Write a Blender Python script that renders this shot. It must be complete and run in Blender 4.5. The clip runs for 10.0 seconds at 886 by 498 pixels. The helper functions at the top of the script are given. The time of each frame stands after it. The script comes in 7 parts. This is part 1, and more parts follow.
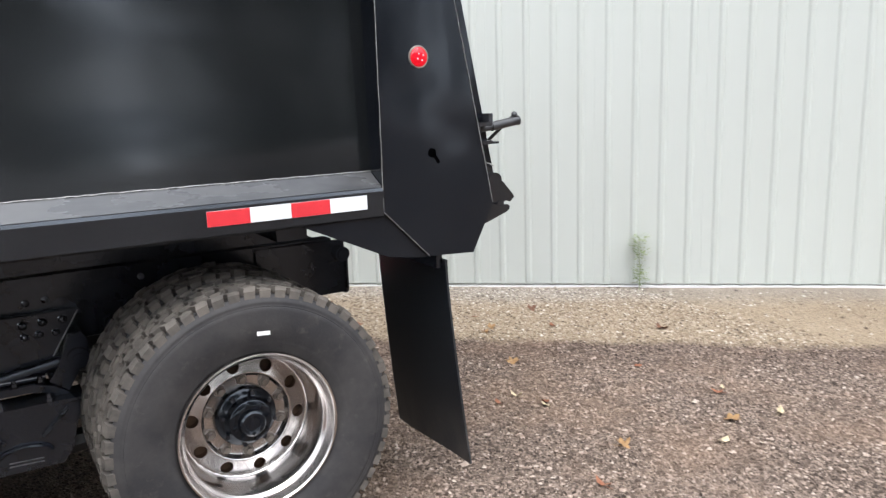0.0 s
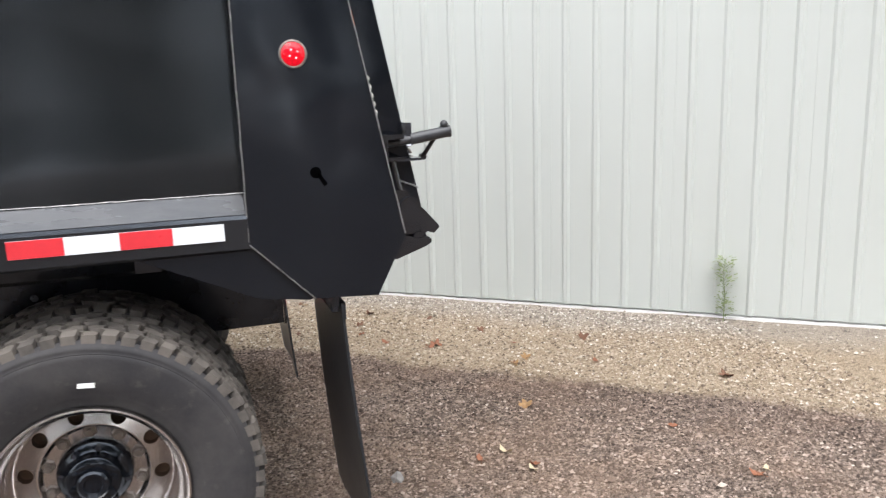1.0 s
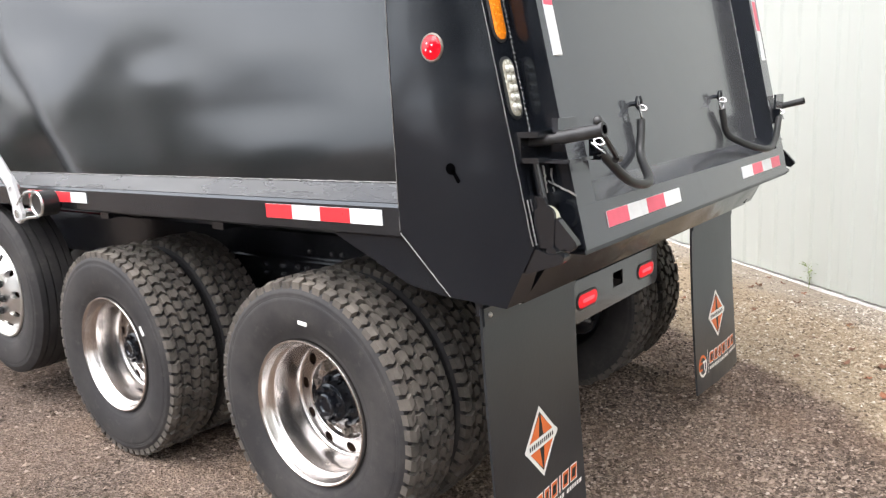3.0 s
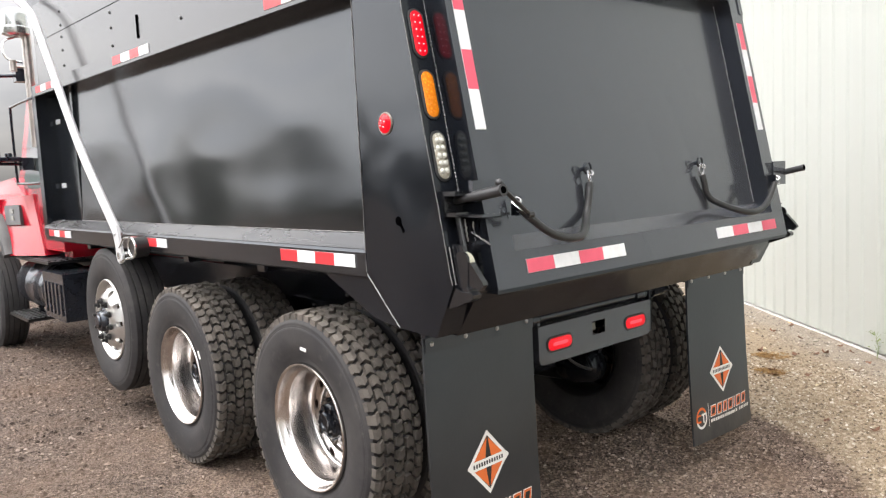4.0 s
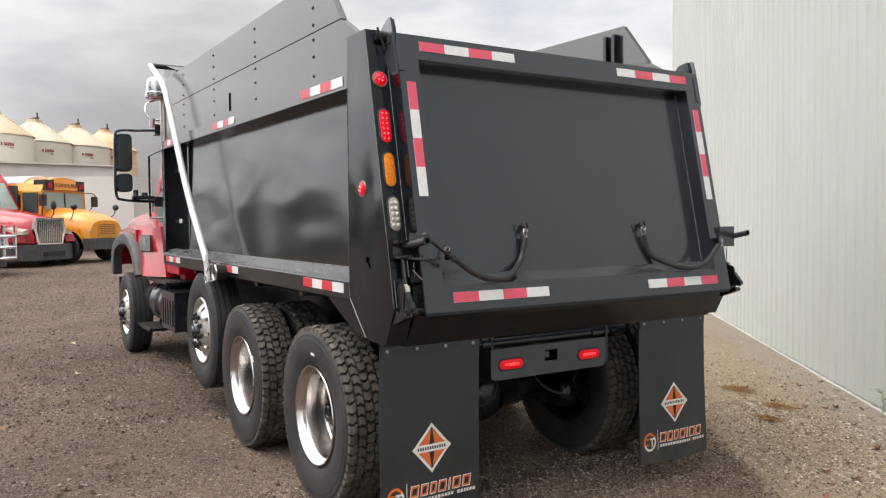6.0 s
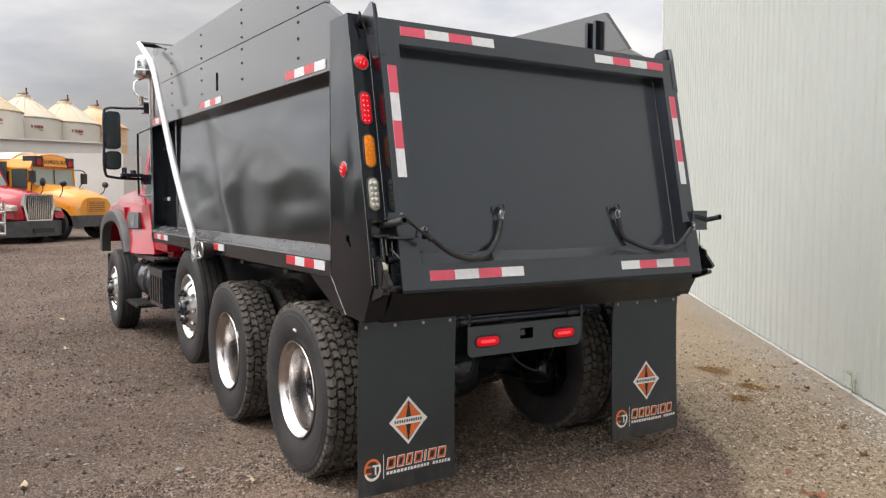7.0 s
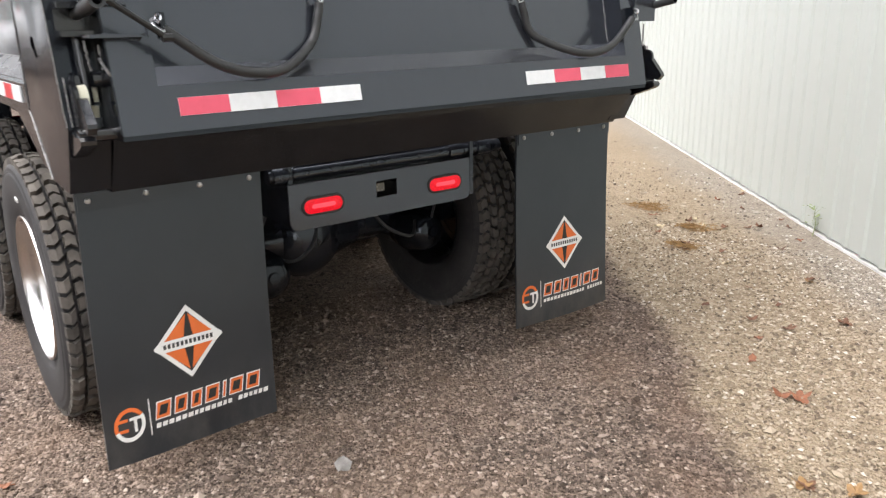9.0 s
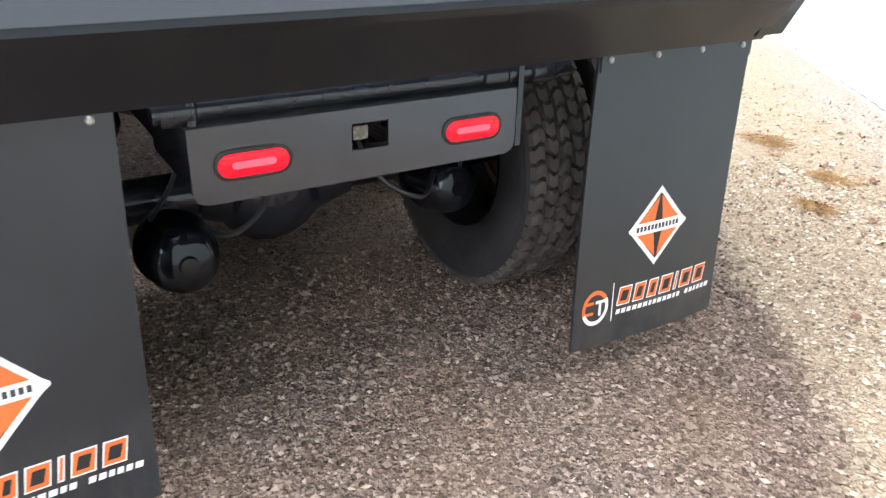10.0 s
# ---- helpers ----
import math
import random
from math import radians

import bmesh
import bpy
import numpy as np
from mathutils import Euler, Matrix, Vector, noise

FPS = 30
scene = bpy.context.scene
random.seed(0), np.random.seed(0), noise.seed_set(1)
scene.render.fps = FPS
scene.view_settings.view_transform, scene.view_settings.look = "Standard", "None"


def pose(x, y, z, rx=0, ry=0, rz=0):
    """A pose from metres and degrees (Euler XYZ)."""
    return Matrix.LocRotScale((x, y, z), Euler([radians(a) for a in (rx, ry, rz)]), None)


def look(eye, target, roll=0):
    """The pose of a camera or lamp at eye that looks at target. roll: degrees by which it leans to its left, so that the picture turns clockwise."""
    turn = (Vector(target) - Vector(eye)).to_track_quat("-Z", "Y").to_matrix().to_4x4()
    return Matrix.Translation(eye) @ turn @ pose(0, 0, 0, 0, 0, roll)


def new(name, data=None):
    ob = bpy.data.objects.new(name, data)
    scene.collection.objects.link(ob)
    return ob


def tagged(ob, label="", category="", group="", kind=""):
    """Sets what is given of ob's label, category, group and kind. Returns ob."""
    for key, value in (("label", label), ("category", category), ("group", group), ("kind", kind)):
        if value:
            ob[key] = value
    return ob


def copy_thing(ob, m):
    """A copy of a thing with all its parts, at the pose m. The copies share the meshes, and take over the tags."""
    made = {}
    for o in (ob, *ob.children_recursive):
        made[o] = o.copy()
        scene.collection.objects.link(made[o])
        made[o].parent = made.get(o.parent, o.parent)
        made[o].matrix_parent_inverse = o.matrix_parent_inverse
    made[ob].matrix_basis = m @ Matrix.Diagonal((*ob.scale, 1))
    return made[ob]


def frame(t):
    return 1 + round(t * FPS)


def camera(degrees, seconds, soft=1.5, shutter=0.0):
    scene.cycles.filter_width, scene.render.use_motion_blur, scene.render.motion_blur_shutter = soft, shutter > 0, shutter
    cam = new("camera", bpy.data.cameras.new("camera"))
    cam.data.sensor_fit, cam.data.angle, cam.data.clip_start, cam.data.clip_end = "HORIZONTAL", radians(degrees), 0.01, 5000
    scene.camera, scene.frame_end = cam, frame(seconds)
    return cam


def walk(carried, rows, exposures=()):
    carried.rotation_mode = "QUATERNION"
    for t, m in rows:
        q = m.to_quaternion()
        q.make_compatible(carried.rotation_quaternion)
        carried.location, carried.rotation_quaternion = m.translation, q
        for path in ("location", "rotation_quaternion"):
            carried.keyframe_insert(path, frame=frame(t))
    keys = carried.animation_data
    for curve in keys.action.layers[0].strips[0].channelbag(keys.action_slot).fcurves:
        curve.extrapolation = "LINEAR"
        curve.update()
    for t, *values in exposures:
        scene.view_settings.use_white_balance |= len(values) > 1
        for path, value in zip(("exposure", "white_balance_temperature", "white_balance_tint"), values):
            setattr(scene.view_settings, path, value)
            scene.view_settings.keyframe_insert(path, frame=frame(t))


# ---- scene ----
cam = camera(60.3, 10.0, 1.2, 0.2)
PATH = [
    (0, (0.003, 0.184, 1.709), (1.023, 1.859, 1.317), -1.9),
    (0.5, (0.569, 0.214, 1.732), (1.283, 2.048, 1.376), -3.2),
    (1, (1.134, 0.352, 1.733), (1.762, 2.207, 1.328), -1.9),
    (1.5, (1.692, 0.432, 1.714), (1.973, 2.377, 1.345), -3.1),
    (2, (2.13, 0.661, 1.666), (1.942, 2.611, 1.262), -1.4),
    (2.5, (2.517, 0.864, 1.679), (1.701, 2.635, 1.237), -1.2),
    (3, (2.952, 0.905, 1.699), (1.732, 2.444, 1.319), -3.2),
    (3.2, (3.111, 0.874, 1.682), (1.824, 2.366, 1.342), -3.6),
    (4.3, (4.006, 1.039, 1.663), (2.444, 2.277, 1.494), -1.7),
    (4.5, (4.148, 1.01, 1.667), (2.551, 2.203, 1.504), -0.9),
    (5, (4.503, 1.046, 1.693), (2.846, 2.162, 1.6), -0.5),
    (5.2, (4.622, 1.087, 1.688), (2.951, 2.185, 1.638), -0.4),
    (6.5, (5.174, 1.037, 1.685), (3.461, 2.065, 1.598), -0.4),
    (7, (5.188, 1.05, 1.68), (3.497, 2.112, 1.561), 0.2),
    (7.5, (5.105, 1.157, 1.625), (3.45, 2.247, 1.357), 0.1),
    (8, (4.816, 1.539, 1.582), (3.232, 2.675, 1.136), -1.3),
    (8.5, (4.461, 1.889, 1.543), (2.925, 3.057, 1.016), -1.1),
    (9, (4.077, 2.3, 1.532), (2.553, 3.461, 0.959), -1.2),
    (9.5, (3.652, 2.79, 1.537), (2.09, 3.827, 0.84), -0.3),
    (10, (3.142, 3.188, 1.435), (1.602, 4.134, 0.579), 1.3),
]
walk(cam, [(t, look(eye, target, roll)) for t, eye, target, roll in PATH], [(0.0, 1.06, 6330, 11), (1.0, 1.08, 6430, 12), (2.0, 1.08, 6550, 12), (2.5, 1.15, 6620, 12), (3.0, 1.42, 6650, 12), (4.5, 1.18, 6850, 12), (5.2, 0.95, 6850, 12), (6.5, 0.60, 6850, 12), (7.5, 0.70, 6780, 12), (8.5, 1.11, 6680, 12), (9.0, 1.24, 6630, 12), (9.5, 1.52, 6450, 12), (10.0, 2.08, 6150, 11)])

# ---- light ----
world = bpy.data.worlds.new("sky")
scene.world = world
world.use_nodes = True
wn, wl = world.node_tree.nodes, world.node_tree.links
wn.clear()
w_out = wn.new("ShaderNodeOutputWorld")
w_bg = wn.new("ShaderNodeBackground")
w_sky = wn.new("ShaderNodeTexSky")
w_sky.sky_type = "NISHITA"
w_sky.sun_disc = False
SUN_EL, SUN_ROT = radians(66), radians(200)
w_sky.sun_elevation, w_sky.sun_rotation = SUN_EL, SUN_ROT
w_co = wn.new("ShaderNodeTexCoord")
w_map = wn.new("ShaderNodeMapping")
w_map.inputs["Scale"].default_value = (1.0, 1.0, 3.2)
w_noise = wn.new("ShaderNodeTexNoise")
w_noise.inputs["Scale"].default_value = 2.1
w_noise.inputs["Detail"].default_value = 6.0
w_noise.inputs["Roughness"].default_value = 0.55
w_ramp = wn.new("ShaderNodeValToRGB")
w_ramp.color_ramp.elements[0].position, w_ramp.color_ramp.elements[0].color = 0.34, (4.6, 4.9, 5.5, 1)
w_ramp.color_ramp.elements[1].position, w_ramp.color_ramp.elements[1].color = 0.64, (9.3, 9.25, 9.15, 1)
w_mix = wn.new("ShaderNodeMix")
w_mix.data_type = "RGBA"
w_mix.inputs[0].default_value = 0.9
wl.new(w_co.outputs["Generated"], w_map.inputs["Vector"])
wl.new(w_map.outputs["Vector"], w_noise.inputs["Vector"])
wl.new(w_noise.outputs["Fac"], w_ramp.inputs["Fac"])
wl.new(w_sky.outputs["Color"], w_mix.inputs[6])
wl.new(w_ramp.outputs["Color"], w_mix.inputs[7])
# an overcast sky is brightest overhead
w_sep = wn.new("ShaderNodeSeparateXYZ")
w_lift = wn.new("ShaderNodeMapRange")
w_lift.inputs["To Min"].default_value, w_lift.inputs["To Max"].default_value = 0.11, 2.35
w_mul = wn.new("ShaderNodeVectorMath")
w_mul.operation = "SCALE"
wl.new(w_co.outputs["Generated"], w_sep.inputs[0])
wl.new(w_sep.outputs[2], w_lift.inputs["Value"])
wl.new(w_mix.outputs[2], w_mul.inputs[0])
# and brighter towards the veiled sun
w_dot = wn.new("ShaderNodeVectorMath")
w_dot.operation = "DOT_PRODUCT"
w_dot.inputs[1].default_value = Vector((math.sin(SUN_ROT) + 0.30, math.cos(SUN_ROT), 0.33)).normalized()
w_glow = wn.new("ShaderNodeMapRange")
w_glow.interpolation_type = "SMOOTHSTEP"
w_glow.inputs["From Min"].default_value, w_glow.inputs["From Max"].default_value = -0.25, 1.0
w_glow.inputs["To Min"].default_value, w_glow.inputs["To Max"].default_value = 0.0, 2.1
w_add = wn.new("ShaderNodeMath")
wl.new(w_co.outputs["Generated"], w_dot.inputs[0])
wl.new(w_dot.outputs["Value"], w_glow.inputs["Value"])
wl.new(w_lift.outputs[0], w_add.inputs[0])
wl.new(w_glow.outputs[0], w_add.inputs[1])
# the cloud is thinner over the building
w_dot2 = wn.new("ShaderNodeVectorMath")
w_dot2.operation = "DOT_PRODUCT"
w_dot2.inputs[1].default_value = Vector((-0.60, 0.76, 0.22)).normalized()
w_thin = wn.new("ShaderNodeMapRange")
w_thin.interpolation_type = "SMOOTHSTEP"
w_thin.inputs["From Min"].default_value, w_thin.inputs["From Max"].default_value = 0.80, 1.0
w_thin.inputs["To Min"].default_value, w_thin.inputs["To Max"].default_value = 0.0, 0.42
w_sum = wn.new("ShaderNodeMath")
wl.new(w_co.outputs["Generated"], w_dot2.inputs[0])
wl.new(w_dot2.outputs["Value"], w_thin.inputs["Value"])
wl.new(w_add.outputs[0], w_sum.inputs[0])
wl.new(w_thin.outputs[0], w_sum.inputs[1])
wl.new(w_sum.outputs[0], w_mul.inputs["Scale"])
wl.new(w_mul.outputs[0], w_bg.inputs["Color"])
w_bg.inputs["Strength"].default_value = 0.088
wl.new(w_bg.outputs["Background"], w_out.inputs["Surface"])

sun_data = bpy.data.lights.new("sun", "SUN")
sun_data.energy, sun_data.angle, sun_data.color = 1.0, radians(40), (1.0, 0.96, 0.9)
sun = new("sun", sun_data)
sun.matrix_basis = look((math.sin(SUN_ROT) * 40, math.cos(SUN_ROT) * 40, 40 * math.tan(SUN_EL)), (0, 0, 0))

# ---- materials ----


class Mat:
    """A node material with a short way to add nodes."""

    def __init__(self, name, rough=0.5, metal=0.0, color=(0.5, 0.5, 0.5), spec=0.5, coat=0.0):
        self.m = bpy.data.materials.new(name)
        self.m.use_nodes = True
        self.t = self.m.node_tree
        self.b = self.t.nodes["Principled BSDF"]
        self.b.inputs["Base Color"].default_value = (*color, 1)
        self.b.inputs["Roughness"].default_value = rough
        self.b.inputs["Metallic"].default_value = metal
        self.b.inputs["Specular IOR Level"].default_value = spec
        self.b.inputs["Coat Weight"].default_value = coat
        self.b.inputs["Coat Roughness"].default_value = 0.06
        self.co = None

    def add(self, kind, **values):
        n = self.t.nodes.new(kind)
        for k, v in values.items():
            n.inputs[k.replace("_", " ")].default_value = v
        return n

    def link(self, a, b):
        self.t.links.new(a, b)

    def coords(self):
        if self.co is None:
            self.co = self.add("ShaderNodeNewGeometry").outputs["Position"]
        return self.co

    def obj(self):
        return self.add("ShaderNodeTexCoord").outputs["Object"]

    def noise(self, scale, detail=4.0, rough=0.55, stretch=None, co=None):
        n = self.add("ShaderNodeTexNoise", Scale=scale, Detail=detail, Roughness=rough)
        src = co or self.coords()
        if stretch:
            mp = self.add("ShaderNodeMapping", Scale=stretch)
            self.link(src, mp.inputs["Vector"])
            src = mp.outputs["Vector"]
        self.link(src, n.inputs["Vector"])
        return n.outputs["Fac"]

    def ramp(self, fac, *stops):
        r = self.add("ShaderNodeValToRGB")
        while len(r.color_ramp.elements) < len(stops):
            r.color_ramp.elements.new(0.5)
        for e, (p, c) in zip(r.color_ramp.elements, stops):
            e.position, e.color = p, (*c, 1) if len(c) == 3 else c
        self.link(fac, r.inputs["Fac"])
        return r.outputs["Color"]

    def mix(self, fac, a, b, blend="MIX"):
        n = self.add("ShaderNodeMix")
        n.data_type, n.blend_type = "RGBA", blend
        for sock, v in ((n.inputs[0], fac), (n.inputs[6], a), (n.inputs[7], b)):
            if isinstance(v, (int, float)):
                sock.default_value = v
            elif isinstance(v, tuple):
                sock.default_value = (*v, 1)
            else:
                self.link(v, sock)
        return n.outputs[2]

    def math(self, op, a, b=0.0, clamp=False):
        n = self.add("ShaderNodeMath")
        n.operation, n.use_clamp = op, clamp
        for sock, v in ((n.inputs[0], a), (n.inputs[1], b)):
            if isinstance(v, (int, float)):
                sock.default_value = v
            else:
                self.link(v, sock)
        return n.outputs[0]

    def base(self, c):
        self.link(c, self.b.inputs["Base Color"])
        return self

    def rough(self, f, low, high):
        r = self.add("ShaderNodeMapRange")
        r.inputs["To Min"].default_value, r.inputs["To Max"].default_value = low, high
        self.link(f, r.inputs["Value"])
        self.link(r.outputs["Result"], self.b.inputs["Roughness"])
        return self

    def bump(self, h, strength, distance):
        n = self.add("ShaderNodeBump", Strength=strength, Distance=distance)
        self.link(h, n.inputs["Height"])
        prev = self.b.inputs["Normal"]
        if prev.is_linked:
            self.link(prev.links[0].from_socket, n.inputs["Normal"])
        self.link(n.outputs["Normal"], prev)
        return self


def speckled(name, a, b, scale, rough, metal=0.0, spec=0.5, coat=0.0, bump=0.0, stretch=None, wave=0.0):
    """A material of two near colours with fine grain and large stains."""
    m = Mat(name, rough, metal, a, spec, coat)
    big, fine = m.noise(scale, 5, 0.6, stretch), m.noise(scale * 14, 3, 0.6)
    m.base(m.mix(m.math("MULTIPLY", fine, 0.25), m.mix(m.ramp(big, (0.35, (0, 0, 0)), (0.68, (1, 1, 1))), a, b), b))
    m.rough(big, max(rough - 0.07, 0.02), rough + 0.09)
    if wave:
        m.bump(m.noise(2.1, 1.5, 0.45), 1.0, wave)
    if bump:
        m.bump(fine, 0.5, bump)
    return m.m


def cool(m):
    """A slightly cool sheen, as on fresh black paint."""
    m.node_tree.nodes["Principled BSDF"].inputs["Specular Tint"].default_value = (0.83, 0.91, 1.0, 1)
    return m


def black_panel():
    """Gloss black paint on thin sheet that is slightly wavy, with dust."""
    m = Mat("gloss_black_sheet", 0.14, 0, (0.006, 0.0065, 0.007), 0.72, 0.0)
    dust = m.noise(2.2, 6, 0.65)
    m.base(m.mix(m.ramp(dust, (0.45, (0, 0, 0)), (0.8, (1, 1, 1))), (0.007, 0.0078, 0.0085), (0.018, 0.019, 0.020)))
    m.rough(m.noise(1.3, 5), 0.10, 0.19)
    m.bump(m.noise(2.0, 1.2, 0.4, (0.34, 1, 0.85)), 1.0, 0.062)
    m.bump(m.noise(90, 2), 0.06, 0.0015)
    return m.m


M = {}
M["panel"] = cool(black_panel())
M["black"] = cool(speckled("gloss_black_paint", (0.0045, 0.0055, 0.008), (0.008, 0.0092, 0.0118), 2.5, 0.13, spec=0.48, bump=0.0002, wave=0.025))
M["gate"] = cool(speckled("semigloss_charcoal_paint", (0.0098, 0.0114, 0.0158), (0.0135, 0.0150, 0.0200), 1.6, 0.20, spec=1.0, coat=0.50, bump=0.0002))
M["gate"].node_tree.nodes["Principled BSDF"].inputs["Sheen Weight"].default_value = 0.11
M["gate"].node_tree.nodes["Principled BSDF"].inputs["Specular Tint"].default_value = (0.78, 0.865, 1.0, 1)
M["board"] = speckled("satin_black_board", (0.016, 0.018, 0.021), (0.024, 0.026, 0.029), 1.5, 0.17, spec=1.0, bump=0.0006)
M["rail"] = cool(speckled("gloss_black_rail", (0.005, 0.006, 0.008), (0.011, 0.012, 0.014), 3.0, 0.22, spec=1.0, bump=0.0003))
# the rail's sloped top: dust, and a sky sheen painted into its colour
M["rail_dust"] = cool(speckled("dusty_sheen_black_rail", (0.040, 0.041, 0.044), (0.085, 0.084, 0.084), 6.0, 0.26, spec=1.0, stretch=(0.4, 1, 1)))
M["under"] = cool(speckled("chassis_black", (0.0115, 0.0132, 0.0185), (0.021, 0.0232, 0.0295), 5.0, 0.16, spec=0.75, bump=0.001))
M["bead"] = speckled("painted_weld_bead", (0.03, 0.03, 0.033), (0.12, 0.12, 0.12), 90, 0.2, metal=0.3, spec=1.0)
# pale colour standing in for highlights along glossy edges
M["worn"] = speckled("pale_edge_glint", (0.30, 0.30, 0.31), (0.10, 0.10, 0.11), 40, 0.3, metal=0.4)
M["bolt_black"] = cool(speckled("glossy_painted_bolt", (0.020, 0.022, 0.027), (0.045, 0.047, 0.053), 30, 0.16, spec=1.0, coat=0.4))
M["dirtyblack"] = speckled("dull_black_steel", (0.007, 0.0073, 0.0082), (0.016, 0.016, 0.0165), 6.0, 0.32, bump=0.001)
M["weld"] = speckled("weld_bead", (0.10, 0.10, 0.10), (0.30, 0.29, 0.28), 60, 0.35, metal=0.5)
M["red"] = speckled("red_truck_paint", (0.34, 0.007, 0.018), (0.39, 0.010, 0.023), 1.4, 0.16, spec=0.5, coat=0.2)
M["silver"] = speckled("silver_truck_paint", (0.55, 0.56, 0.57), (0.48, 0.49, 0.5), 1.0, 0.3, metal=0.2)
M["fender"] = speckled("grey_fender_plastic", (0.035, 0.036, 0.038), (0.07, 0.07, 0.07), 5, 0.55, bump=0.0006)
M["alu"] = speckled("polished_aluminium", (0.63, 0.605, 0.59), (0.46, 0.435, 0.42), 9, 0.22, metal=1.0)
M["alu_brushed"] = speckled("brushed_aluminium", (0.70, 0.70, 0.69), (0.58, 0.57, 0.55), 7, 0.32, metal=0.9)
M["dull_alu"] = speckled("dusty_aluminium", (0.62, 0.58, 0.55), (0.40, 0.36, 0.33), 7, 0.34, metal=0.85)
M["tube"] = speckled("silver_tube", (0.62, 0.63, 0.64), (0.54, 0.54, 0.55), 4, 0.4, metal=0.15)
M["chrome"] = speckled("chrome", (0.82, 0.82, 0.83), (0.75, 0.75, 0.76), 8, 0.08, metal=1.0)
M["bright_steel"] = speckled("bright_steel", (0.62, 0.64, 0.63), (0.48, 0.50, 0.49), 9, 0.22, metal=0.85)
M["greysteel"] = speckled("dusty_lit_grey_steel", (0.018, 0.0195, 0.022), (0.040, 0.041, 0.043), 14, 0.36, bump=0.0008)
M["latch"] = speckled("gloss_black_latch_steel", (0.0055, 0.0062, 0.008), (0.012, 0.013, 0.0155), 9.0, 0.16, spec=0.8, bump=0.0006)
M["dark_bolt"] = speckled("painted_bolt", (0.03, 0.03, 0.031), (0.07, 0.07, 0.07), 40, 0.3, metal=0.3)
M["chain"] = speckled("plated_chain", (0.52, 0.52, 0.53), (0.32, 0.32, 0.33), 50, 0.2, metal=0.95)
M["bolt"] = speckled("zinc_bolt", (0.55, 0.55, 0.54), (0.4, 0.39, 0.38), 40, 0.3, metal=0.9)


def flap_rubber():
    """Dark rubber, dusty towards its free edge."""
    m = Mat("rubber_flap", 0.32, 0, (0.01, 0.01, 0.012), 0.9)
    big, fine = m.noise(4, 5, 0.6), m.noise(56, 3, 0.6)
    c = m.mix(m.ramp(big, (0.35, (0, 0, 0)), (0.68, (1, 1, 1))), (0.007, 0.0085, 0.011), (0.013, 0.015, 0.0175))
    sep = m.add("ShaderNodeSeparateXYZ")
    m.link(m.coords(), sep.inputs[0])
    low = m.add("ShaderNodeMapRange")
    for k, v in (("From Min", 0.42), ("From Max", 0.16), ("To Min", 0.0), ("To Max", 0.5)):
        low.inputs[k].default_value = v
    m.link(sep.outputs[2], low.inputs["Value"])
    dust = m.math("MULTIPLY", low.outputs[0], m.ramp(m.noise(7, 6, 0.7, (1, 1, 0.5)), (0.38, (0, 0, 0)), (0.66, (1, 1, 1))))
    m.base(m.mix(dust, c, (0.10, 0.092, 0.083)))
    m.rough(big, 0.26, 0.4)
    m.bump(fine, 0.4, 0.0008)
    return cool(m.m)


M["flap"] = flap_rubber()
M["hose"] = speckled("rubber_hose", (0.012, 0.013, 0.014), (0.03, 0.03, 0.031), 12, 0.4, bump=0.001)
M["t_red"] = speckled("red_reflective_tape", (0.62, 0.035, 0.045), (0.56, 0.03, 0.04), 30, 0.3)
M["t_pink"] = speckled("faded_red_reflective_tape", (0.72, 0.10, 0.16), (0.66, 0.09, 0.14), 30, 0.3)
M["t_white"] = speckled("white_reflective_tape", (0.74, 0.75, 0.76), (0.66, 0.67, 0.68), 30, 0.3)
M["white"] = speckled("white_print", (0.78, 0.78, 0.76), (0.7, 0.7, 0.68), 20, 0.45)
M["orange"] = speckled("orange_print", (0.72, 0.16, 0.035), (0.66, 0.14, 0.03), 20, 0.45)
M["ivory"] = speckled("ivory_plastic", (0.50, 0.49, 0.39), (0.38, 0.37, 0.29), 20, 0.5)
M["ink"] = speckled("black_print", (0.015, 0.015, 0.015), (0.02, 0.02, 0.02), 20, 0.5)
M["nut"] = speckled("dusty_nut", (0.16, 0.14, 0.125), (0.28, 0.25, 0.22), 30, 0.4, metal=0.6)
M["rust"] = speckled("rusty_dark_steel", (0.05, 0.03, 0.02), (0.16, 0.09, 0.05), 8, 0.7, bump=0.001)
# near-black colour for the shade inside openings that are not cut
M["dark"] = speckled("hole_shade", (0.0008, 0.0008, 0.001), (0.0012, 0.0012, 0.0014), 5, 0.9, spec=0.0)


def lens_mat(name, color, glow):
    m = Mat(name, 0.16, 0, color, 0.4, 0.0)
    v = m.add("ShaderNodeTexVoronoi", Scale=75.0)
    m.link(m.coords(), v.inputs["Vector"])
    cell = m.ramp(v.outputs["Distance"], (0.12, (1, 1, 1)), (0.45, (0.58, 0.55, 0.50)))
    m.base(m.mix(1.0, color, cell, "MULTIPLY"))
    m.bump(v.outputs["Distance"], 0.5, 0.004)
    if glow:
        m.b.inputs["Emission Color"].default_value = (*color, 1)
        m.b.inputs["Emission Strength"].default_value = glow
    return m.m


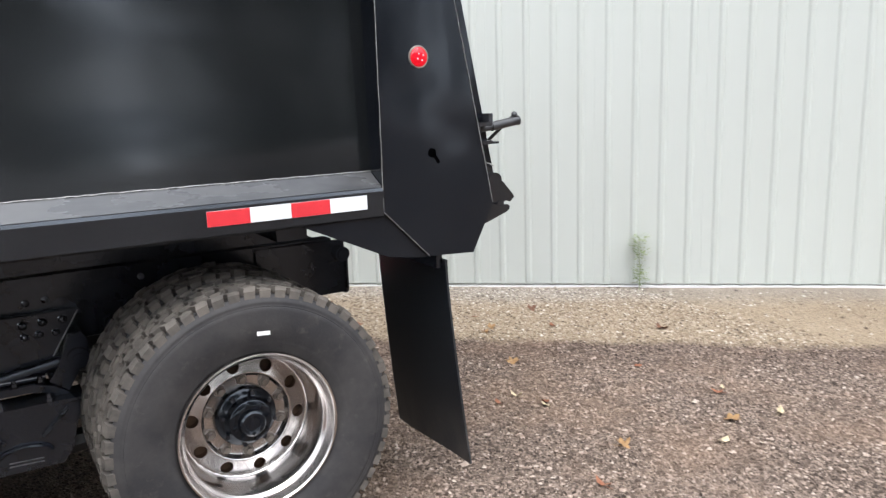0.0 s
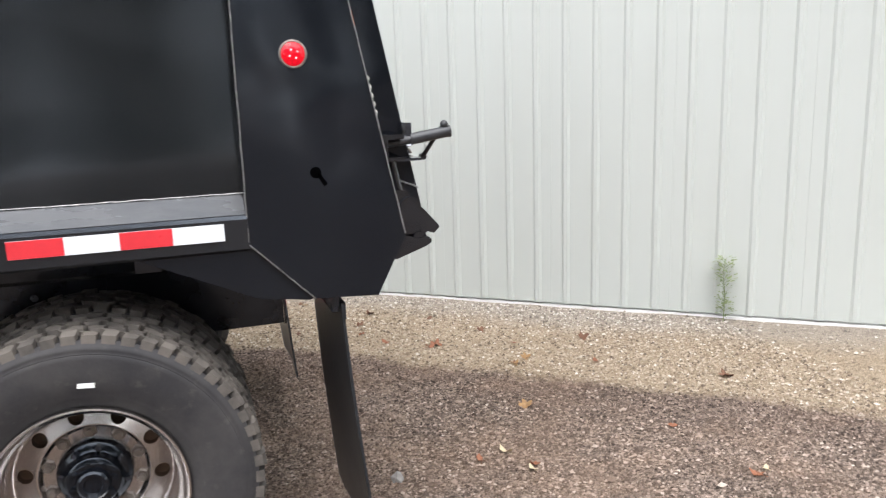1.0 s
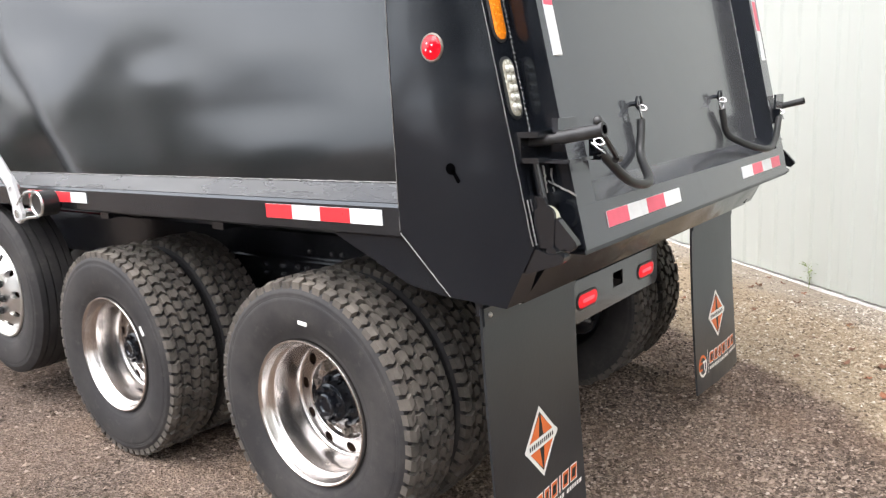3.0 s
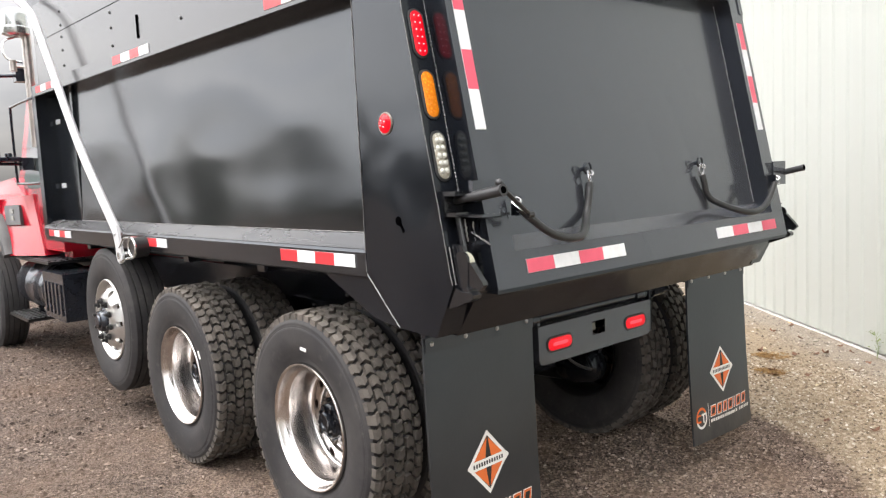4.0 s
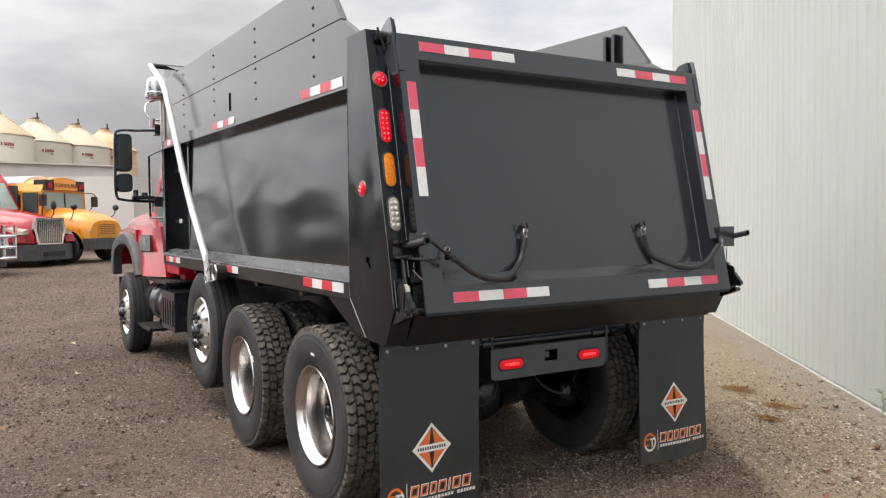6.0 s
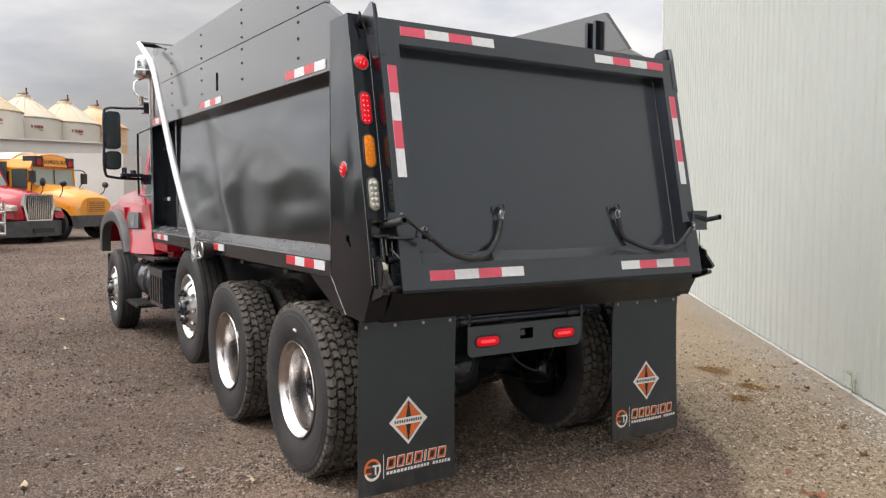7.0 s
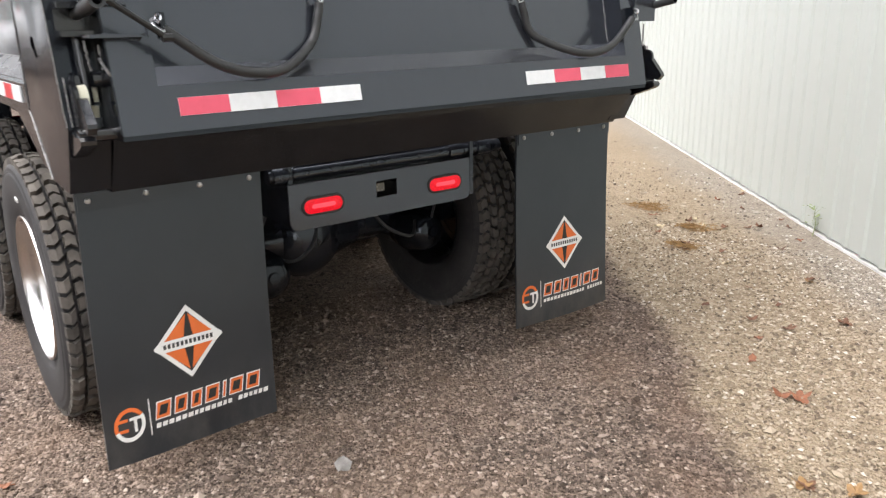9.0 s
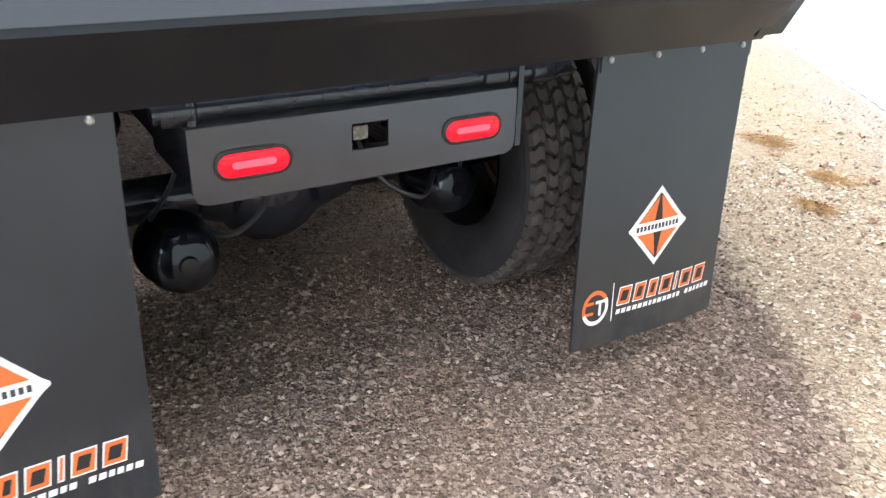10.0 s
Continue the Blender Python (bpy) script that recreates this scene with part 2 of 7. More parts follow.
M["slotlamp"] = lens_mat("dusty_lamp_lens", (0.22, 0.22, 0.20), 0.0)
M["lens_red"] = lens_mat("red_lamp_lens", (0.62, 0.003, 0.014), 0.42)
M["lens_red_off"] = lens_mat("dull_red_lamp_lens", (0.55, 0.012, 0.02), 0.0)
M["lens_amber"] = lens_mat("amber_lamp_lens", (0.90, 0.27, 0.015), 0.12)
M["lens_clear"] = lens_mat("clear_lamp_lens", (0.56, 0.56, 0.50), 0.0)
M["lens_dome"] = speckled("clear_lamp_dome", (0.62, 0.62, 0.56), (0.48, 0.48, 0.43), 40, 0.14, coat=0.3)
M["led"] = Mat("led", 0.3, 0, (1, 0.42, 0.44)).m
M["led"].node_tree.nodes["Principled BSDF"].inputs["Emission Color"].default_value = (1, 0.16, 0.2, 1)
M["led"].node_tree.nodes["Principled BSDF"].inputs["Emission Strength"].default_value = 0.8

M["led_strip"] = Mat("led_strip", 0.3, 0, (0.9, 0.05, 0.07)).m
M["led_strip"].node_tree.nodes["Principled BSDF"].inputs["Emission Color"].default_value = (1, 0.05, 0.075, 1)
M["led_strip"].node_tree.nodes["Principled BSDF"].inputs["Emission Strength"].default_value = 0.55


def rubber():
    m = Mat("tyre_rubber", 0.7, 0, (0.03, 0.03, 0.03), 0.35)
    dust, fine = m.noise(5, 5, 0.65), m.noise(120, 3)
    dusty = m.mix(m.ramp(dust, (0.40, (0, 0, 0)), (0.75, (1, 1, 1))), (0.0185, 0.0182, 0.0205), (0.050, 0.0470, 0.046))
    scuff = m.ramp(m.noise(16, 6, 0.75), (0.57, (0, 0, 0)), (0.72, (1, 1, 1)))
    dusty = m.mix(m.math("MULTIPLY", scuff, 0.5), dusty, (0.085, 0.078, 0.07))
    m.base(m.mix(m.math("MULTIPLY", fine, 0.2), dusty, (0.055, 0.051, 0.047)))
    m.rough(dust, 0.55, 0.8)
    m.bump(fine, 0.4, 0.001)
    return m.m


M["rubber"] = rubber()
M["tread"] = speckled("dusty_tread", (0.048, 0.044, 0.040), (0.125, 0.110, 0.095), 9, 0.8, spec=0.3, bump=0.002)

# wall line: y = WALL_B - WALL_M * x
WALL_M, WALL_B = 0.8276, 8.90
WALL_N = math.hypot(1, WALL_M)


def ground_mat(name, pebble=False):
    """Dark crushed stone, with a strip of pale tan gravel along the building."""
    m = Mat(name, 0.9, 0, (0.15, 0.13, 0.12), 0.12)
    co = m.coords()
    sep = m.add("ShaderNodeSeparateXYZ")
    m.link(co, sep.inputs[0])
    d = m.math("ADD", m.math("MULTIPLY", sep.outputs[0], WALL_M / WALL_N), m.math("MULTIPLY", sep.outputs[1], 1 / WALL_N))
    d = m.math("SUBTRACT", WALL_B / WALL_N, d)  # distance from the wall
    wob = m.math("MULTIPLY", m.math("SUBTRACT", m.noise(1.7, 6, 0.7), 0.5), 0.42)
    wob2 = m.math("MULTIPLY", m.math("SUBTRACT", m.noise(0.6, 3, 0.6), 0.5), 0.45)
    dd = m.math("ADD", d, m.math("ADD", wob, wob2))
    tan_f = m.add("ShaderNodeMapRange")
    tan_f.interpolation_type = "SMOOTHSTEP"
    for k, v in (("From Min", 1.64), ("From Max", 1.46), ("To Min", 0.0), ("To Max", 1.0)):
        tan_f.inputs[k].default_value = v
    m.link(dd, tan_f.inputs["Value"])
    grey_f = m.add("ShaderNodeMapRange")
    grey_f.interpolation_type = "SMOOTHSTEP"
    for k, v in (("From Min", 0.70), ("From Max", 0.15), ("To Min", 0.0), ("To Max", 0.55)):
        grey_f.inputs[k].default_value = v
    m.link(dd, grey_f.inputs["Value"])
    if pebble:
        rnd = m.add("ShaderNodeNewGeometry").outputs["Random Per Island"]
        dark = m.ramp(rnd, (0.0, (0.028, 0.0225, 0.020)), (0.45, (0.100, 0.080, 0.069)), (0.85, (0.212, 0.173, 0.150)), (0.98, (0.27, 0.233, 0.207)), (1.0, (0.32, 0.288, 0.26)))
        tan = m.ramp(rnd, (0.0, (0.105, 0.080, 0.060)), (0.4, (0.282, 0.221, 0.158)), (0.9, (0.42, 0.352, 0.272)), (1.0, (0.58, 0.53, 0.46)))
        grey = m.ramp(rnd, (0.0, (0.16, 0.15, 0.14)), (0.5, (0.32, 0.30, 0.27)), (1.0, (0.6, 0.58, 0.54)))
    else:
        v = m.add("ShaderNodeTexVoronoi", Scale=88.0)
        m.link(co, v.inputs["Vector"])
        v2 = m.add("ShaderNodeTexVoronoi", Scale=210.0)
        m.link(co, v2.inputs["Vector"])
        hsv = m.add("ShaderNodeSeparateColor")
        m.link(v.outputs["Color"], hsv.inputs[0])
        big = m.noise(0.45, 5, 0.6)
        hsv2 = m.add("ShaderNodeSeparateColor")
        m.link(v2.outputs["Color"], hsv2.inputs[0])
        cell = m.mix(0.4, m.mix(0.4, hsv.outputs[0], hsv2.outputs[0]), m.noise(30, 6, 0.75))
        cell = m.mix(0.26, m.mix(0.24, cell, m.noise(9, 7, 0.8)), big)
        dark = m.ramp(cell, (0.31, (0.019, 0.0150, 0.013)), (0.45, (0.094, 0.075, 0.064)), (0.60, (0.208, 0.169, 0.146)), (0.75, (0.37, 0.318, 0.283)))
        tan = m.ramp(cell, (0.20, (0.13, 0.102, 0.076)), (0.5, (0.326, 0.254, 0.176)), (0.80, (0.49, 0.402, 0.30)))
        grey = m.ramp(cell, (0.15, (0.15, 0.14, 0.13)), (0.5, (0.30, 0.275, 0.245)), (0.85, (0.50, 0.47, 0.43)))
        m.bump(v.outputs["Distance"], 1.0, 0.015)
        m.bump(v2.outputs["Distance"], 0.6, 0.004)
        m.bump(m.noise(6, 6, 0.7), 0.7, 0.04)
    patch = m.ramp(m.noise(1.3, 6, 0.65), (0.44, (0, 0, 0)), (0.68, (1, 1, 1)))
    dark = m.mix(m.math("MULTIPLY", patch, 0.42), dark, (0.190, 0.136, 0.102))
    # shade painted into the stone colour along the pale strip's edge
    edge_shade = m.add("ShaderNodeMapRange")
    edge_shade.interpolation_type = "SMOOTHSTEP"
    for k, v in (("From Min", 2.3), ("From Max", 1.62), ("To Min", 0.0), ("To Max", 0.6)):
        edge_shade.inputs[k].default_value = v
    m.link(dd, edge_shade.inputs["Value"])
    dark = m.mix(edge_shade.outputs[0], dark, m.mix(1.0, dark, (0.66, 0.63, 0.62), "MULTIPLY"))
    # the ground colour is darker in the open yard, away from the building
    yard_f = m.add("ShaderNodeMapRange")
    yard_f.interpolation_type = "SMOOTHSTEP"
    for k, v in (("From Min", 3.6), ("From Max", 6.2), ("To Min", 0.0), ("To Max", 1.0)):
        yard_f.inputs[k].default_value = v
    m.link(dd, yard_f.inputs["Value"])
    dark = m.mix(yard_f.outputs[0], m.mix(1.0, dark, (1.48, 1.41, 1.33), "MULTIPLY"), m.mix(1.0, dark, (1.12, 1.07, 1.04) if pebble else (0.99, 0.945, 0.91), "MULTIPLY"))
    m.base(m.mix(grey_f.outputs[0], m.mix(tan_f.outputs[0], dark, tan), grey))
    return m.m


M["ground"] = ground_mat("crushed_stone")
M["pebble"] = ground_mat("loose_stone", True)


def sheet_metal():
    m = Mat("white_sheet_metal", 0.6, 0, (0.8, 0.8, 0.78), 0.25)
    streak = m.noise(1.6, 4, 0.55, (1.0, 1.0, 0.25))
    grime = m.noise(0.7, 5, 0.6)
    c = m.mix(m.ramp(streak, (0.42, (0, 0, 0)), (0.8, (1, 1, 1))), (0.465, 0.492, 0.462), (0.448, 0.472, 0.440))
    m.base(m.mix(m.math("MULTIPLY", grime, 0.22), c, (0.425, 0.430, 0.390)))
    m.rough(grime, 0.55, 0.7)
    m.bump(m.noise(1.1, 2), 0.2, 0.01)
    return m.m


M["metal_wall"] = sheet_metal()
M["trim"] = speckled("white_trim", (0.70, 0.70, 0.69), (0.6, 0.6, 0.58), 3, 0.4)
M["leaf_o"] = speckled("orange_leaf", (0.26, 0.098, 0.044), (0.15, 0.058, 0.03), 60, 0.7)
M["leaf_y"] = speckled("yellow_leaf", (0.30, 0.175, 0.068), (0.19, 0.105, 0.045), 60, 0.7)
M["leaf_b"] = speckled("brown_leaf", (0.16, 0.075, 0.04), (0.10, 0.045, 0.025), 30, 0.75)
M["leaf_p"] = speckled("pale_leaf", (0.50, 0.42, 0.28), (0.40, 0.32, 0.2), 30, 0.75)
M["stone"] = speckled("grey_stone", (0.16, 0.15, 0.14), (0.30, 0.28, 0.26), 30, 0.8, bump=0.002)
M["straw"] = speckled("dry_straw", (0.36, 0.215, 0.085), (0.17, 0.095, 0.035), 20, 0.8)
M["weed"] = speckled("weed_leaf", (0.15, 0.20, 0.085), (0.26, 0.30, 0.15), 25, 0.7)
M["foliage"] = speckled("tree_leaf", (0.030, 0.045, 0.020), (0.060, 0.075, 0.035), 2, 0.75)
M["bark"] = speckled("bark", (0.08, 0.06, 0.045), (0.14, 0.11, 0.085), 6, 0.9, bump=0.01)
M["bus"] = speckled("school_bus_yellow", (0.70, 0.275, 0.012), (0.64, 0.245, 0.016), 1, 0.3, coat=0.4)
M["busglass"] = Mat("dark_vehicle_glass", 0.06, 0, (0.03, 0.04, 0.042), 0.6).m
M["screen"] = Mat("windscreen_glass", 0.12, 0, (0.26, 0.33, 0.31), 0.7).m
M["bin"] = speckled("galvanised_bin", (0.50, 0.475, 0.41), (0.58, 0.55, 0.48), 0.5, 0.5)
M["bincone"] = speckled("stained_bin_roof", (0.52, 0.48, 0.39), (0.50, 0.38, 0.23), 0.25, 0.55)
M["binrust"] = speckled("rust_stained_bin", (0.55, 0.27, 0.10), (0.58, 0.46, 0.32), 0.4, 0.6)
M["farwall"] = speckled("far_white_cladding", (0.54, 0.52, 0.49), (0.47, 0.45, 0.415), 0.4, 0.6)
M["redmark"] = speckled("red_lettering", (0.26, 0.06, 0.06), (0.22, 0.06, 0.06), 4, 0.6)

# ---- mesh helpers ----


def world_of(ob):
    return (world_of(ob.parent) @ ob.matrix_parent_inverse if ob.parent else Matrix()) @ ob.matrix_basis


def part(name, bm, material, parent=None, label="", smooth=False, bevel=0.0, seg=1, local=False):
    """Links a bmesh as one mesh object under a thing or a part. local: its points are given in the parent's own axes."""
    if bevel:
        bmesh.ops.bevel(bm, geom=[e for e in bm.edges if len(e.link_faces) == 2 and e.calc_face_angle(0) > 0.5], offset=bevel, segments=seg, affect="EDGES", clamp_overlap=True)
    bmesh.ops.recalc_face_normals(bm, faces=bm.faces)
    me = bpy.data.meshes.new(name)
    bm.to_mesh(me)
    bm.free()
    for m in material if isinstance(material, (list, tuple)) else [material]:
        me.materials.append(M[m])
    if smooth:
        me.polygons.foreach_set("use_smooth", [True] * len(me.polygons))
        me.set_sharp_from_angle(angle=radians(38))
    ob = new(name, me)
    if parent is not None:
        ob.parent = parent
        if not local:
            ob.matrix_parent_inverse = world_of(parent).inverted()
    if label:
        tagged(ob, label)
    return ob


def again(ob, m, parent=None):
    """Another object on the same mesh, at the pose m under the same parent, with copies of its parts."""
    c = copy_thing(ob, m)
    if parent is not None:
        c.parent = parent
    return c


def box(bm, x0, x1, y0, y1, z0, z1):
    v = [bm.verts.new((x, y, z)) for x in (x0, x1) for y in (y0, y1) for z in (z0, z1)]
    for f in ((0, 1, 3, 2), (4, 6, 7, 5), (0, 4, 5, 1), (2, 3, 7, 6), (0, 2, 6, 4), (1, 5, 7, 3)):
        bm.faces.new([v[i] for i in f])
    return bm


def boxed(x0, x1, y0, y1, z0, z1):
    return box(bmesh.new(), x0, x1, y0, y1, z0, z1)


def prism(bm, pts, axis, a0, a1):
    """A polygon in the two other axes, drawn out along an axis from a0 to a1."""
    def at(p, a):
        return {"x": (a, p[0], p[1]), "y": (p[0], a, p[1]), "z": (p[0], p[1], a)}[axis]
    lo, hi = [bm.verts.new(at(p, a0)) for p in pts], [bm.verts.new(at(p, a1)) for p in pts]
    n = len(pts)
    bm.faces.new(lo[::-1])
    bm.faces.new(hi)
    for i in range(n):
        bm.faces.new((lo[i], lo[(i + 1) % n], hi[(i + 1) % n], hi[i]))
    return bm


def hull8(bm, a, b):
    """A solid between two four-cornered faces."""
    va, vb = [bm.verts.new(p) for p in a], [bm.verts.new(p) for p in b]
    bm.faces.new(va[::-1])
    bm.faces.new(vb)
    for i in range(4):
        bm.faces.new((va[i], va[(i + 1) % 4], vb[(i + 1) % 4], vb[i]))
    return bm


def rod(bm, p, q, r, n=10, r2=None):
    p, q = Vector(p), Vector(q)
    rot = (q - p).to_track_quat("Z", "Y").to_matrix().to_4x4()
    bmesh.ops.create_cone(bm, cap_ends=True, segments=n, radius1=r, radius2=r if r2 is None else r2, depth=(q - p).length, matrix=Matrix.Translation((p + q) / 2) @ rot)
    return bm


def lathe(bm, prof, m=None, n=32, close=False):
    """Turns (radius, height) round z, laid by m."""
    m = m or Matrix()
    rings = []
    for r, h in prof:
        if r < 1e-5:
            rings.append([bm.verts.new(m @ Vector((0, 0, h)))] * n)
        else:
            rings.append([bm.verts.new(m @ Vector((r * math.cos(2 * math.pi * i / n), r * math.sin(2 * math.pi * i / n), h))) for i in range(n)])
    pairs = list(zip(rings, rings[1:])) + ([(rings[-1], rings[0])] if close else [])
    for a, b in pairs:
        for i in range(n):
            q = []
            for v in (a[i], a[(i + 1) % n], b[(i + 1) % n], b[i]):
                if v not in q:
                    q.append(v)
            if len(q) > 2:
                bm.faces.new(q)
    return bm


def sweep(bm, pts, r, n=8):
    """A round bar along a line of points."""
    pts = [Vector(p) for p in pts]
    rings, up = [], None
    for i, p in enumerate(pts):
        d = (pts[min(i + 1, len(pts) - 1)] - pts[max(i - 1, 0)]).normalized()
        if up is None:
            up = d.orthogonal().normalized()
        up = (up - d * up.dot(d)).normalized()
        side = d.cross(up)
        rr = r[i] if isinstance(r, (list, tuple)) else r
        rings.append([bm.verts.new(p + (up * math.cos(2 * math.pi * k / n) + side * math.sin(2 * math.pi * k / n)) * rr) for k in range(n)])
    for a, b in zip(rings, rings[1:]):
        for k in range(n):
            bm.faces.new((a[k], a[(k + 1) % n], b[(k + 1) % n], b[k]))
    bm.faces.new(rings[0][::-1])
    bm.faces.new(rings[-1])
    return bm


def curve_pts(ctrl, n=24):
    """Points on a smooth line through the given ones."""
    c = [Vector(p) for p in ctrl]
    c = [c[0] * 2 - c[1]] + c + [c[-1] * 2 - c[-2]]
    out, segs = [], len(c) - 3
    for k in range(n + 1):
        u = k / n * segs
        i = min(int(u), segs - 1)
        u -= i
        a, b, d, e = c[i:i + 4]
        out.append(0.5 * ((2 * b) + (d - a) * u + (2 * a - 5 * b + 4 * d - e) * u * u + (3 * b - a - 3 * d + e) * u ** 3))
    return out


def ring(bm, m, r, t, n=20, k=8):
    """A torus of radius r and thickness t, laid by m."""
    return lathe(bm, [(r + t * math.cos(2 * math.pi * i / k), t * math.sin(2 * math.pi * i / k)) for i in range(k)], m, n, close=True)


def stadium(bm, m, w, h, d, n=8):
    """A rounded slab w by h by d: flat ends across, drawn out along local z."""
    r = min(w, h) / 2
    pts = []
    for cx, a0 in ((w / 2 - r, -90), (-(w / 2 - r), 90)) if w >= h else ():
        pts += [(cx + r * math.cos(radians(a0 + 180 * i / n)), r * math.sin(radians(a0 + 180 * i / n))) for i in range(n + 1)]
    if w < h:
        for cy, a0 in ((h / 2 - r, 0), (-(h / 2 - r), 180)):
            pts += [(r * math.cos(radians(a0 + 180 * i / n)), cy + r * math.sin(radians(a0 + 180 * i / n))) for i in range(n + 1)]
    lo = [bm.verts.new(m @ Vector((x, y, 0))) for x, y in pts]
    mid = [bm.verts.new(m @ Vector((x, y, d * 0.7))) for x, y in pts]
    hi = [bm.verts.new(m @ Vector((x * 0.93, y * 0.93, d))) for x, y in pts]
    k = len(pts)
    bm.faces.new(lo[::-1])
    bm.faces.new(hi)
    for a, b in ((lo, mid), (mid, hi)):
        for i in range(k):
            bm.faces.new((a[i], a[(i + 1) % k], b[(i + 1) % k], b[i]))
    return bm


def rounded_rect(w, h, r, n=5):
    """Corner-rounded outline round the origin."""
    pts = []
    for cx, cy, a0 in ((w / 2 - r, h / 2 - r, 0), (r - w / 2, h / 2 - r, 90), (r - w / 2, r - h / 2, 180), (w / 2 - r, r - h / 2, 270)):
        pts += [(cx + r * math.cos(radians(a0 + 90 * i / n)), cy + r * math.sin(radians(a0 + 90 * i / n))) for i in range(n + 1)]
    return pts


def hood_loft(bm, sections, k=3.2, n=20):
    """A rounded hood: sections (x, half width at the foot, foot z, top z), each a blunt arch."""
    rows = []
    for x, w, z0, z1 in sections:
        row = []
        for i in range(n + 1):
            a = math.pi * i / n
            c, s = math.cos(a), math.sin(a)
            row.append(bm.verts.new((x, w * math.copysign(abs(c) ** (2 / k), c), z0 + (z1 - z0) * abs(s) ** (2 / k))))
        rows.append(row)
    for a, b in zip(rows, rows[1:]):
        for i in range(n):
            bm.faces.new((a[i], a[i + 1], b[i + 1], b[i]))
        bm.faces.new((a[0], b[0], b[-1], a[-1]))
    bm.faces.new(rows[0])
    bm.faces.new(rows[-1][::-1])
    return bm


def empty(name, at, label, category, group=""):
    ob = new(name)
    ob.empty_display_size = 0.2
    ob.matrix_basis = Matrix.Translation(at)
    return tagged(ob, label, category, group)


def weld_pts(p, q, n, amp=0.002):
    p, q = Vector(p), Vector(q)
    return [p.lerp(q, i / n) + Vector((random.uniform(-amp, amp), random.uniform(-amp, amp), random.uniform(-amp, amp))) for i in range(n + 1)]

# ---- ground ----


def spaced(near0, near1, step, far):
    xs = list(np.arange(near0, near1 + 1e-6, step))
    s, hi = step, xs[-1]
    while hi < far:
        s *= 1.45
        hi += s
        xs.append(hi)
    s, lo = step, xs[0]
    while lo > -far:
        s *= 1.45
        lo -= s
        xs.insert(0, lo)
    return xs


def rise(x, y):
    """Small humps of the yard."""
    near = max(0.0, 1 - max(abs(x - 1) / 14, abs(y - 4) / 14))
    far = min(1.0, max(0.0, (-8 - x) / 20))
    return 0.30 * far * far * (3 - 2 * far) + near * (0.016 * noise.noise((x * 0.9, y * 0.9, 0)) + 0.008 * noise.noise((x * 3.1, y * 3.1, 5)))


def build_ground():
    xs, ys = spaced(-6, 7, 0.12, 900), spaced(-1, 9, 0.12, 900)
    verts = [(x, y, rise(x, y)) for x in xs for y in ys]
    n = len(ys)
    faces = [(i * n + j, (i + 1) * n + j, (i + 1) * n + j + 1, i * n + j + 1) for i in range(len(xs) - 1) for j in range(n - 1)]
    me = bpy.data.meshes.new("ground")
    me.from_pydata(verts, [], faces)
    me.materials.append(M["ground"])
    me.polygons.foreach_set("use_smooth", [True] * len(me.polygons))
    tagged(new("ground", me), "dark crushed stone yard with a pale gravel strip", "ground", kind="structure")


def build_pebbles():
    """Loose stones on the yard, as one sheet of stuff."""
    rng = np.random.default_rng(4)
    shape = np.array([(1, 0, 0), (0, 1, 0), (-1, 0, 0), (0, -1, 0), (0, 0, 1), (0, 0, -0.6)], float)
    tris = np.array([(0, 1, 4), (1, 2, 4), (2, 3, 4), (3, 0, 4), (1, 0, 5), (2, 1, 5), (3, 2, 5), (0, 3, 5)])
    spots = []
    # count, stretch of the plan, least and largest radius
    for count, x0, x1, y0, y1, lo, hi in ((112000, 0.4, 4.8, 0.3, 7.2, 0.0040, 0.0130), (34000, -6, 6.0, -0.8, 9, 0.006, 0.017), (2600, -6, 6, -1, 10, 0.012, 0.024), (38000, -24, -1.5, -6, 4.5, 0.008, 0.022)):
        at = rng.uniform((x0, y0), (x1, y1), (count, 2))
        spots.append(np.column_stack([at, lo + (hi - lo) * rng.random(count) ** 2.2]))
    spots = np.concatenate(spots)
    spots = spots[(WALL_B - WALL_M * spots[:, 0] - spots[:, 1]) / WALL_N > 0.03]
    n = len(spots)
    size = spots[:, 2:3] * rng.uniform((0.8, 0.6, 0.45), (1.4, 1.1, 0.85), (n, 3))
    p = shape[None] * size[:, None] * rng.uniform(0.7, 1.3, (n, 6, 1))
    turn = rng.uniform(0, 6.3, n)
    ca, sa = np.cos(turn)[:, None], np.sin(turn)[:, None]
    lift = np.array([rise(x, y) for x, y, _ in spots]) + size[:, 2] * 0.45
    p = np.stack([p[:, :, 0] * ca - p[:, :, 1] * sa + spots[:, 0:1], p[:, :, 0] * sa + p[:, :, 1] * ca + spots[:, 1:2], p[:, :, 2] + lift[:, None]], 2)
    faces = (tris[None] + 6 * np.arange(n)[:, None, None]).reshape(-1, 3)
    me = bpy.data.meshes.new("loose_gravel")
    me.from_pydata(p.reshape(-1, 3).tolist(), [], faces.tolist())
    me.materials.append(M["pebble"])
    tagged(new("loose_gravel", me), "loose crushed stones strewn over the yard", "gravel", kind="stuff")


build_ground()

# ---- metal building ----
# along the wall: s runs from the point (0, WALL_B) towards +x
WALL_YAW = -math.degrees(math.atan(WALL_M))
WALL = pose(0, WALL_B, 0, 0, 0, WALL_YAW)
S0, S1, WALL_H, RIB, PANEL = -9.62, 15.34, 8.6, 0.2286, 0.9144


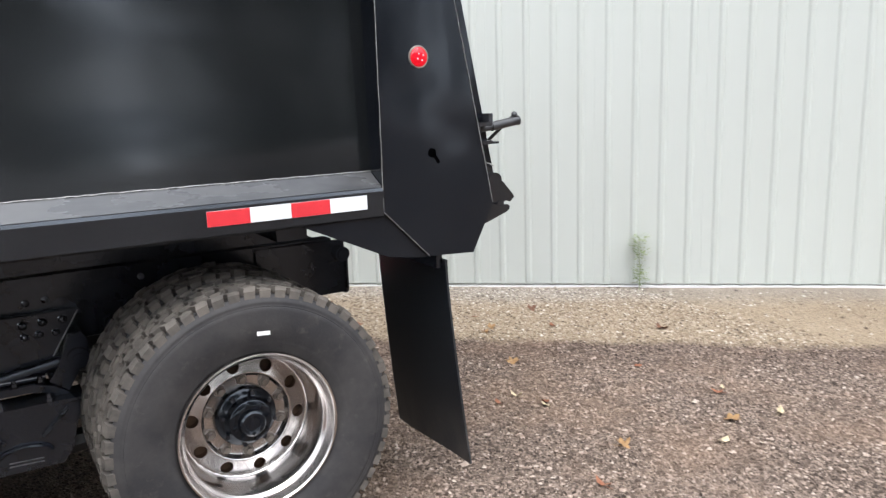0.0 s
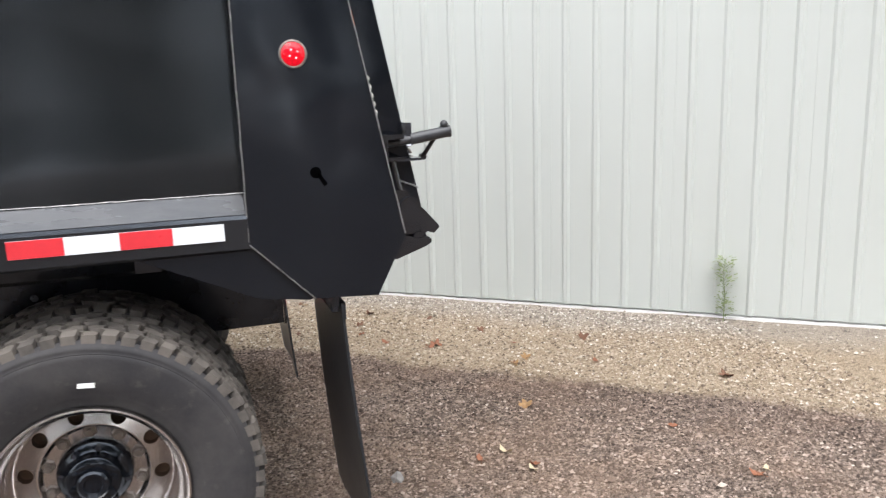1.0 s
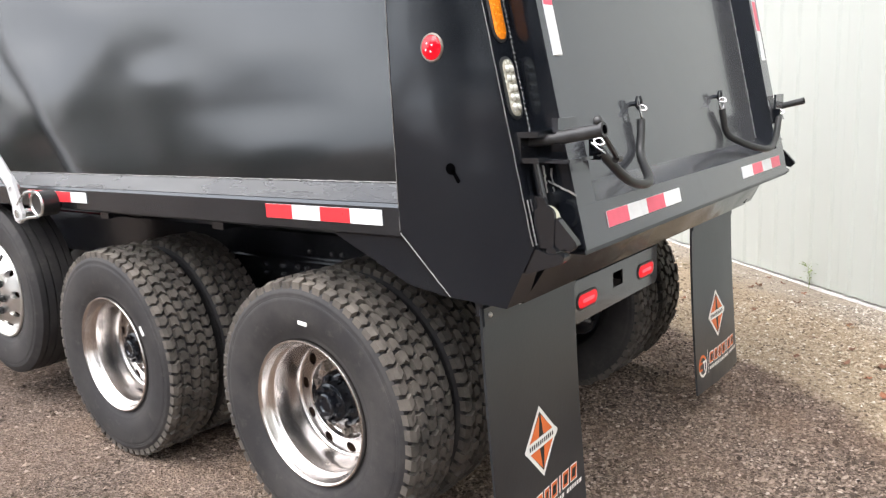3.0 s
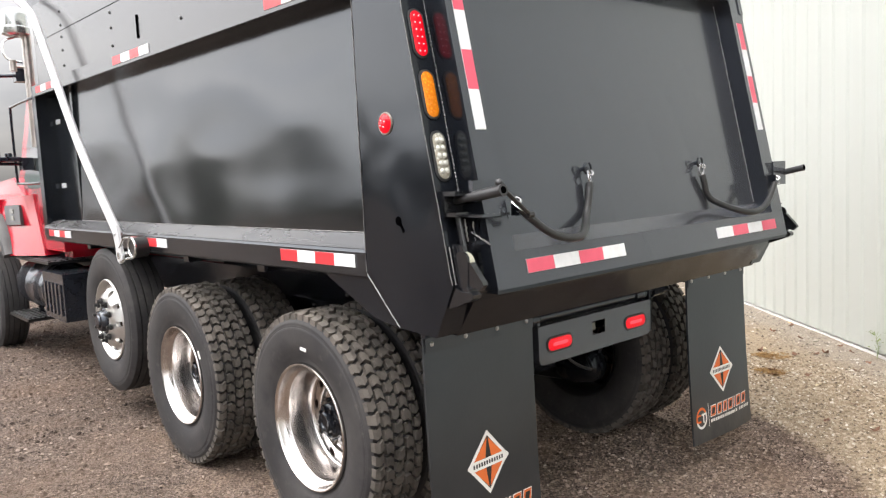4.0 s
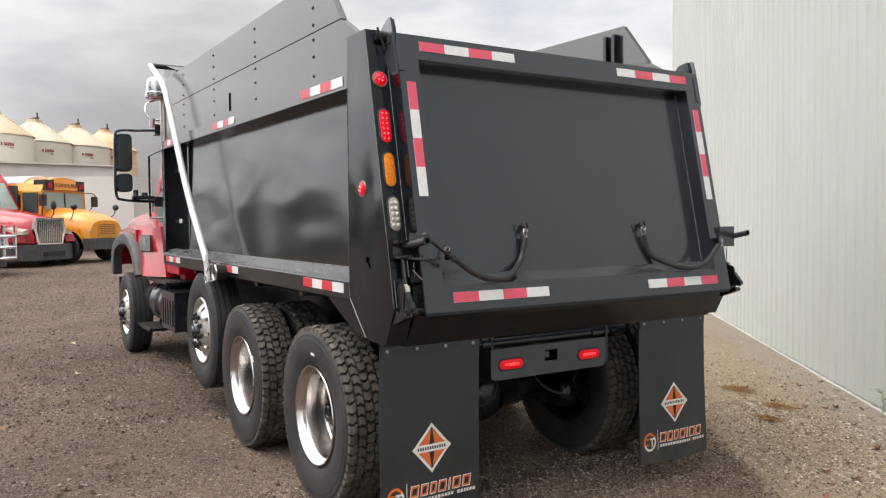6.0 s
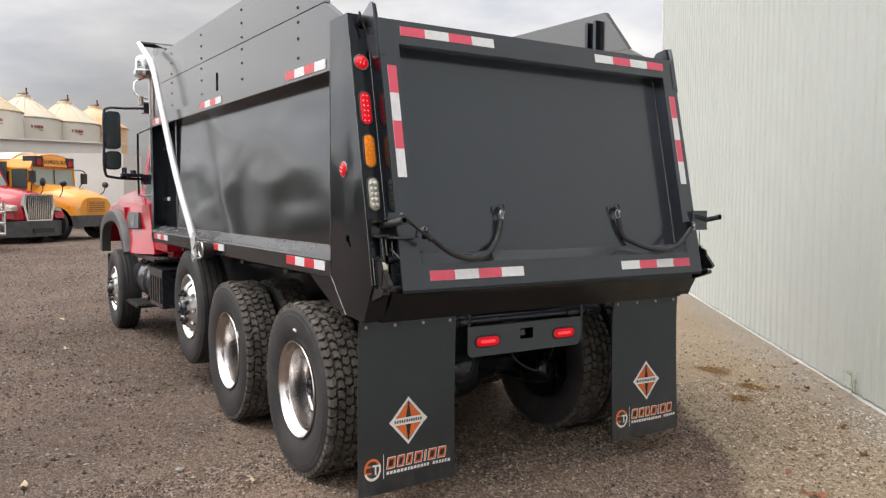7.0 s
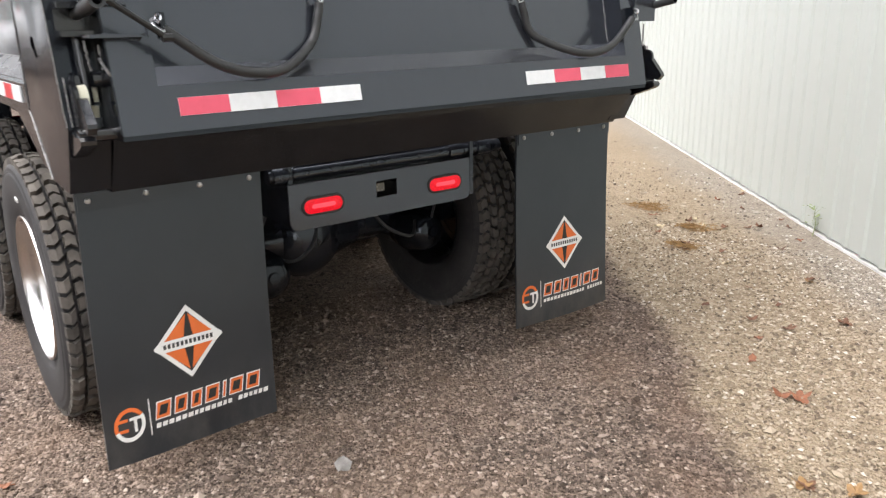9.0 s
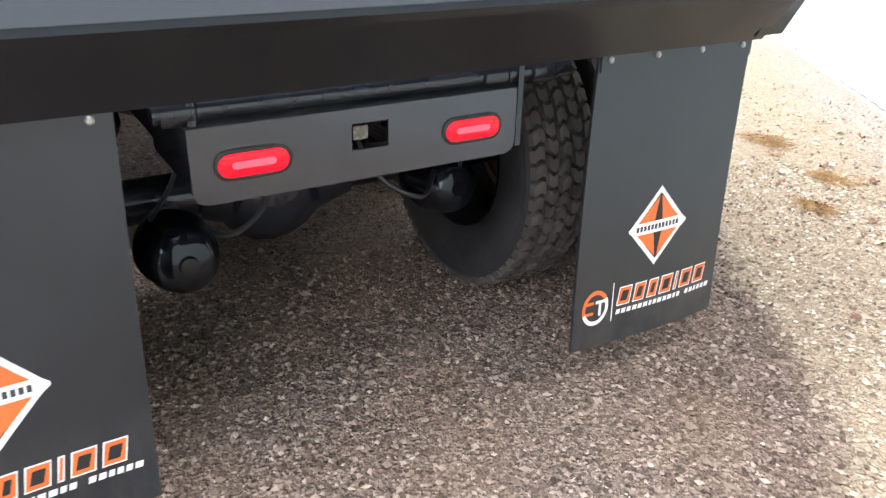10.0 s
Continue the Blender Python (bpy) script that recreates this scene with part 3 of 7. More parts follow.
def build_building():
    core = bmesh.new()
    box(core, S0 + 0.03, S1, 0.03, 14.0, -0.1, WALL_H)
    bmesh.ops.transform(core, matrix=WALL, verts=core.verts)
    wall = part("wall_metal_building", core, "trim")
    tagged(wall, "long white ribbed metal building wall", "wall", kind="structure")
    prof = []
    for i in range(4):
        c = i * RIB + RIB / 2
        prof += [(c - RIB / 2, 0.0), (c - 0.032, 0.0), (c - 0.013, -0.0165), (c + 0.013, -0.0165), (c + 0.032, 0.0)]
    prof.append((PANEL - 0.001, 0.0))
    bm = prism(bmesh.new(), prof + [(PANEL - 0.001, 0.022), (0.0, 0.022)], "z", 0.035, WALL_H)
    first = part("wall_panel", bm, "metal_wall", wall, local=True)
    first.matrix_basis = WALL @ pose(S0, 0.0, 0)
    for i in range(1, 27):
        again(first, WALL @ pose(S0 + i * PANEL, (i % 3) * 0.0006, 0))
    bm = boxed(S0, S1, -0.012, 0.03, -0.06, 0.017)
    bmesh.ops.transform(bm, matrix=WALL, verts=bm.verts)
    tagged(part("base_trim", bm, "trim"), "white base trim along the metal wall", "trim", kind="structure")
    bm = boxed(S0 - 0.04, S0 + 0.09, -0.035, 0.12, 0.0, WALL_H)
    bmesh.ops.transform(bm, matrix=WALL, verts=bm.verts)
    tagged(part("corner_trim", bm, "trim"), "white folded corner trim of the metal building", "trim", kind="structure")
    bm = boxed(S0 - 0.3, S1 + 0.3, -0.35, 14.3, WALL_H, WALL_H + 0.12)
    bmesh.ops.transform(bm, matrix=WALL, verts=bm.verts)
    tagged(part("roof", bm, "trim"), "plain pale roof of the metal building", "roof", kind="structure")


build_building()

# ---- dump truck ----
CY = 4.0  # its middle line; it stands along x, with its tail towards +x
truck = empty("dump_truck", (-2.2, CY, 0), "black dump body on a red truck, parked on crushed stone", "dump truck")
GX0, GZ0, GS = 1.920, 1.297, 0.203


def gx(z, d=0.0):
    """The tailgate's leaning outer face."""
    return GX0 - GS * (z - GZ0) + d


def px(z):
    """The leaning rear edge of the corner posts."""
    return 1.818 - 0.203 * (z - 1.268)


def side(s, off):
    """y at a distance from the middle line; s = 1 is the driver's side."""
    return CY - s * off


def pside(s, off):
    """The rear posts: the far one stands slightly further in."""
    return side(s, off) - (0.05 if s == -1 else 0.0)


def rail_z(x):
    return 2.398 + 0.016 * (1.31 - x)


def board_z(x):
    return 3.115 + 0.021 * (0.9 - x)


def tape(parent, at, along, up, out, length, height, red, name="reflective_tape"):
    """Four stripes of tape: one strip with its four coloured pieces."""
    at, along, up, out = (Vector(v) for v in (at, along, up, out))
    def slab(a0, a1, t0, t1, h):
        bm = bmesh.new()
        q = [at + along * a + up * b for a, b in ((a0, -h / 2), (a1, -h / 2), (a1, h / 2), (a0, h / 2))]
        return hull8(bm, [p + out * t0 for p in q], [p + out * t1 for p in q])
    base = part(name, slab(0, length, 0.0005, 0.0025, height * 1.02), "t_white", parent, "strip of red and white reflective tape")
    for i in range(4):
        part("stripe", slab(length * i / 4, length * (i + 1) / 4 - 0.0015, 0.0025, 0.004, height), red if i % 2 == 0 else "t_white", base)


def build_body():
    sh = part("dump_body", boxed(-3.35, 1.36, CY - 1.10, CY + 1.10, 1.30, 1.38), "black", truck, "black steel dump body")
    for s in (1, -1):
        x0, x1 = (-2.66, 1.315)
        bm = prism(bmesh.new(), [(side(s, o), z) for o, z in ((1.15, 1.42), (1.120, 2.47), (1.10, 2.47), (1.13, 1.42))], "x", x0, x1)
        part("side_panel", bm, "panel", sh, "gloss black sheet side with wavy reflections")
        bm = boxed(-3.36, -2.66, *sorted((side(s, 1.09), side(s, 1.07))), 1.30, 2.6)
        part("front_recess", bm, "black", sh)
        bm = boxed(-2.68, -2.64, *sorted((side(s, 1.149), side(s, 1.075))), 1.44, 2.5)
        part("recess_return", bm, "black", sh)
        bm = bmesh.new()
        prism(bm, [(side(s, a), z) for a, z in ((1.135, 1.434), (1.148, 1.432), (1.245, 1.378), (1.249, 1.366), (1.246, 1.272), (1.232, 1.262), (1.135, 1.262))], "x", -3.40, 1.312)
        rail = part("lower_rail", bm, "rail", sh, "sloped lower side rail")
        part("rail_top", hull8(bmesh.new(), *[[(x, side(s, a), z) for a, z in ((1.1515, 1.4305), (1.2440, 1.3790), (1.2450, 1.3810), (1.1525, 1.4330))] for x in (-3.395, 1.308)]), "rail_dust", rail, "dusty sloped top of the rail, sky sheen painted in")
        bm = bmesh.new()
        hull8(bm, *[[(x, side(s, o), rail_z(x) + h) for o, h in ((1.10, 0.0), (1.245, 0.0), (1.245, 0.088), (1.10, 0.105))] for x in (-3.40, 1.318)])
        part("upper_rail", bm, "board", sh, bevel=0.006)
        # corner post with its lower gusset
        bm = bmesh.new()
        prism(bm, [(1.31, 1.284), (1.316, 2.662), (px(2.662), 2.662), (px(1.268), 1.268), (1.716, 1.075), (1.50, 1.088)], "y", pside(s, 1.245), pside(s, 1.132))
        post = part("corner_post", bm, "black", truck, "gloss black rear corner post", bevel=0.006, seg=2)
        bm = bmesh.new()
        prism(bm, [(0.98, 1.264), (1.312, 1.264), (1.312, 1.283), (1.505, 1.088), (1.49, 1.082), (1.33, 1.105)], "y", pside(s, 1.232), pside(s, 1.12))
        part("gusset", bm, "black", truck)
        for k, (p, q) in enumerate((((1.312, 1.283), (1.505, 1.088)), ((1.3105, 1.290), (1.3135, 2.395)), ((px(1.29) + 0.001, 1.29), (px(2.5), 2.5)), ((px(1.275), 1.275), (px(2.65), 2.65)))):
            bm = bmesh.new()
            o = 1.246 if k != 2 else 1.137
            if k == 2:  # a coarse run of separate beads
                p, q = (px(1.60) + 0.001, 1.60), (px(2.55) + 0.001, 2.55)
                sweep(bm, weld_pts((p[0], pside(s, o), p[1]), (q[0], pside(s, o), q[1]), 190, 0.0012), [(0.0042, 0.0034, 0.0016)[i % 3] for i in range(191)], 6)
            else:
                sweep(bm, weld_pts((p[0], pside(s, o), p[1]), (q[0], pside(s, o), q[1]), 30, 0.0008), 0.0019, 5)
            part("weld_bead", bm, "weld" if k != 2 else "bead", post)
        bm = bmesh.new()
        sweep(bm, weld_pts((x0, pside(s, 1.151), 1.436), (x1, pside(s, 1.151), 1.436), 160, 0.0010), 0.0024, 5)
        part("weld_bead", bm, "weld", sh)
        # key-shaped hole, its inner shade a near-black patch on the post
        bm = bmesh.new()
        m = Matrix.Translation((1.533, pside(s, 1.2455), 1.495)) @ pose(0, 0, 0, 90 * s)
        lathe(bm, [(0.0, 0.0012), (0.018, 0.0012), (0.019, -0.004)], m, 18)
        prism(bm, [(1.536, 1.488), (1.545, 1.494), (1.568, 1.460), (1.562, 1.452), (1.556, 1.452)], "y", *sorted((pside(s, 1.2467), pside(s, 1.244))))
        part("key_hole", bm, "dark", post)
        # side marker lamp
        lamp_round(post, (1.487, pside(s, 1.245), 1.858), pose(0, 0, 0, 90 * s), 0.036)
        # lamps on the leaning rear face
        tilt = math.degrees(math.atan(0.203))
        for z, kind in ((2.405, "round"), (2.165, "lens_red"), (1.945, "lens_amber"), (1.725, "lens_clear")):
            m = pose(px(z) + 0.001, pside(s, 1.192), z, 0, 90 - tilt, 0) @ pose(0, 0, 0, 0, 0, 90)
            if kind == "round":
                lamp_round(post, None, m, 0.036, placed=True)
            else:
                lamp_oval(post, m, kind, 0.056, 0.168)
        # hinge plates at the post head
        bm = bmesh.new()
        prism(bm, [(px(2.66) - 0.06, 2.655), (px(2.66) - 0.02, 2.70), (px(2.66) + 0.055, 2.715), (px(2.66) + 0.075, 2.66), (px(2.5) + 0.05, 2.50), (px(2.5) - 0.01, 2.50)], "y", pside(s, 1.128), pside(s, 1.108))
        part("hinge_plate", bm, "black", truck, bevel=0.003)
        bm = bmesh.new()
        rod(bm, (px(2.60) + 0.012, pside(s, 1.190), 2.625), (px(2.60) + 0.012, pside(s, 1.105), 2.625), 0.030, 14)
        rod(bm, (px(2.60) + 0.012, pside(s, 1.198), 2.625), (px(2.60) + 0.012, pside(s, 1.188), 2.625), 0.019, 10)
        rod(bm, (px(2.62) + 0.03, pside(s, 1.195), 2.665), (px(2.54) + 0.035, pside(s, 1.165), 2.555), 0.006, 8)
        part("hinge_pin", bm, "dirtyblack", truck, smooth=True)
        # tapes
        for xa, ln in ((0.645, 0.595), (-1.32, 0.61), (-3.25, 0.61)):
            tape(sh, (xa, side(s, 1.2485), 1.330), (1, 0, 0), (0, 0, 1), (0, -s, 0), ln, 0.052, "t_red")
        for xa, ln in ((0.645, 0.615), (-1.36, 0.62), (-3.25, 0.62)):
            tape(sh, (xa, side(s, 1.2455), rail_z(xa + 0.3) + 0.05), (1, 0, -0.016), (0, 0, 1), (0, -s, 0), ln, 0.052, "t_red")
        # sideboards in two planks
        low, high = bmesh.new(), bmesh.new()
        prism(low, [(-3.32, 2.50), (1.38, 2.48), (1.41, 2.655), (1.155, 2.801), (-3.32, 2.899)], "y", side(s, 1.205), side(s, 1.165))
        part("side_board", low, "board", sh, "satin black board bolted above the rail", bevel=0.003)
        prism(high, [(-3.32, 2.906), (1.150, 2.808), (0.905, board_z(0.905)), (-3.32, board_z(-3.32))], "y", side(s, 1.205), side(s, 1.165))
        part("side_board", high, "board", sh, "satin black board bolted above the rail", bevel=0.003)
        bolt = None
        for cx in (0.75, -0.35, -1.46, -2.55):
            for cz in (v + 0.02 * (0.75 - cx) for v in (2.558, 2.673, 2.772, 2.859, 2.960, 3.055)):
                if bolt is None:
                    bm = bmesh.new()
                    lathe(bm, [(0.0105, 0), (0.0105, 0.003), (0.007, 0.006), (0.0, 0.007)], None, 10)
                    bolt = part("board_bolt", bm, "dark_bolt", sh, "dark round-head bolt", smooth=True, local=True)
                    bolt.matrix_parent_inverse = world_of(sh).inverted()
                    bolt.matrix_basis = pose(cx, side(s, 1.2055), cz, 90 * s)
                else:
                    again(bolt, pose(cx, side(s, 1.2055), cz, 90 * s))
        # the slot's shade is a near-black strip on the board
        bm = boxed(-1.0, -0.985, *sorted((side(s, 1.212), side(s, 1.203))), 2.575, 2.715)
        part("stake_slot", bm, "dark", sh)
        # inner stake of the boards
        bm = bmesh.new()
        box(bm, 0.74, 0.77, *sorted((side(s, 1.165), side(s, 1.12))), 2.5, 3.06)
        box(bm, 0.83, 0.86, *sorted((side(s, 1.165), side(s, 1.12))), 2.5, 3.06)
        part("board_stake", bm, "black", sh)
        # front post
        bm = boxed(-3.47, -3.36, *sorted((side(s, 1.23), side(s, 1.02))), 1.27, 2.56)
        part("front_post", bm, "black", sh, bevel=0.008)
        bm = boxed(-3.35, -2.69, *sorted((side(s, 1.13), side(s, 1.092))), 1.30, 1.385)
        part("recess_floor", bm, "black", sh)
        for z in (1.72, 2.26):
            bm = boxed(-3.355, -3.22, *sorted((side(s, 1.093), side(s, 1.088))), z - 0.02, z + 0.02)
            part("recess_label", bm, "t_white", sh)
    bm = boxed(-3.40, -3.34, CY - 1.10, CY + 1.10, 1.30, 3.15)
    part("headboard", bm, "black", sh)
    bm = boxed(-3.34, 1.25, CY - 1.13, CY + 1.13, 1.385, 1.40)
    part("floor_plate", bm, "dirtyblack", sh)
    # rear apron under the gate
    bm = bmesh.new()
    prism(bm, [(1.812, 1.236), (1.800, 1.20), (1.702, 1.062), (1.640, 1.062), (1.640, 1.236)], "y", CY - 1.13, CY + 1.13)
    part("rear_apron", bm, "black", sh, "black plate below the tailgate", bevel=0.003)
    # tarp housing and arm
    bm = bmesh.new()
    prism(bm, [(-3.62, 3.30), (-3.58, 3.40), (-3.05, 3.26), (-3.0, 3.16), (-3.32, 3.10)], "y", CY - 1.16, CY + 1.16)
    part("tarp_housing", bm, "black", sh, "black tarp housing over the headboard", bevel=0.01)
    for s in (1, -1):
        bm = bmesh.new()
        sweep(bm, curve_pts([(-1.30, side(s, 1.33), 1.375), (-1.93, side(s, 1.33), 1.98), (-2.60, side(s, 1.33), 2.80), (-2.76, side(s, 1.33), 2.985), (-2.95, side(s, 1.325), 3.11), (-3.25, side(s, 1.315), 3.24), (-3.60, side(s, 1.30), 3.385)], 40), 0.029, 12)
        arm = part("tarp_arm", bm, "tube", truck, "bent silver tarp arm tube", smooth=True)
        bm = bmesh.new()
        prism(bm, [(-1.35, 1.41), (-1.27, 1.44), (-1.215, 1.27), (-1.205, 1.245), (-1.22, 1.205), (-1.26, 1.19), (-1.30, 1.205), (-1.315, 1.245), (-1.31, 1.28)], "y", side(s, 1.35), side(s, 1.332))
        part("arm_eye", bm, "tube", arm, bevel=0.003)
        bm = bmesh.new()
        rod(bm, (-1.26, side(s, 1.356), 1.242), (-1.26, side(s, 1.25), 1.242), 0.022, 14)
        part("arm_pin", bm, "bright_steel", arm, smooth=True)
        bm = bmesh.new()
        rod(bm, (-1.05, side(s, 1.335), 1.30), (-1.05, side(s, 1.25), 1.30), 0.064, 22)
        drum = part("arm_spring_drum", bm, "dirtyblack", arm, smooth=True)
        bm = bmesh.new()
        ring(bm, Matrix.Translation((-1.05, side(s, 1.337), 1.30)) @ pose(0, 0, 0, 90), 0.060, 0.008, 24, 6)
        sweep(bm, curve_pts([(-1.26, side(s, 1.345), 1.20), (-1.15, side(s, 1.345), 1.225), (-1.05, side(s, 1.345), 1.235)], 8), 0.008, 6)
        sweep(bm, curve_pts([(-1.25, side(s, 1.345), 1.29), (-1.16, side(s, 1.345), 1.35), (-1.05, side(s, 1.345), 1.365)], 8), 0.008, 6)
        part("drum_hoop", bm, "bright_steel", drum, smooth=True)
    bm = bmesh.new()
    rod(bm, (-3.60, CY - 1.3, 3.385), (-3.60, CY + 1.3, 3.385), 0.028, 10)
    part("tarp_roller", bm, "dirtyblack", truck, smooth=True)


def lamp_round(parent, at, m, r, placed=False):
    if not placed:
        m = Matrix.Translation(at) @ m
    bm = bmesh.new()
    ring(bm, m @ pose(0, 0, 0.001), r + 0.003, 0.0045, 28, 8)
    lamp = part("marker_lamp", bm, "nut", parent, "round red marker lamp in a grey ring", smooth=True)
    bm = bmesh.new()
    lathe(bm, [(r, 0), (r, 0.006), (r * 0.75, 0.013), (r * 0.4, 0.0165), (0, 0.0175)], m, 24)
    part("lens", bm, "lens_red", lamp, smooth=True)
    bm = bmesh.new()
    for k in range(4):
        a = k * math.pi / 2 + 0.5
        p = m @ Vector((math.cos(a) * r * 0.38, math.sin(a) * r * 0.38, 0.017))
        bmesh.ops.create_icosphere(bm, subdivisions=1, radius=0.0036, matrix=Matrix.Translation(p))
    tagged(part("led_cluster", bm, "led", lamp), kind="stuff")


def lamp_oval(parent, m, kind, w, h, strip=False):
    """A stadium lamp in a rubber grommet; local y is its long way."""
    bm = bmesh.new()
    stadium(bm, m, w + 0.018, h + 0.018, 0.005)
    lamp = part("oval_lamp", bm, "hose", parent, "oval lamp in a black grommet")
    bm = bmesh.new()
    stadium(bm, m @ pose(0, 0, 0.002), w, h, 0.006)
    part("lens", bm, kind, lamp, smooth=True)
    if kind == "lens_clear":  # five pairs of clear domes
        for i in range(5):
            bm = bmesh.new()
            for j in (-1, 1):
                c = m @ pose(j * w * 0.19, (i - 2) * h * 0.165, 0.0075)
                lathe(bm, [(0.0105, 0.0), (0.010, 0.004), (0.006, 0.0075), (0.0, 0.009)], c, 12)
            part("lamp_segment", bm, "lens_dome", lamp, smooth=True)
    else:
        bm = bmesh.new()
        rows = 6
        for i in range(rows):
            for j in (-1, 1):
                p = m @ Vector((j * w * 0.2, (i - (rows - 1) / 2) * h * 0.78 / (rows - 1), 0.0082))
                bmesh.ops.create_icosphere(bm, subdivisions=1, radius=0.0036 if not strip else 0.0026, matrix=Matrix.Translation(p))
        tagged(part("led_cluster", bm, "led" if kind == "lens_red" and not strip else kind, lamp), kind="stuff")
    if strip:
        bm = bmesh.new()
        stadium(bm, m @ pose(0, 0, 0.0078), w * 0.30, h * 0.62, 0.0012)
        part("bright_strip", bm, "led_strip", lamp, "bright red glowing strip")


def gate_bar(bm, y0, y1, z0, z1, d0, d1):
    """A bar of the leaning gate between two depths behind its face."""
    return prism(bm, [(gx(z0, d0), z0), (gx(z1, d0), z1), (gx(z1, d1), z1), (gx(z0, d1), z0)], "y", y0, y1)


def tside(s, off):
    return CY - s * off


def build_gate():
    gc, half, inn, top, low = 3.967, 1.10, 0.985, 2.632, 1.250

    def side(s, off):
        return gc - s * off
    bm = bmesh.new()
    gate_bar(bm, gc - half, gc + half, low, 1.376, 0.0, -0.165)
    gate = part("tailgate", bm, "gate", truck, "satin charcoal tailgate with a recessed panel", bevel=0.005)
    bm = bmesh.new()
    gate_bar(bm, gc - half, gc + half, 2.506, top, 0.0, -0.165)
    part("top_bar", bm, "gate", gate, bevel=0.005)
    for s in (1, -1):
        bm = bmesh.new()
        gate_bar(bm, *sorted((side(s, half), side(s, inn))), 1.3765, 2.5055, 0.0, -0.165)
        part("stile", bm, "gate", gate, bevel=0.005)
        bm = bmesh.new()
        sweep(bm, weld_pts((gx(1.43, -0.089), side(s, inn - 0.003), 1.43), (gx(2.49, -0.089), side(s, inn - 0.003), 2.49), 60, 0.0015), 0.0028, 5)
        part("weld_bead", bm, "weld", gate)
        bm = bmesh.new()
        gate_bar(bm, *sorted((side(s, half + 0.0035), side(s, half + 0.0005))), low + 0.004, top - 0.004, -0.004, -0.160)
        part("side_plate", bm, "black", gate)
        # ears at the top corners
        bm = bmesh.new()
        prism(bm, [(gx(2.42, -0.004), 2.42), (gx(2.66, -0.004), 2.66), (gx(2.70, -0.012), 2.712), (gx(2.70, -0.03), 2.716), (gx(2.66, -0.15), 2.655), (gx(2.56, -0.17), 2.56), (gx(2.42, -0.05), 2.42)], "y", *sorted((side(s, half + 0.016), side(s, half + 0.0042))))
        part("gate_ear", bm, "gate", gate, bevel=0.003)
        bm = bmesh.new()
        gate_bar(bm, *sorted((side(s, half + 0.004), side(s, half - 0.03))), 2.44, 2.60, 0.006, -0.06)
        part("hinge_block", bm, "gate", gate, bevel=0.004)
    bm = bmesh.new()
    gate_bar(bm, gc - inn, gc + inn, 1.376, 2.506, -0.09, -0.165)
    part("inset_panel", bm, "gate", gate, "flat charcoal inset sheet")
    bm = bmesh.new()
    prism(bm, [(gx(1.377, -0.004), 1.3765), (gx(1.422, -0.089), 1.422), (gx(1.377, -0.089), 1.3765)], "y", gc - inn + 0.001, gc + inn - 0.001)
    part("sloped_shelf", bm, "gate", gate)
    bm = bmesh.new()
    gate_bar(bm, gc - half, gc + half, 1.236, 1.2515, -0.006, -0.12)
    part("bottom_lip", bm, "black", gate, bevel=0.002)
    up = Vector((-GS, 0, 1)).normalized()
    out = Vector((1, 0, GS)).normalized()
    for y0, flip in ((3.029, 1), (4.957, -1)):
        z = 1.316
        tape(gate, (gx(z), y0, z), (0, flip, 0), up, out, 0.595, 0.05, "t_pink")
        z = 2.575
        tape(gate, (gx(z), y0 - flip * (0.033 if flip == 1 else 0.005), z), (0, flip, 0), up, out, 0.60, 0.05, "t_pink")
        y = gc - flip * 1.041
        tape(gate, (gx(2.385), y, 2.385), -up, (0, flip, 0), out, 0.585, 0.05, "t_pink")
    # pins, brackets, hooks and hoses
    for s in (1, -1):
        y = tside(s, 1.172)

        def lside(s, off):
            """The lower latch follows its post, which stands further in on the far side."""
            return tside(s, off - (0.05 if s == -1 else 0.0))
        bm = bmesh.new()
        arms = sorted((y - s * 0.056, y + s * 0.034))
        box(bm, 1.752, 1.832, *arms, 1.584, 1.600)
        box(bm, 1.752, 1.832, *arms, 1.512, 1.526)
        box(bm, 1.752, 1.776, *arms, 1.526, 1.584)
        part("clevis", bm, "latch", truck, bevel=0.002)
        bm = bmesh.new()
        rod(bm, (1.76, y, 1.565), (1.88, y, 1.580), 0.015, 12)
        tip = 2.008 if s == 1 else 1.972
        rod(bm, (1.87, y, 1.579), (tip, y, 1.600), 0.0195 if s == 1 else 0.0165, 14)
        rod(bm, (tip - 0.006, y, 1.599), (tip + 0.002, y, 1.600), 0.0215 if s == 1 else 0.018, 14)
        if s == 1:
            bmesh.ops.create_icosphere(bm, subdivisions=2, radius=0.014, matrix=Matrix.Translation((1.99, y, 1.624)))
        tube_end = lathe(bmesh.new(), [(0.0, 0.001), (0.0125, 0.001), (0.0125, -0.002)], pose(tip + 0.0026, y, 1.6002, 0, 81, 0), 14)
        pin = part("latch_pin", bm, "greysteel", truck, "dark steel latch tube with a hanging handle", smooth=True)
        # the bore's shade is a near-black disc on the tube end
        part("tube_bore", tube_end, "dark", pin)
        if s == 1:
            bm = bmesh.new()
            h0 = Vector((1.984, y + 0.012, 1.612))
            h1 = Vector((1.965, y + 0.175, 1.504))
            rod(bm, h0, h1, 0.008, 8)
            rod(bm, h1 - Vector((0, 0.014, 0)), h1 + Vector((0, 0.014, 0)), 0.012, 8)
            part("handle_bar", bm, "dirtyblack", pin, smooth=True)
        else:
            bm = boxed(gx(1.57, 0.001), gx(1.57, 0.011), *sorted((tside(s, 1.17), tside(s, 1.03))), 1.515, 1.64)
            part("latch_plate", bm, "gate", gate, bevel=0.002)
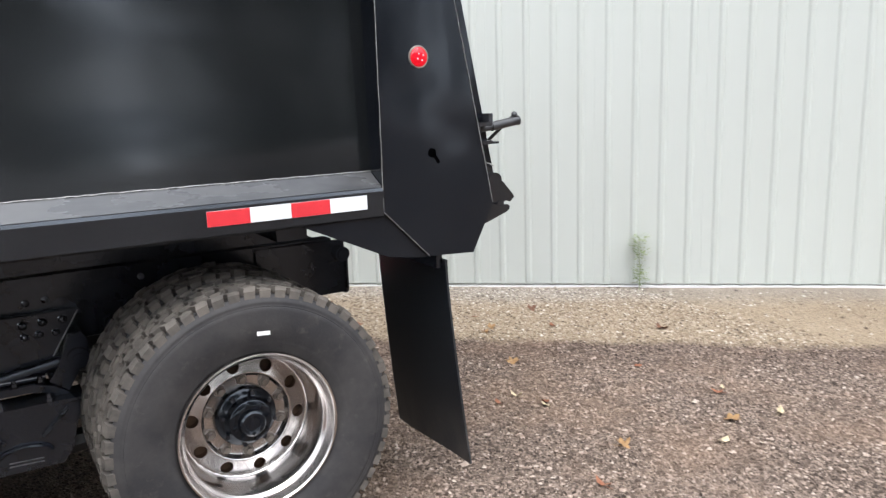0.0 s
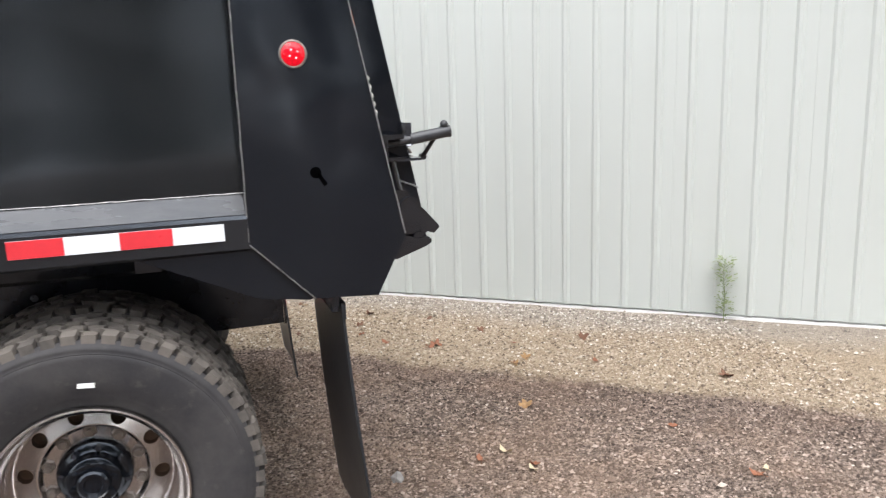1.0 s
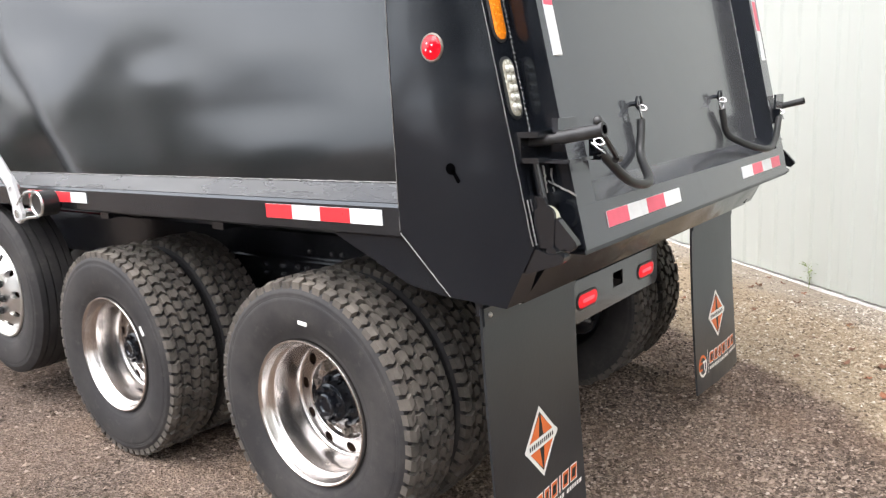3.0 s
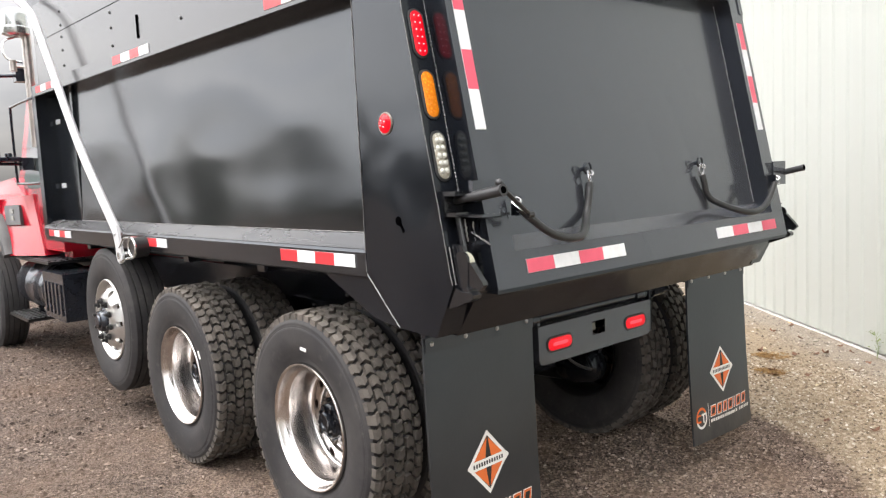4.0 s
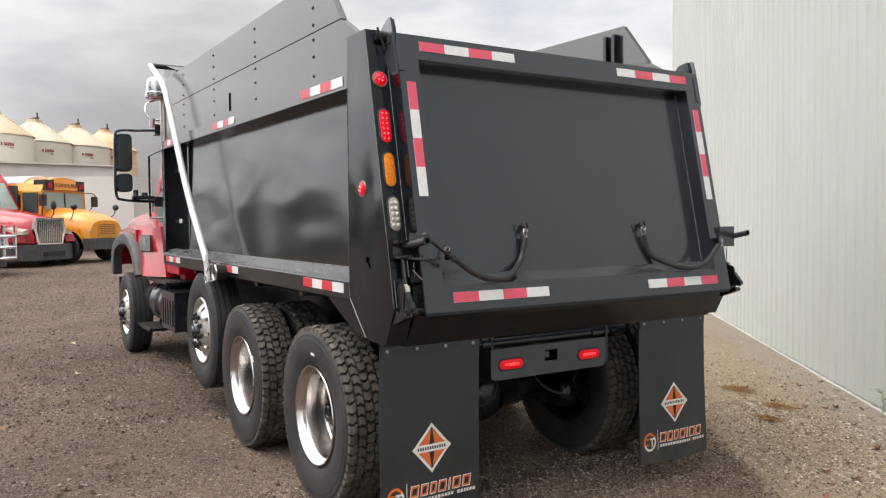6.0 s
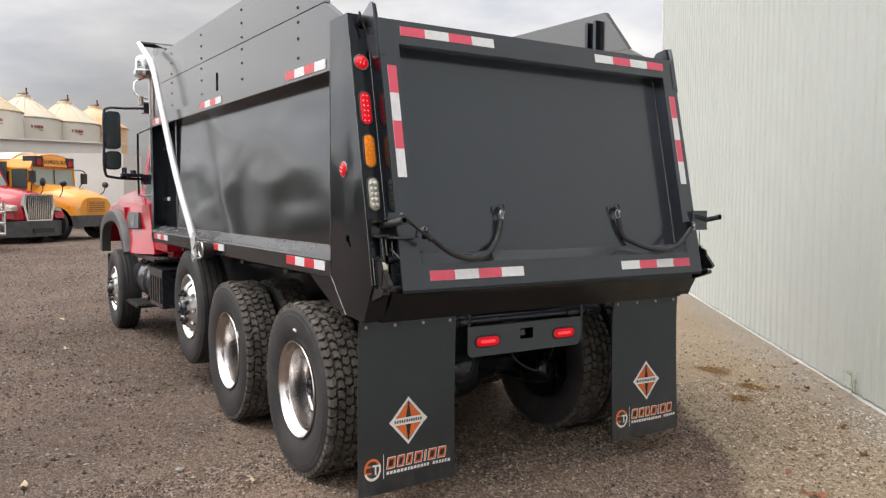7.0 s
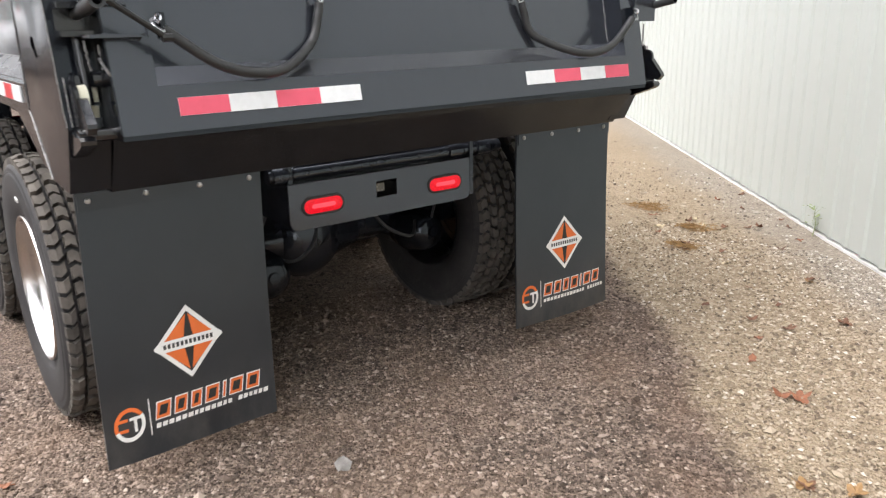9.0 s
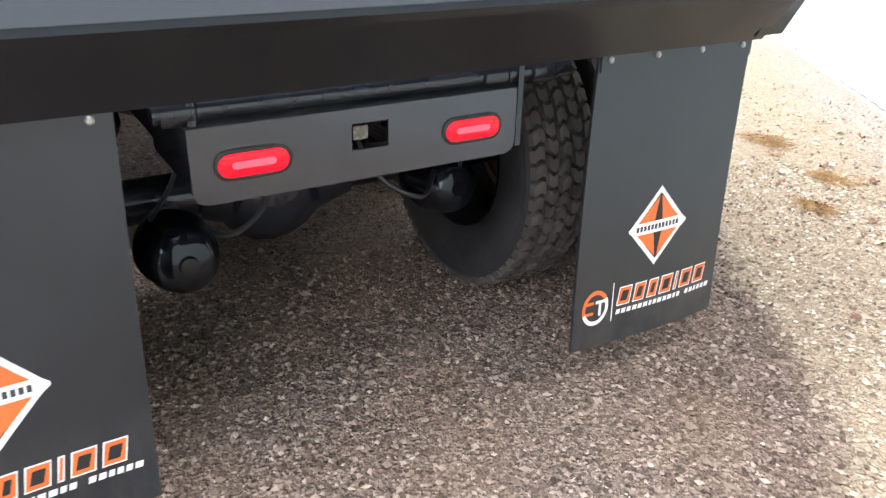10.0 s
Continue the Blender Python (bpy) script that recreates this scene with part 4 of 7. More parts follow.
        # lower latch: side plate, rounded cam plate, hook and jaw
        bm = prism(bmesh.new(), [(1.762, 1.285), (1.843, 1.278), (1.846, 1.395), (1.838, 1.412), (1.775, 1.420), (1.750, 1.415)], "y", *sorted((lside(s, 1.214), lside(s, 1.202))))
        part("latch_side_plate", bm, "latch", truck, bevel=0.002)
        bm = prism(bmesh.new(), [(1.806, 1.266), (1.872, 1.268)] + [(1.845 + 0.034 * math.cos(radians(a)), 1.362 + 0.030 * math.sin(radians(a))) for a in range(0, 181, 15)], "y", *sorted((lside(s, 1.226), lside(s, 1.216))))
        part("latch_cam", bm, "latch", truck, "rounded black latch plate", bevel=0.003)
        if s == 1:
            arc = [(0.040, a) for a in range(-60, 121, 15)] + [(0.030, a) for a in range(120, -61, -15)]
            bm = prism(bmesh.new(), [(1.840 + r * math.cos(radians(a)), 1.346 + 1.05 * r * math.sin(radians(a))) for r, a in arc], "y", *sorted((lside(s, 1.2145), lside(s, 1.192))))
            part("latch_guide", bm, "ivory", truck, "pale ivory curved latch guide")
        bm = prism(bmesh.new(), [(1.862, 1.350), (1.872, 1.358), (1.888, 1.352), (1.941, 1.292), (1.945, 1.281), (1.925, 1.262), (1.902, 1.270), (1.886, 1.260), (1.873, 1.286), (1.868, 1.320)], "y", *sorted((lside(s, 1.222), lside(s, 1.198))))
        part("latch_hook", bm, "latch", truck, bevel=0.003)
        bm = prism(bmesh.new(), [(1.745, 1.195), (1.788, 1.188), (1.893, 1.224), (1.909, 1.234), (1.911, 1.246), (1.900, 1.255), (1.862, 1.252), (1.800, 1.272), (1.750, 1.272)], "y", *sorted((lside(s, 1.238), lside(s, 1.198))))
        part("latch_jaw", bm, "latch", truck, bevel=0.003)
        bm = bmesh.new()
        rod(bm, (1.83, lside(s, 1.168), 1.40), (1.83, lside(s, 1.10), 1.40), 0.022, 14)
        part("latch_shaft", bm, "latch", truck, smooth=True)
        bm = bmesh.new()
        rod(bm, (1.868, lside(s, 1.232), 1.256), (1.868, lside(s, 1.08), 1.256), 0.018, 14)
        part("latch_shaft", bm, "latch", truck, smooth=True)
        bm = bmesh.new()
        rod(bm, (1.795, lside(s, 1.185), 1.52), (1.835, lside(s, 1.185), 1.33), 0.014, 10)
        part("latch_link", bm, "latch", truck, smooth=True)
        bm = bmesh.new()
        prism(bm, [(1.775, 1.50), (1.80, 1.50), (1.85, 1.25), (1.825, 1.25)], "y", *sorted((lside(s, 1.148), lside(s, 1.138))))
        part("latch_strap", bm, "latch", truck, bevel=0.002)
        shelf = part("latch_shelf", boxed(1.772, 1.905 if s == 1 else 1.82, *sorted((tside(s, 1.175 if s == 1 else 1.13), tside(s, 1.035))), 1.507, 1.516), "gate", truck, bevel=0.002)
        if s == 1:
            part("latch_plate", boxed(1.852, 1.872, *sorted((tside(s, 1.180), tside(s, 1.062))), 1.590, 1.634), "gate", shelf, bevel=0.003)
        # short weld runs and weld spots round the latch
        for p, q in (((1.815, 1.172, 1.50), (1.825, 1.161, 1.38)), ((1.82, 1.137, 1.488), (1.845, 1.126, 1.279)), ((1.83, 1.125, 1.436), (1.84, 1.086, 1.406))):
            bm = bmesh.new()
            sweep(bm, weld_pts((p[0], tside(s, p[1]), p[2]), (q[0], tside(s, q[1]), q[2]), 26, 0.0022), 0.0032, 5)
            part("weld_bead", bm, "weld", shelf)
        for off in (1.232, 1.215, 1.196):
            pts = [(px(1.276 + 0.0045 * k) + 0.004, tside(s, off), 1.276 + 0.0045 * k) for k in range(30)]
            bm = bmesh.new()
            sweep(bm, pts, [(0.0034, 0.0026, 0.0016)[k % 3] for k in range(30)], 6)
            part("weld_bead", bm, "latch" if off != 1.232 else "weld", shelf, smooth=True)
        bm = bmesh.new()
        rod(bm, (1.812, tside(s, 1.166), 1.338), (1.806, tside(s, 1.164), 1.378), 0.013, 12)
        rod(bm, (1.818, tside(s, 1.170), 1.296), (1.814, tside(s, 1.168), 1.328), 0.012, 12)
        part("latch_roller", bm, "ivory", truck, "pale ivory latch roller", smooth=True)
        bm = bmesh.new()
        sweep(bm, weld_pts((1.812, side(s, half + 0.005), 1.450), (1.900, side(s, half + 0.005), 1.412), 30, 0.002), 0.0030, 5)
        part("weld_bead", bm, "weld", gate)
        # rubber-covered chain
        hook = Vector((1.784, tside(s, 0.440), 1.640))
        end = Vector((gx(1.53, 0.03), tside(s, 0.985), 1.525))
        pts = [hook + Vector((0.014, s * -0.005, -0.045)), hook + Vector((0.018, s * -0.013, -0.08)), hook + Vector((0.034, -s * 0.055, -0.17)), Vector((gx(1.40, 0.02), tside(s, 0.66), 1.398)), Vector((gx(1.42, 0.03), tside(s, 0.83), 1.420)), end]
        bm = bmesh.new()
        sweep(bm, curve_pts(pts, 34), 0.0155, 10)
        chain = part("hose_covered_chain", bm, "hose", gate, "chain in a black rubber hose", smooth=True)
        for p, ang in ((hook + Vector((0.012, 0, -0.022)), 80), (end + Vector((0.0, s * -0.012, 0.012)), 40)):
            bm = bmesh.new()
            ring(bm, Matrix.Translation(p) @ pose(0, 0, 0, 0, ang, 20 * s) @ Matrix.Diagonal((1.6, 0.9, 1, 1)), 0.015, 0.0042, 16, 6)
            ring(bm, Matrix.Translation(p + Vector((0.004, 0, 0.018))) @ pose(0, 0, 0, 60, 20, 0) @ Matrix.Diagonal((1.3, 0.8, 1, 1)), 0.013, 0.004, 16, 6)
            part("chain_link", bm, "chain", chain, "bright chain links", smooth=True)
        bm = bmesh.new()
        sweep(bm, [hook + Vector((0.004, 0.023 * math.sin(radians(a)), 0.016 - 0.023 * math.cos(radians(a)))) for a in range(-150, 151, 20)], 0.005, 7)
        rod(bm, (hook.x - 0.045, hook.y, hook.z + 0.012), (hook.x + 0.002, hook.y, hook.z + 0.012), 0.009, 8)
        part("chain_hook", bm, "black", gate)
        bm = bmesh.new()
        box(bm, gx(1.55, 0.0), gx(1.55, 0.04), end.y - 0.006, end.y + 0.006, 1.50, 1.57)
        part("chain_tab", bm, "black", gate)


def emblem(parent, place):
    """The printed marks of a flap: a lozenge badge, a round badge and two lines, as plain shapes, laid on it by place(across, up, lift)."""
    def flat(name, polys, mat, lift):
        if not name.startswith("badge"):
            polys = [[(x, 0.235 + (y - 0.235) * 1.15 + 0.056) for x, y in p] for p in polys]
        bm = bmesh.new()
        for poly in polys:
            bm.faces.new([bm.verts.new((x, y, 0)) for x, y in poly])
        xs = [v.co.x for v in bm.verts]
        for k in range(math.ceil(min(xs) / 0.03), math.ceil(max(xs) / 0.03)):
            bmesh.ops.bisect_plane(bm, geom=bm.verts[:] + bm.edges[:] + bm.faces[:], dist=1e-5, plane_co=(k * 0.03, 0, 0), plane_no=(1, 0, 0))
        for v in bm.verts:
            v.co = place(v.co.x, v.co.y, lift)
        return part(name, bm, mat, parent)
    def circ(cx, cy, r, a0=0, a1=360, n=28):
        return [(cx + r * math.cos(radians(a0 + (a1 - a0) * i / n)), cy + r * math.sin(radians(a0 + (a1 - a0) * i / n))) for i in range(n + (a1 - a0 < 360))]
    cx, cy = 0.0, 0.505
    def loz(a, b):
        return [(cx, cy + b), (cx - a, cy), (cx, cy - b), (cx + a, cy)]
    flat("badge_border", [loz(0.118, 0.128)], "white", 0.0012)
    flat("badge_field", [loz(0.098, 0.107)], "ink", 0.0018)
    for u in (-1, 1):
        for v in (-1, 1):
            flat("badge_orange", [[(cx + u * 0.004, cy + v * 0.097), (cx + u * 0.016, cy + v * 0.02), (cx + u * 0.088, cy + v * 0.014), (cx + u * 0.05, cy + v * 0.052)]], "orange", 0.0024)
    flat("badge_band", [[(cx - 0.119, cy - 0.004), (cx - 0.1, cy - 0.019), (cx + 0.1, cy - 0.019), (cx + 0.119, cy - 0.004), (cx + 0.119, cy + 0.004), (cx + 0.1, cy + 0.019), (cx - 0.1, cy + 0.019), (cx - 0.119, cy + 0.004)]], "white", 0.0030)
    for k in range(12):
        x = cx - 0.088 + k * 0.0148
        flat("badge_band_bar", [[(x, cy - 0.008), (x + 0.0095, cy - 0.008), (x + 0.0095, cy + 0.008), (x, cy + 0.008)]], "fender", 0.0034)
    flat("round_badge_top", [circ(-0.222, 0.225, 0.05, 30, 200) + circ(-0.222, 0.225, 0.038, 200, 30)], "orange", 0.0016)
    flat("round_badge_low", [circ(-0.222, 0.225, 0.05, 200, 390) + circ(-0.222, 0.225, 0.038, 390, 200)], "white", 0.0016)
    for y in (0.236, 0.206):
        flat("round_badge_bar", [[(-0.258, y), (-0.228, y), (-0.228, y + 0.009), (-0.258, y + 0.009)]], "orange", 0.0016)
    flat("round_badge_stem", [[(-0.222, 0.236), (-0.186, 0.236), (-0.186, 0.245), (-0.222, 0.245)], [(-0.209, 0.20), (-0.199, 0.20), (-0.199, 0.236), (-0.209, 0.236)]], "white", 0.0016)
    flat("divider", [[(-0.158, 0.175), (-0.154, 0.175), (-0.154, 0.285), (-0.158, 0.285)]], "white", 0.0016)
    x = -0.140
    for w in (0.066, 0.060, 0.054, 0.066, 0.028, 0.066, 0.066):
        def slab(d, x=x, w=w):
            return [(x + d, 0.214 + d), (x + w - 0.014 - d, 0.214 + d), (x + w - 0.005 - d, 0.268 - d), (x + 0.009 + d, 0.268 - d)]
        flat("word_block_border", [slab(0.0)], "white", 0.0014)
        flat("word_block", [slab(0.0035)], "orange", 0.0019)
        if w > 0.04:
            flat("word_block_slot", [slab(0.0125)], "ink", 0.0024)
        x += w - 0.002
    rng = random.Random(5)
    bars, x = [], -0.140
    for k in range(20):
        w = rng.uniform(0.012, 0.018)
        if k != 13:
            bars.append([(x, 0.190), (x + w, 0.190), (x + w + 0.003, 0.204), (x + 0.003, 0.204)])
        x += w + 0.0055
    for bar in bars:
        flat("small_word_bar", [bar], "white", 0.0016)


def flap_x(s, u, v):
    """How the flap hangs: leaning back and slightly waved."""
    return 1.603 + 0.062 * v ** 1.4 + 0.010 * math.sin(u * 4.2 + s) * v


def build_flaps():
    for s in (1, -1):
        y0, y1 = sorted((side(s, 1.215), side(s, 0.61)))
        n, rows = 10, 14
        bm = bmesh.new()
        grid = []
        for j in range(rows + 1):
            v = j / rows
            row = []
            for i in range(n + 1):
                u = i / n
                z = 1.052 - 0.905 * v
                x = flap_x(s, u, v)
                y = y0 + (y1 - y0) * u - 0.04 * v
                row.append((x, y, z))
            grid.append(row)
        front = [[bm.verts.new(p) for p in r] for r in grid]
        back = [[bm.verts.new((p[0] - 0.010, p[1], p[2])) for p in r] for r in grid]
        for j in range(rows):
            for i in range(n):
                bm.faces.new((front[j][i], front[j + 1][i], front[j + 1][i + 1], front[j][i + 1]))
                bm.faces.new((back[j][i], back[j][i + 1], back[j + 1][i + 1], back[j + 1][i]))
        for j in range(rows):
            for i in (0, n):
                bm.faces.new((front[j][i], front[j + 1][i], back[j + 1][i], back[j][i]))
        for i in range(n):
            for j in (0, rows):
                bm.faces.new((front[j][i], front[j][i + 1], back[j][i + 1], back[j][i]))
        flap = part("mud_flap", bm, "flap", truck, "black rubber mud flap with printed badges", smooth=True)
        bm = boxed(1.604, 1.609, y0 + 0.004, y1 - 0.004, 0.995, 1.052)
        part("flap_strip", bm, "flap", flap)
        for i in range(4):
            bm = bmesh.new()
            y = y0 + 0.035 + (y1 - y0 - 0.08) * i / 3
            lathe(bm, [(0.0095, 0), (0.0095, 0.003), (0.006, 0.007), (0.0, 0.008)], pose(1.609, y, 1.027, 0, 90, 0), 10)
            part("flap_bolt", bm, "bolt", flap, smooth=True)

        def on_flap(across, up, lift, s=s, y0=y0, y1=y1):
            v = (1.052 - up) / 0.905
            u = 0.5 + across / (y1 - y0)
            return (flap_x(s, u, v) + lift, (y0 + y1) / 2 + across - 0.04 * v, up)

        emblem(flap, on_flap)
        bm = boxed(1.565, 1.592, y0 + 0.02, y1 - 0.02, 1.02, 1.075)
        part("flap_hanger", bm, "under", truck)


# ---- wheels ----


def tyre_mesh(lugs, only_lugs=False):
    """A truck tyre round z, 0.28 wide, its outer face at z = 0; with lugs for a drive tyre or ribs for a steer tyre."""
    zc = -0.14
    right = [(0.288, 0.100), (0.300, 0.116), (0.318, 0.121), (0.326, 0.127), (0.330, 0.127), (0.338, 0.131), (0.375, 0.138), (0.410, 0.141), (0.440, 0.139), (0.452, 0.139), (0.4545, 0.1371), (0.457, 0.1380), (0.4645, 0.1352), (0.467, 0.1360), (0.473, 0.1340), (0.478, 0.131), (0.482, 0.128), (0.494, 0.122)]
    if lugs:
        mid = [(0.494, 0.112), (0.496, 0.06), (0.496, 0.0)]
    else:
        mid = [(0.509, 0.112), (0.511, 0.082), (0.500, 0.080), (0.500, 0.074), (0.512, 0.072), (0.513, 0.034), (0.500, 0.032), (0.500, 0.026), (0.513, 0.024), (0.514, 0.0)]
    prof = right + mid
    prof = prof + [(r, -h) for r, h in prof[::-1][1:]]
    bm = bmesh.new()
    if not only_lugs:
        lathe(bm, [(r, zc + h) for r, h in prof], None, 72)
    if only_lugs:
        n = 58
        da = 2 * math.pi / n
        for j, z0 in enumerate((-0.106, -0.053, 0.0, 0.053, 0.106)):
            edge = abs(j - 2) == 2
            for i in range(n):
                a = (i + 0.5 * (j % 2)) * da
                ha = da * 0.355
                hz = 0.0205 if not edge else 0.0215
                sk = (0.07 if j % 2 else -0.07) * da
                zs = [(-1, -1), (1, -1), (1, 0), (1, 1), (-1, 1), (-1, 0)]
                jit = 1 + 0.01 * math.sin(i * 3.7 + j)
                lo, hi = [], []
                for ca, cz in zs:
                    push = 0.20 * da * (1 if j % 2 else -1) if cz == 0 else 0.0
                    aa = a + ca * ha + push + sk * cz
                    zz = zc + z0 + cz * hz
                    out = z0 * cz > 0 and edge
                    r1 = 0.516 * jit if not out else 0.509
                    r0 = 0.486 if not out else 0.476
                    lo.append(bm.verts.new((r0 * math.cos(aa), r0 * math.sin(aa), zz)))
                    hi.append(bm.verts.new((r1 * math.cos(aa), r1 * math.sin(aa), zz - (0.002 * cz))))
                bm.faces.new(hi)
                for k in range(6):
                    bm.faces.new((lo[k], lo[(k + 1) % 6], hi[(k + 1) % 6], hi[k]))
    for v in bm.verts:  # taller sidewall, rim radius kept
        r = math.hypot(v.co.x, v.co.y)
        k = 0.294 + (r - 0.288) * (0.535 - 0.294) / (0.516 - 0.288)
        v.co.x, v.co.y = v.co.x * k / r, v.co.y * k / r
    return bm


def holed_disc(bm, r0, r1, zf, n, rh, rc, m=24, depth=0.03):
    """A ring between two radii with n round holes at radius rc, which go through."""
    half = math.pi / n
    turns = [2 * math.pi * k / m for k in range(m)]
    turns += [math.atan2(sy * half * rc, rr - rc) % (2 * math.pi) for rr in (r0, r1) for sy in (1, -1)]
    turns = sorted(turns)
    m = len(turns)
    for s in range(n):
        am = 2 * math.pi * (s + 0.5) / n
        inner, outer, back = [], [], []
        for t in turns:
            dx, dy = math.cos(t), math.sin(t)
            L = min((r1 - rc) / dx if dx > 1e-9 else ((r0 - rc) / dx if dx < -1e-9 else 1e9), (half * rc) / abs(dy) if abs(dy) > 1e-9 else 1e9)
            r, a = rc + dx * L, am + dy * L / rc
            hr, ha = rc + dx * rh, am + dy * rh / rc
            outer.append(bm.verts.new((r * math.cos(a), r * math.sin(a), zf(r))))
            inner.append(bm.verts.new((hr * math.cos(ha), hr * math.sin(ha), zf(hr))))
            back.append(bm.verts.new((hr * math.cos(ha), hr * math.sin(ha), zf(hr) - depth)))
        for k in range(m):
            k2 = (k + 1) % m
            bm.faces.new((inner[k], inner[k2], outer[k2], outer[k]))
            bm.faces.new((back[k], back[k2], inner[k2], inner[k]))
    bmesh.ops.remove_doubles(bm, verts=bm.verts, dist=0.0008)
    return bm


def hub_nuts(wheel, z, length, spiky):
    bm = bmesh.new()
    bmesh.ops.create_cone(bm, cap_ends=True, segments=6, radius1=0.0235, radius2=0.021, depth=length * 0.45, matrix=Matrix.Translation((0, 0, length * 0.225)))
    bmesh.ops.create_cone(bm, cap_ends=True, segments=10, radius1=0.013, radius2=0.011, depth=length * 0.6, matrix=Matrix.Translation((0, 0, length * 0.7)))
    nut = part("lug_nut", bm, "dirtyblack" if spiky else "nut", wheel, local=True)
    for i in range(10):
        a = 2 * math.pi * (i + 0.25) / 10
        m = pose(0.1445 * math.cos(a), 0.1445 * math.sin(a), z)
        if i == 0:
            nut.matrix_basis = m
        else:
            again(nut, m)


def wheel_dish():
    """Outer wheel of a pair: a deep polished dish. Local z points out of the truck."""
    bm = bmesh.new()
    lathe(bm, [(0.292, -0.040), (0.300, -0.030), (0.301, -0.020), (0.297, -0.012), (0.291, -0.011), (0.287, -0.015), (0.284, -0.024), (0.277, -0.046), (0.270, -0.058), (0.263, -0.064), (0.259, -0.072), (0.257, -0.150), (0.255, -0.172), (0.250, -0.190), (0.244, -0.200), (0.238, -0.203)], None, 80)
    holed_disc(bm, 0.176, 0.2385, lambda r: -0.203 + 0.016 * (0.2385 - r) / 0.0625, 10, 0.0245, 0.2065)
    lathe(bm, [(0.1762, -0.187), (0.172, -0.1875), (0.168, -0.191), (0.166, -0.198), (0.164, -0.207), (0.160, -0.213), (0.155, -0.215), (0.112, -0.215), (0.108, -0.22), (0.09, -0.225)], None, 80)
    wheel = part("wheel", bm, "alu", truck, "deep polished aluminium wheel with a black tyre", smooth=True, local=True)
    bm = tyre_mesh(True)
    part("tyre", bm, "rubber", wheel, "lugged black drive tyre with dusty tread", smooth=True, local=True)
    tagged(part("tread", tyre_mesh(True, True), "tread", wheel, local=True), kind="stuff")
    bm = bmesh.new()
    lathe(bm, [(0.118, -0.22), (0.118, -0.196), (0.112, -0.188), (0.098, -0.184), (0.086, -0.176), (0.080, -0.150), (0.083, -0.146), (0.083, -0.134), (0.076, -0.129), (0.054, -0.127), (0.049, -0.106), (0.042, -0.101), (0.030, -0.104), (0.026, -0.110), (0.0, -0.110)], None, 32)
    for i in range(8):
        a = 2 * math.pi * i / 8
        rod(bm, (0.065 * math.cos(a), 0.065 * math.sin(a), -0.130), (0.065 * math.cos(a), 0.065 * math.sin(a), -0.114), 0.0085, 6)
    part("hub", bm, "black", wheel, "black hub end", smooth=True, local=True)
    for i in range(8):
        a = 2 * math.pi * (i + 0.5) / 8
        part("hub_bolt", rod(bmesh.new(), (0.101 * math.cos(a), 0.101 * math.sin(a), -0.190), (0.101 * math.cos(a), 0.101 * math.sin(a), -0.160), 0.0095, 6), "under", wheel, local=True)
    bm = bmesh.new()
    lathe(bm, [(0.165, -0.235), (0.235, -0.245), (0.255, -0.26), (0.255, -0.30), (0.20, -0.32)], None, 28)
    part("brake_drum", bm, "rust", wheel, smooth=True, local=True)
    hub_nuts(wheel, -0.2155, 0.024, False)
    # inner wheel of the pair
    bm = bmesh.new()
    lathe(bm, [(0.300, -0.345), (0.292, -0.335), (0.270, -0.36), (0.262, -0.44), (0.270, -0.55), (0.300, -0.585)], None, 32)
    part("inner_rim", bm, "dirtyblack", wheel, smooth=True, local=True)
    return wheel


def wheel_bulge():
    """A wheel whose disc bulges outward, with standing nut covers."""
    bm = bmesh.new()
    lathe(bm, [(0.292, -0.040), (0.300, -0.030), (0.301, -0.020), (0.295, -0.012), (0.287, -0.014), (0.283, -0.024), (0.278, -0.045), (0.264, -0.060), (0.250, -0.055)], None, 56)
    holed_disc(bm, 0.105, 0.250, lambda r: -0.055 + 0.075 * math.sin(1.57 * max(0.0, min(1.0, (0.250 - r) / 0.11))), 10, 0.0225, 0.212)
    lathe(bm, [(0.105, 0.020), (0.10, 0.0)], None, 40)
    wheel = part("wheel", bm, "alu_brushed", truck, "bulged polished aluminium wheel with a black tyre", smooth=True, local=True)
    part("tyre", tyre_mesh(False), "rubber", wheel, "ribbed black steer tyre", smooth=True, local=True)
    bm = bmesh.new()
    lathe(bm, [(0.102, -0.05), (0.098, 0.018), (0.080, 0.024), (0.074, 0.050), (0.070, 0.058), (0.05, 0.062), (0.046, 0.074), (0.0, 0.076)], None, 28)
    part("hub", bm, "under", wheel, "black hub end", smooth=True, local=True)
    bm = bmesh.new()
    lathe(bm, [(0.18, -0.10), (0.24, -0.14), (0.24, -0.26), (0.10, -0.28)], None, 24)
    part("brake_drum", bm, "rust", wheel, smooth=True, local=True)
    hub_nuts(wheel, 0.018, 0.036, True)
    return wheel


def put(ob, m):
    ob.matrix_parent_inverse = world_of(ob.parent).inverted()
    ob.matrix_basis = m
    return ob


R = 0.533
OUT = 1.262


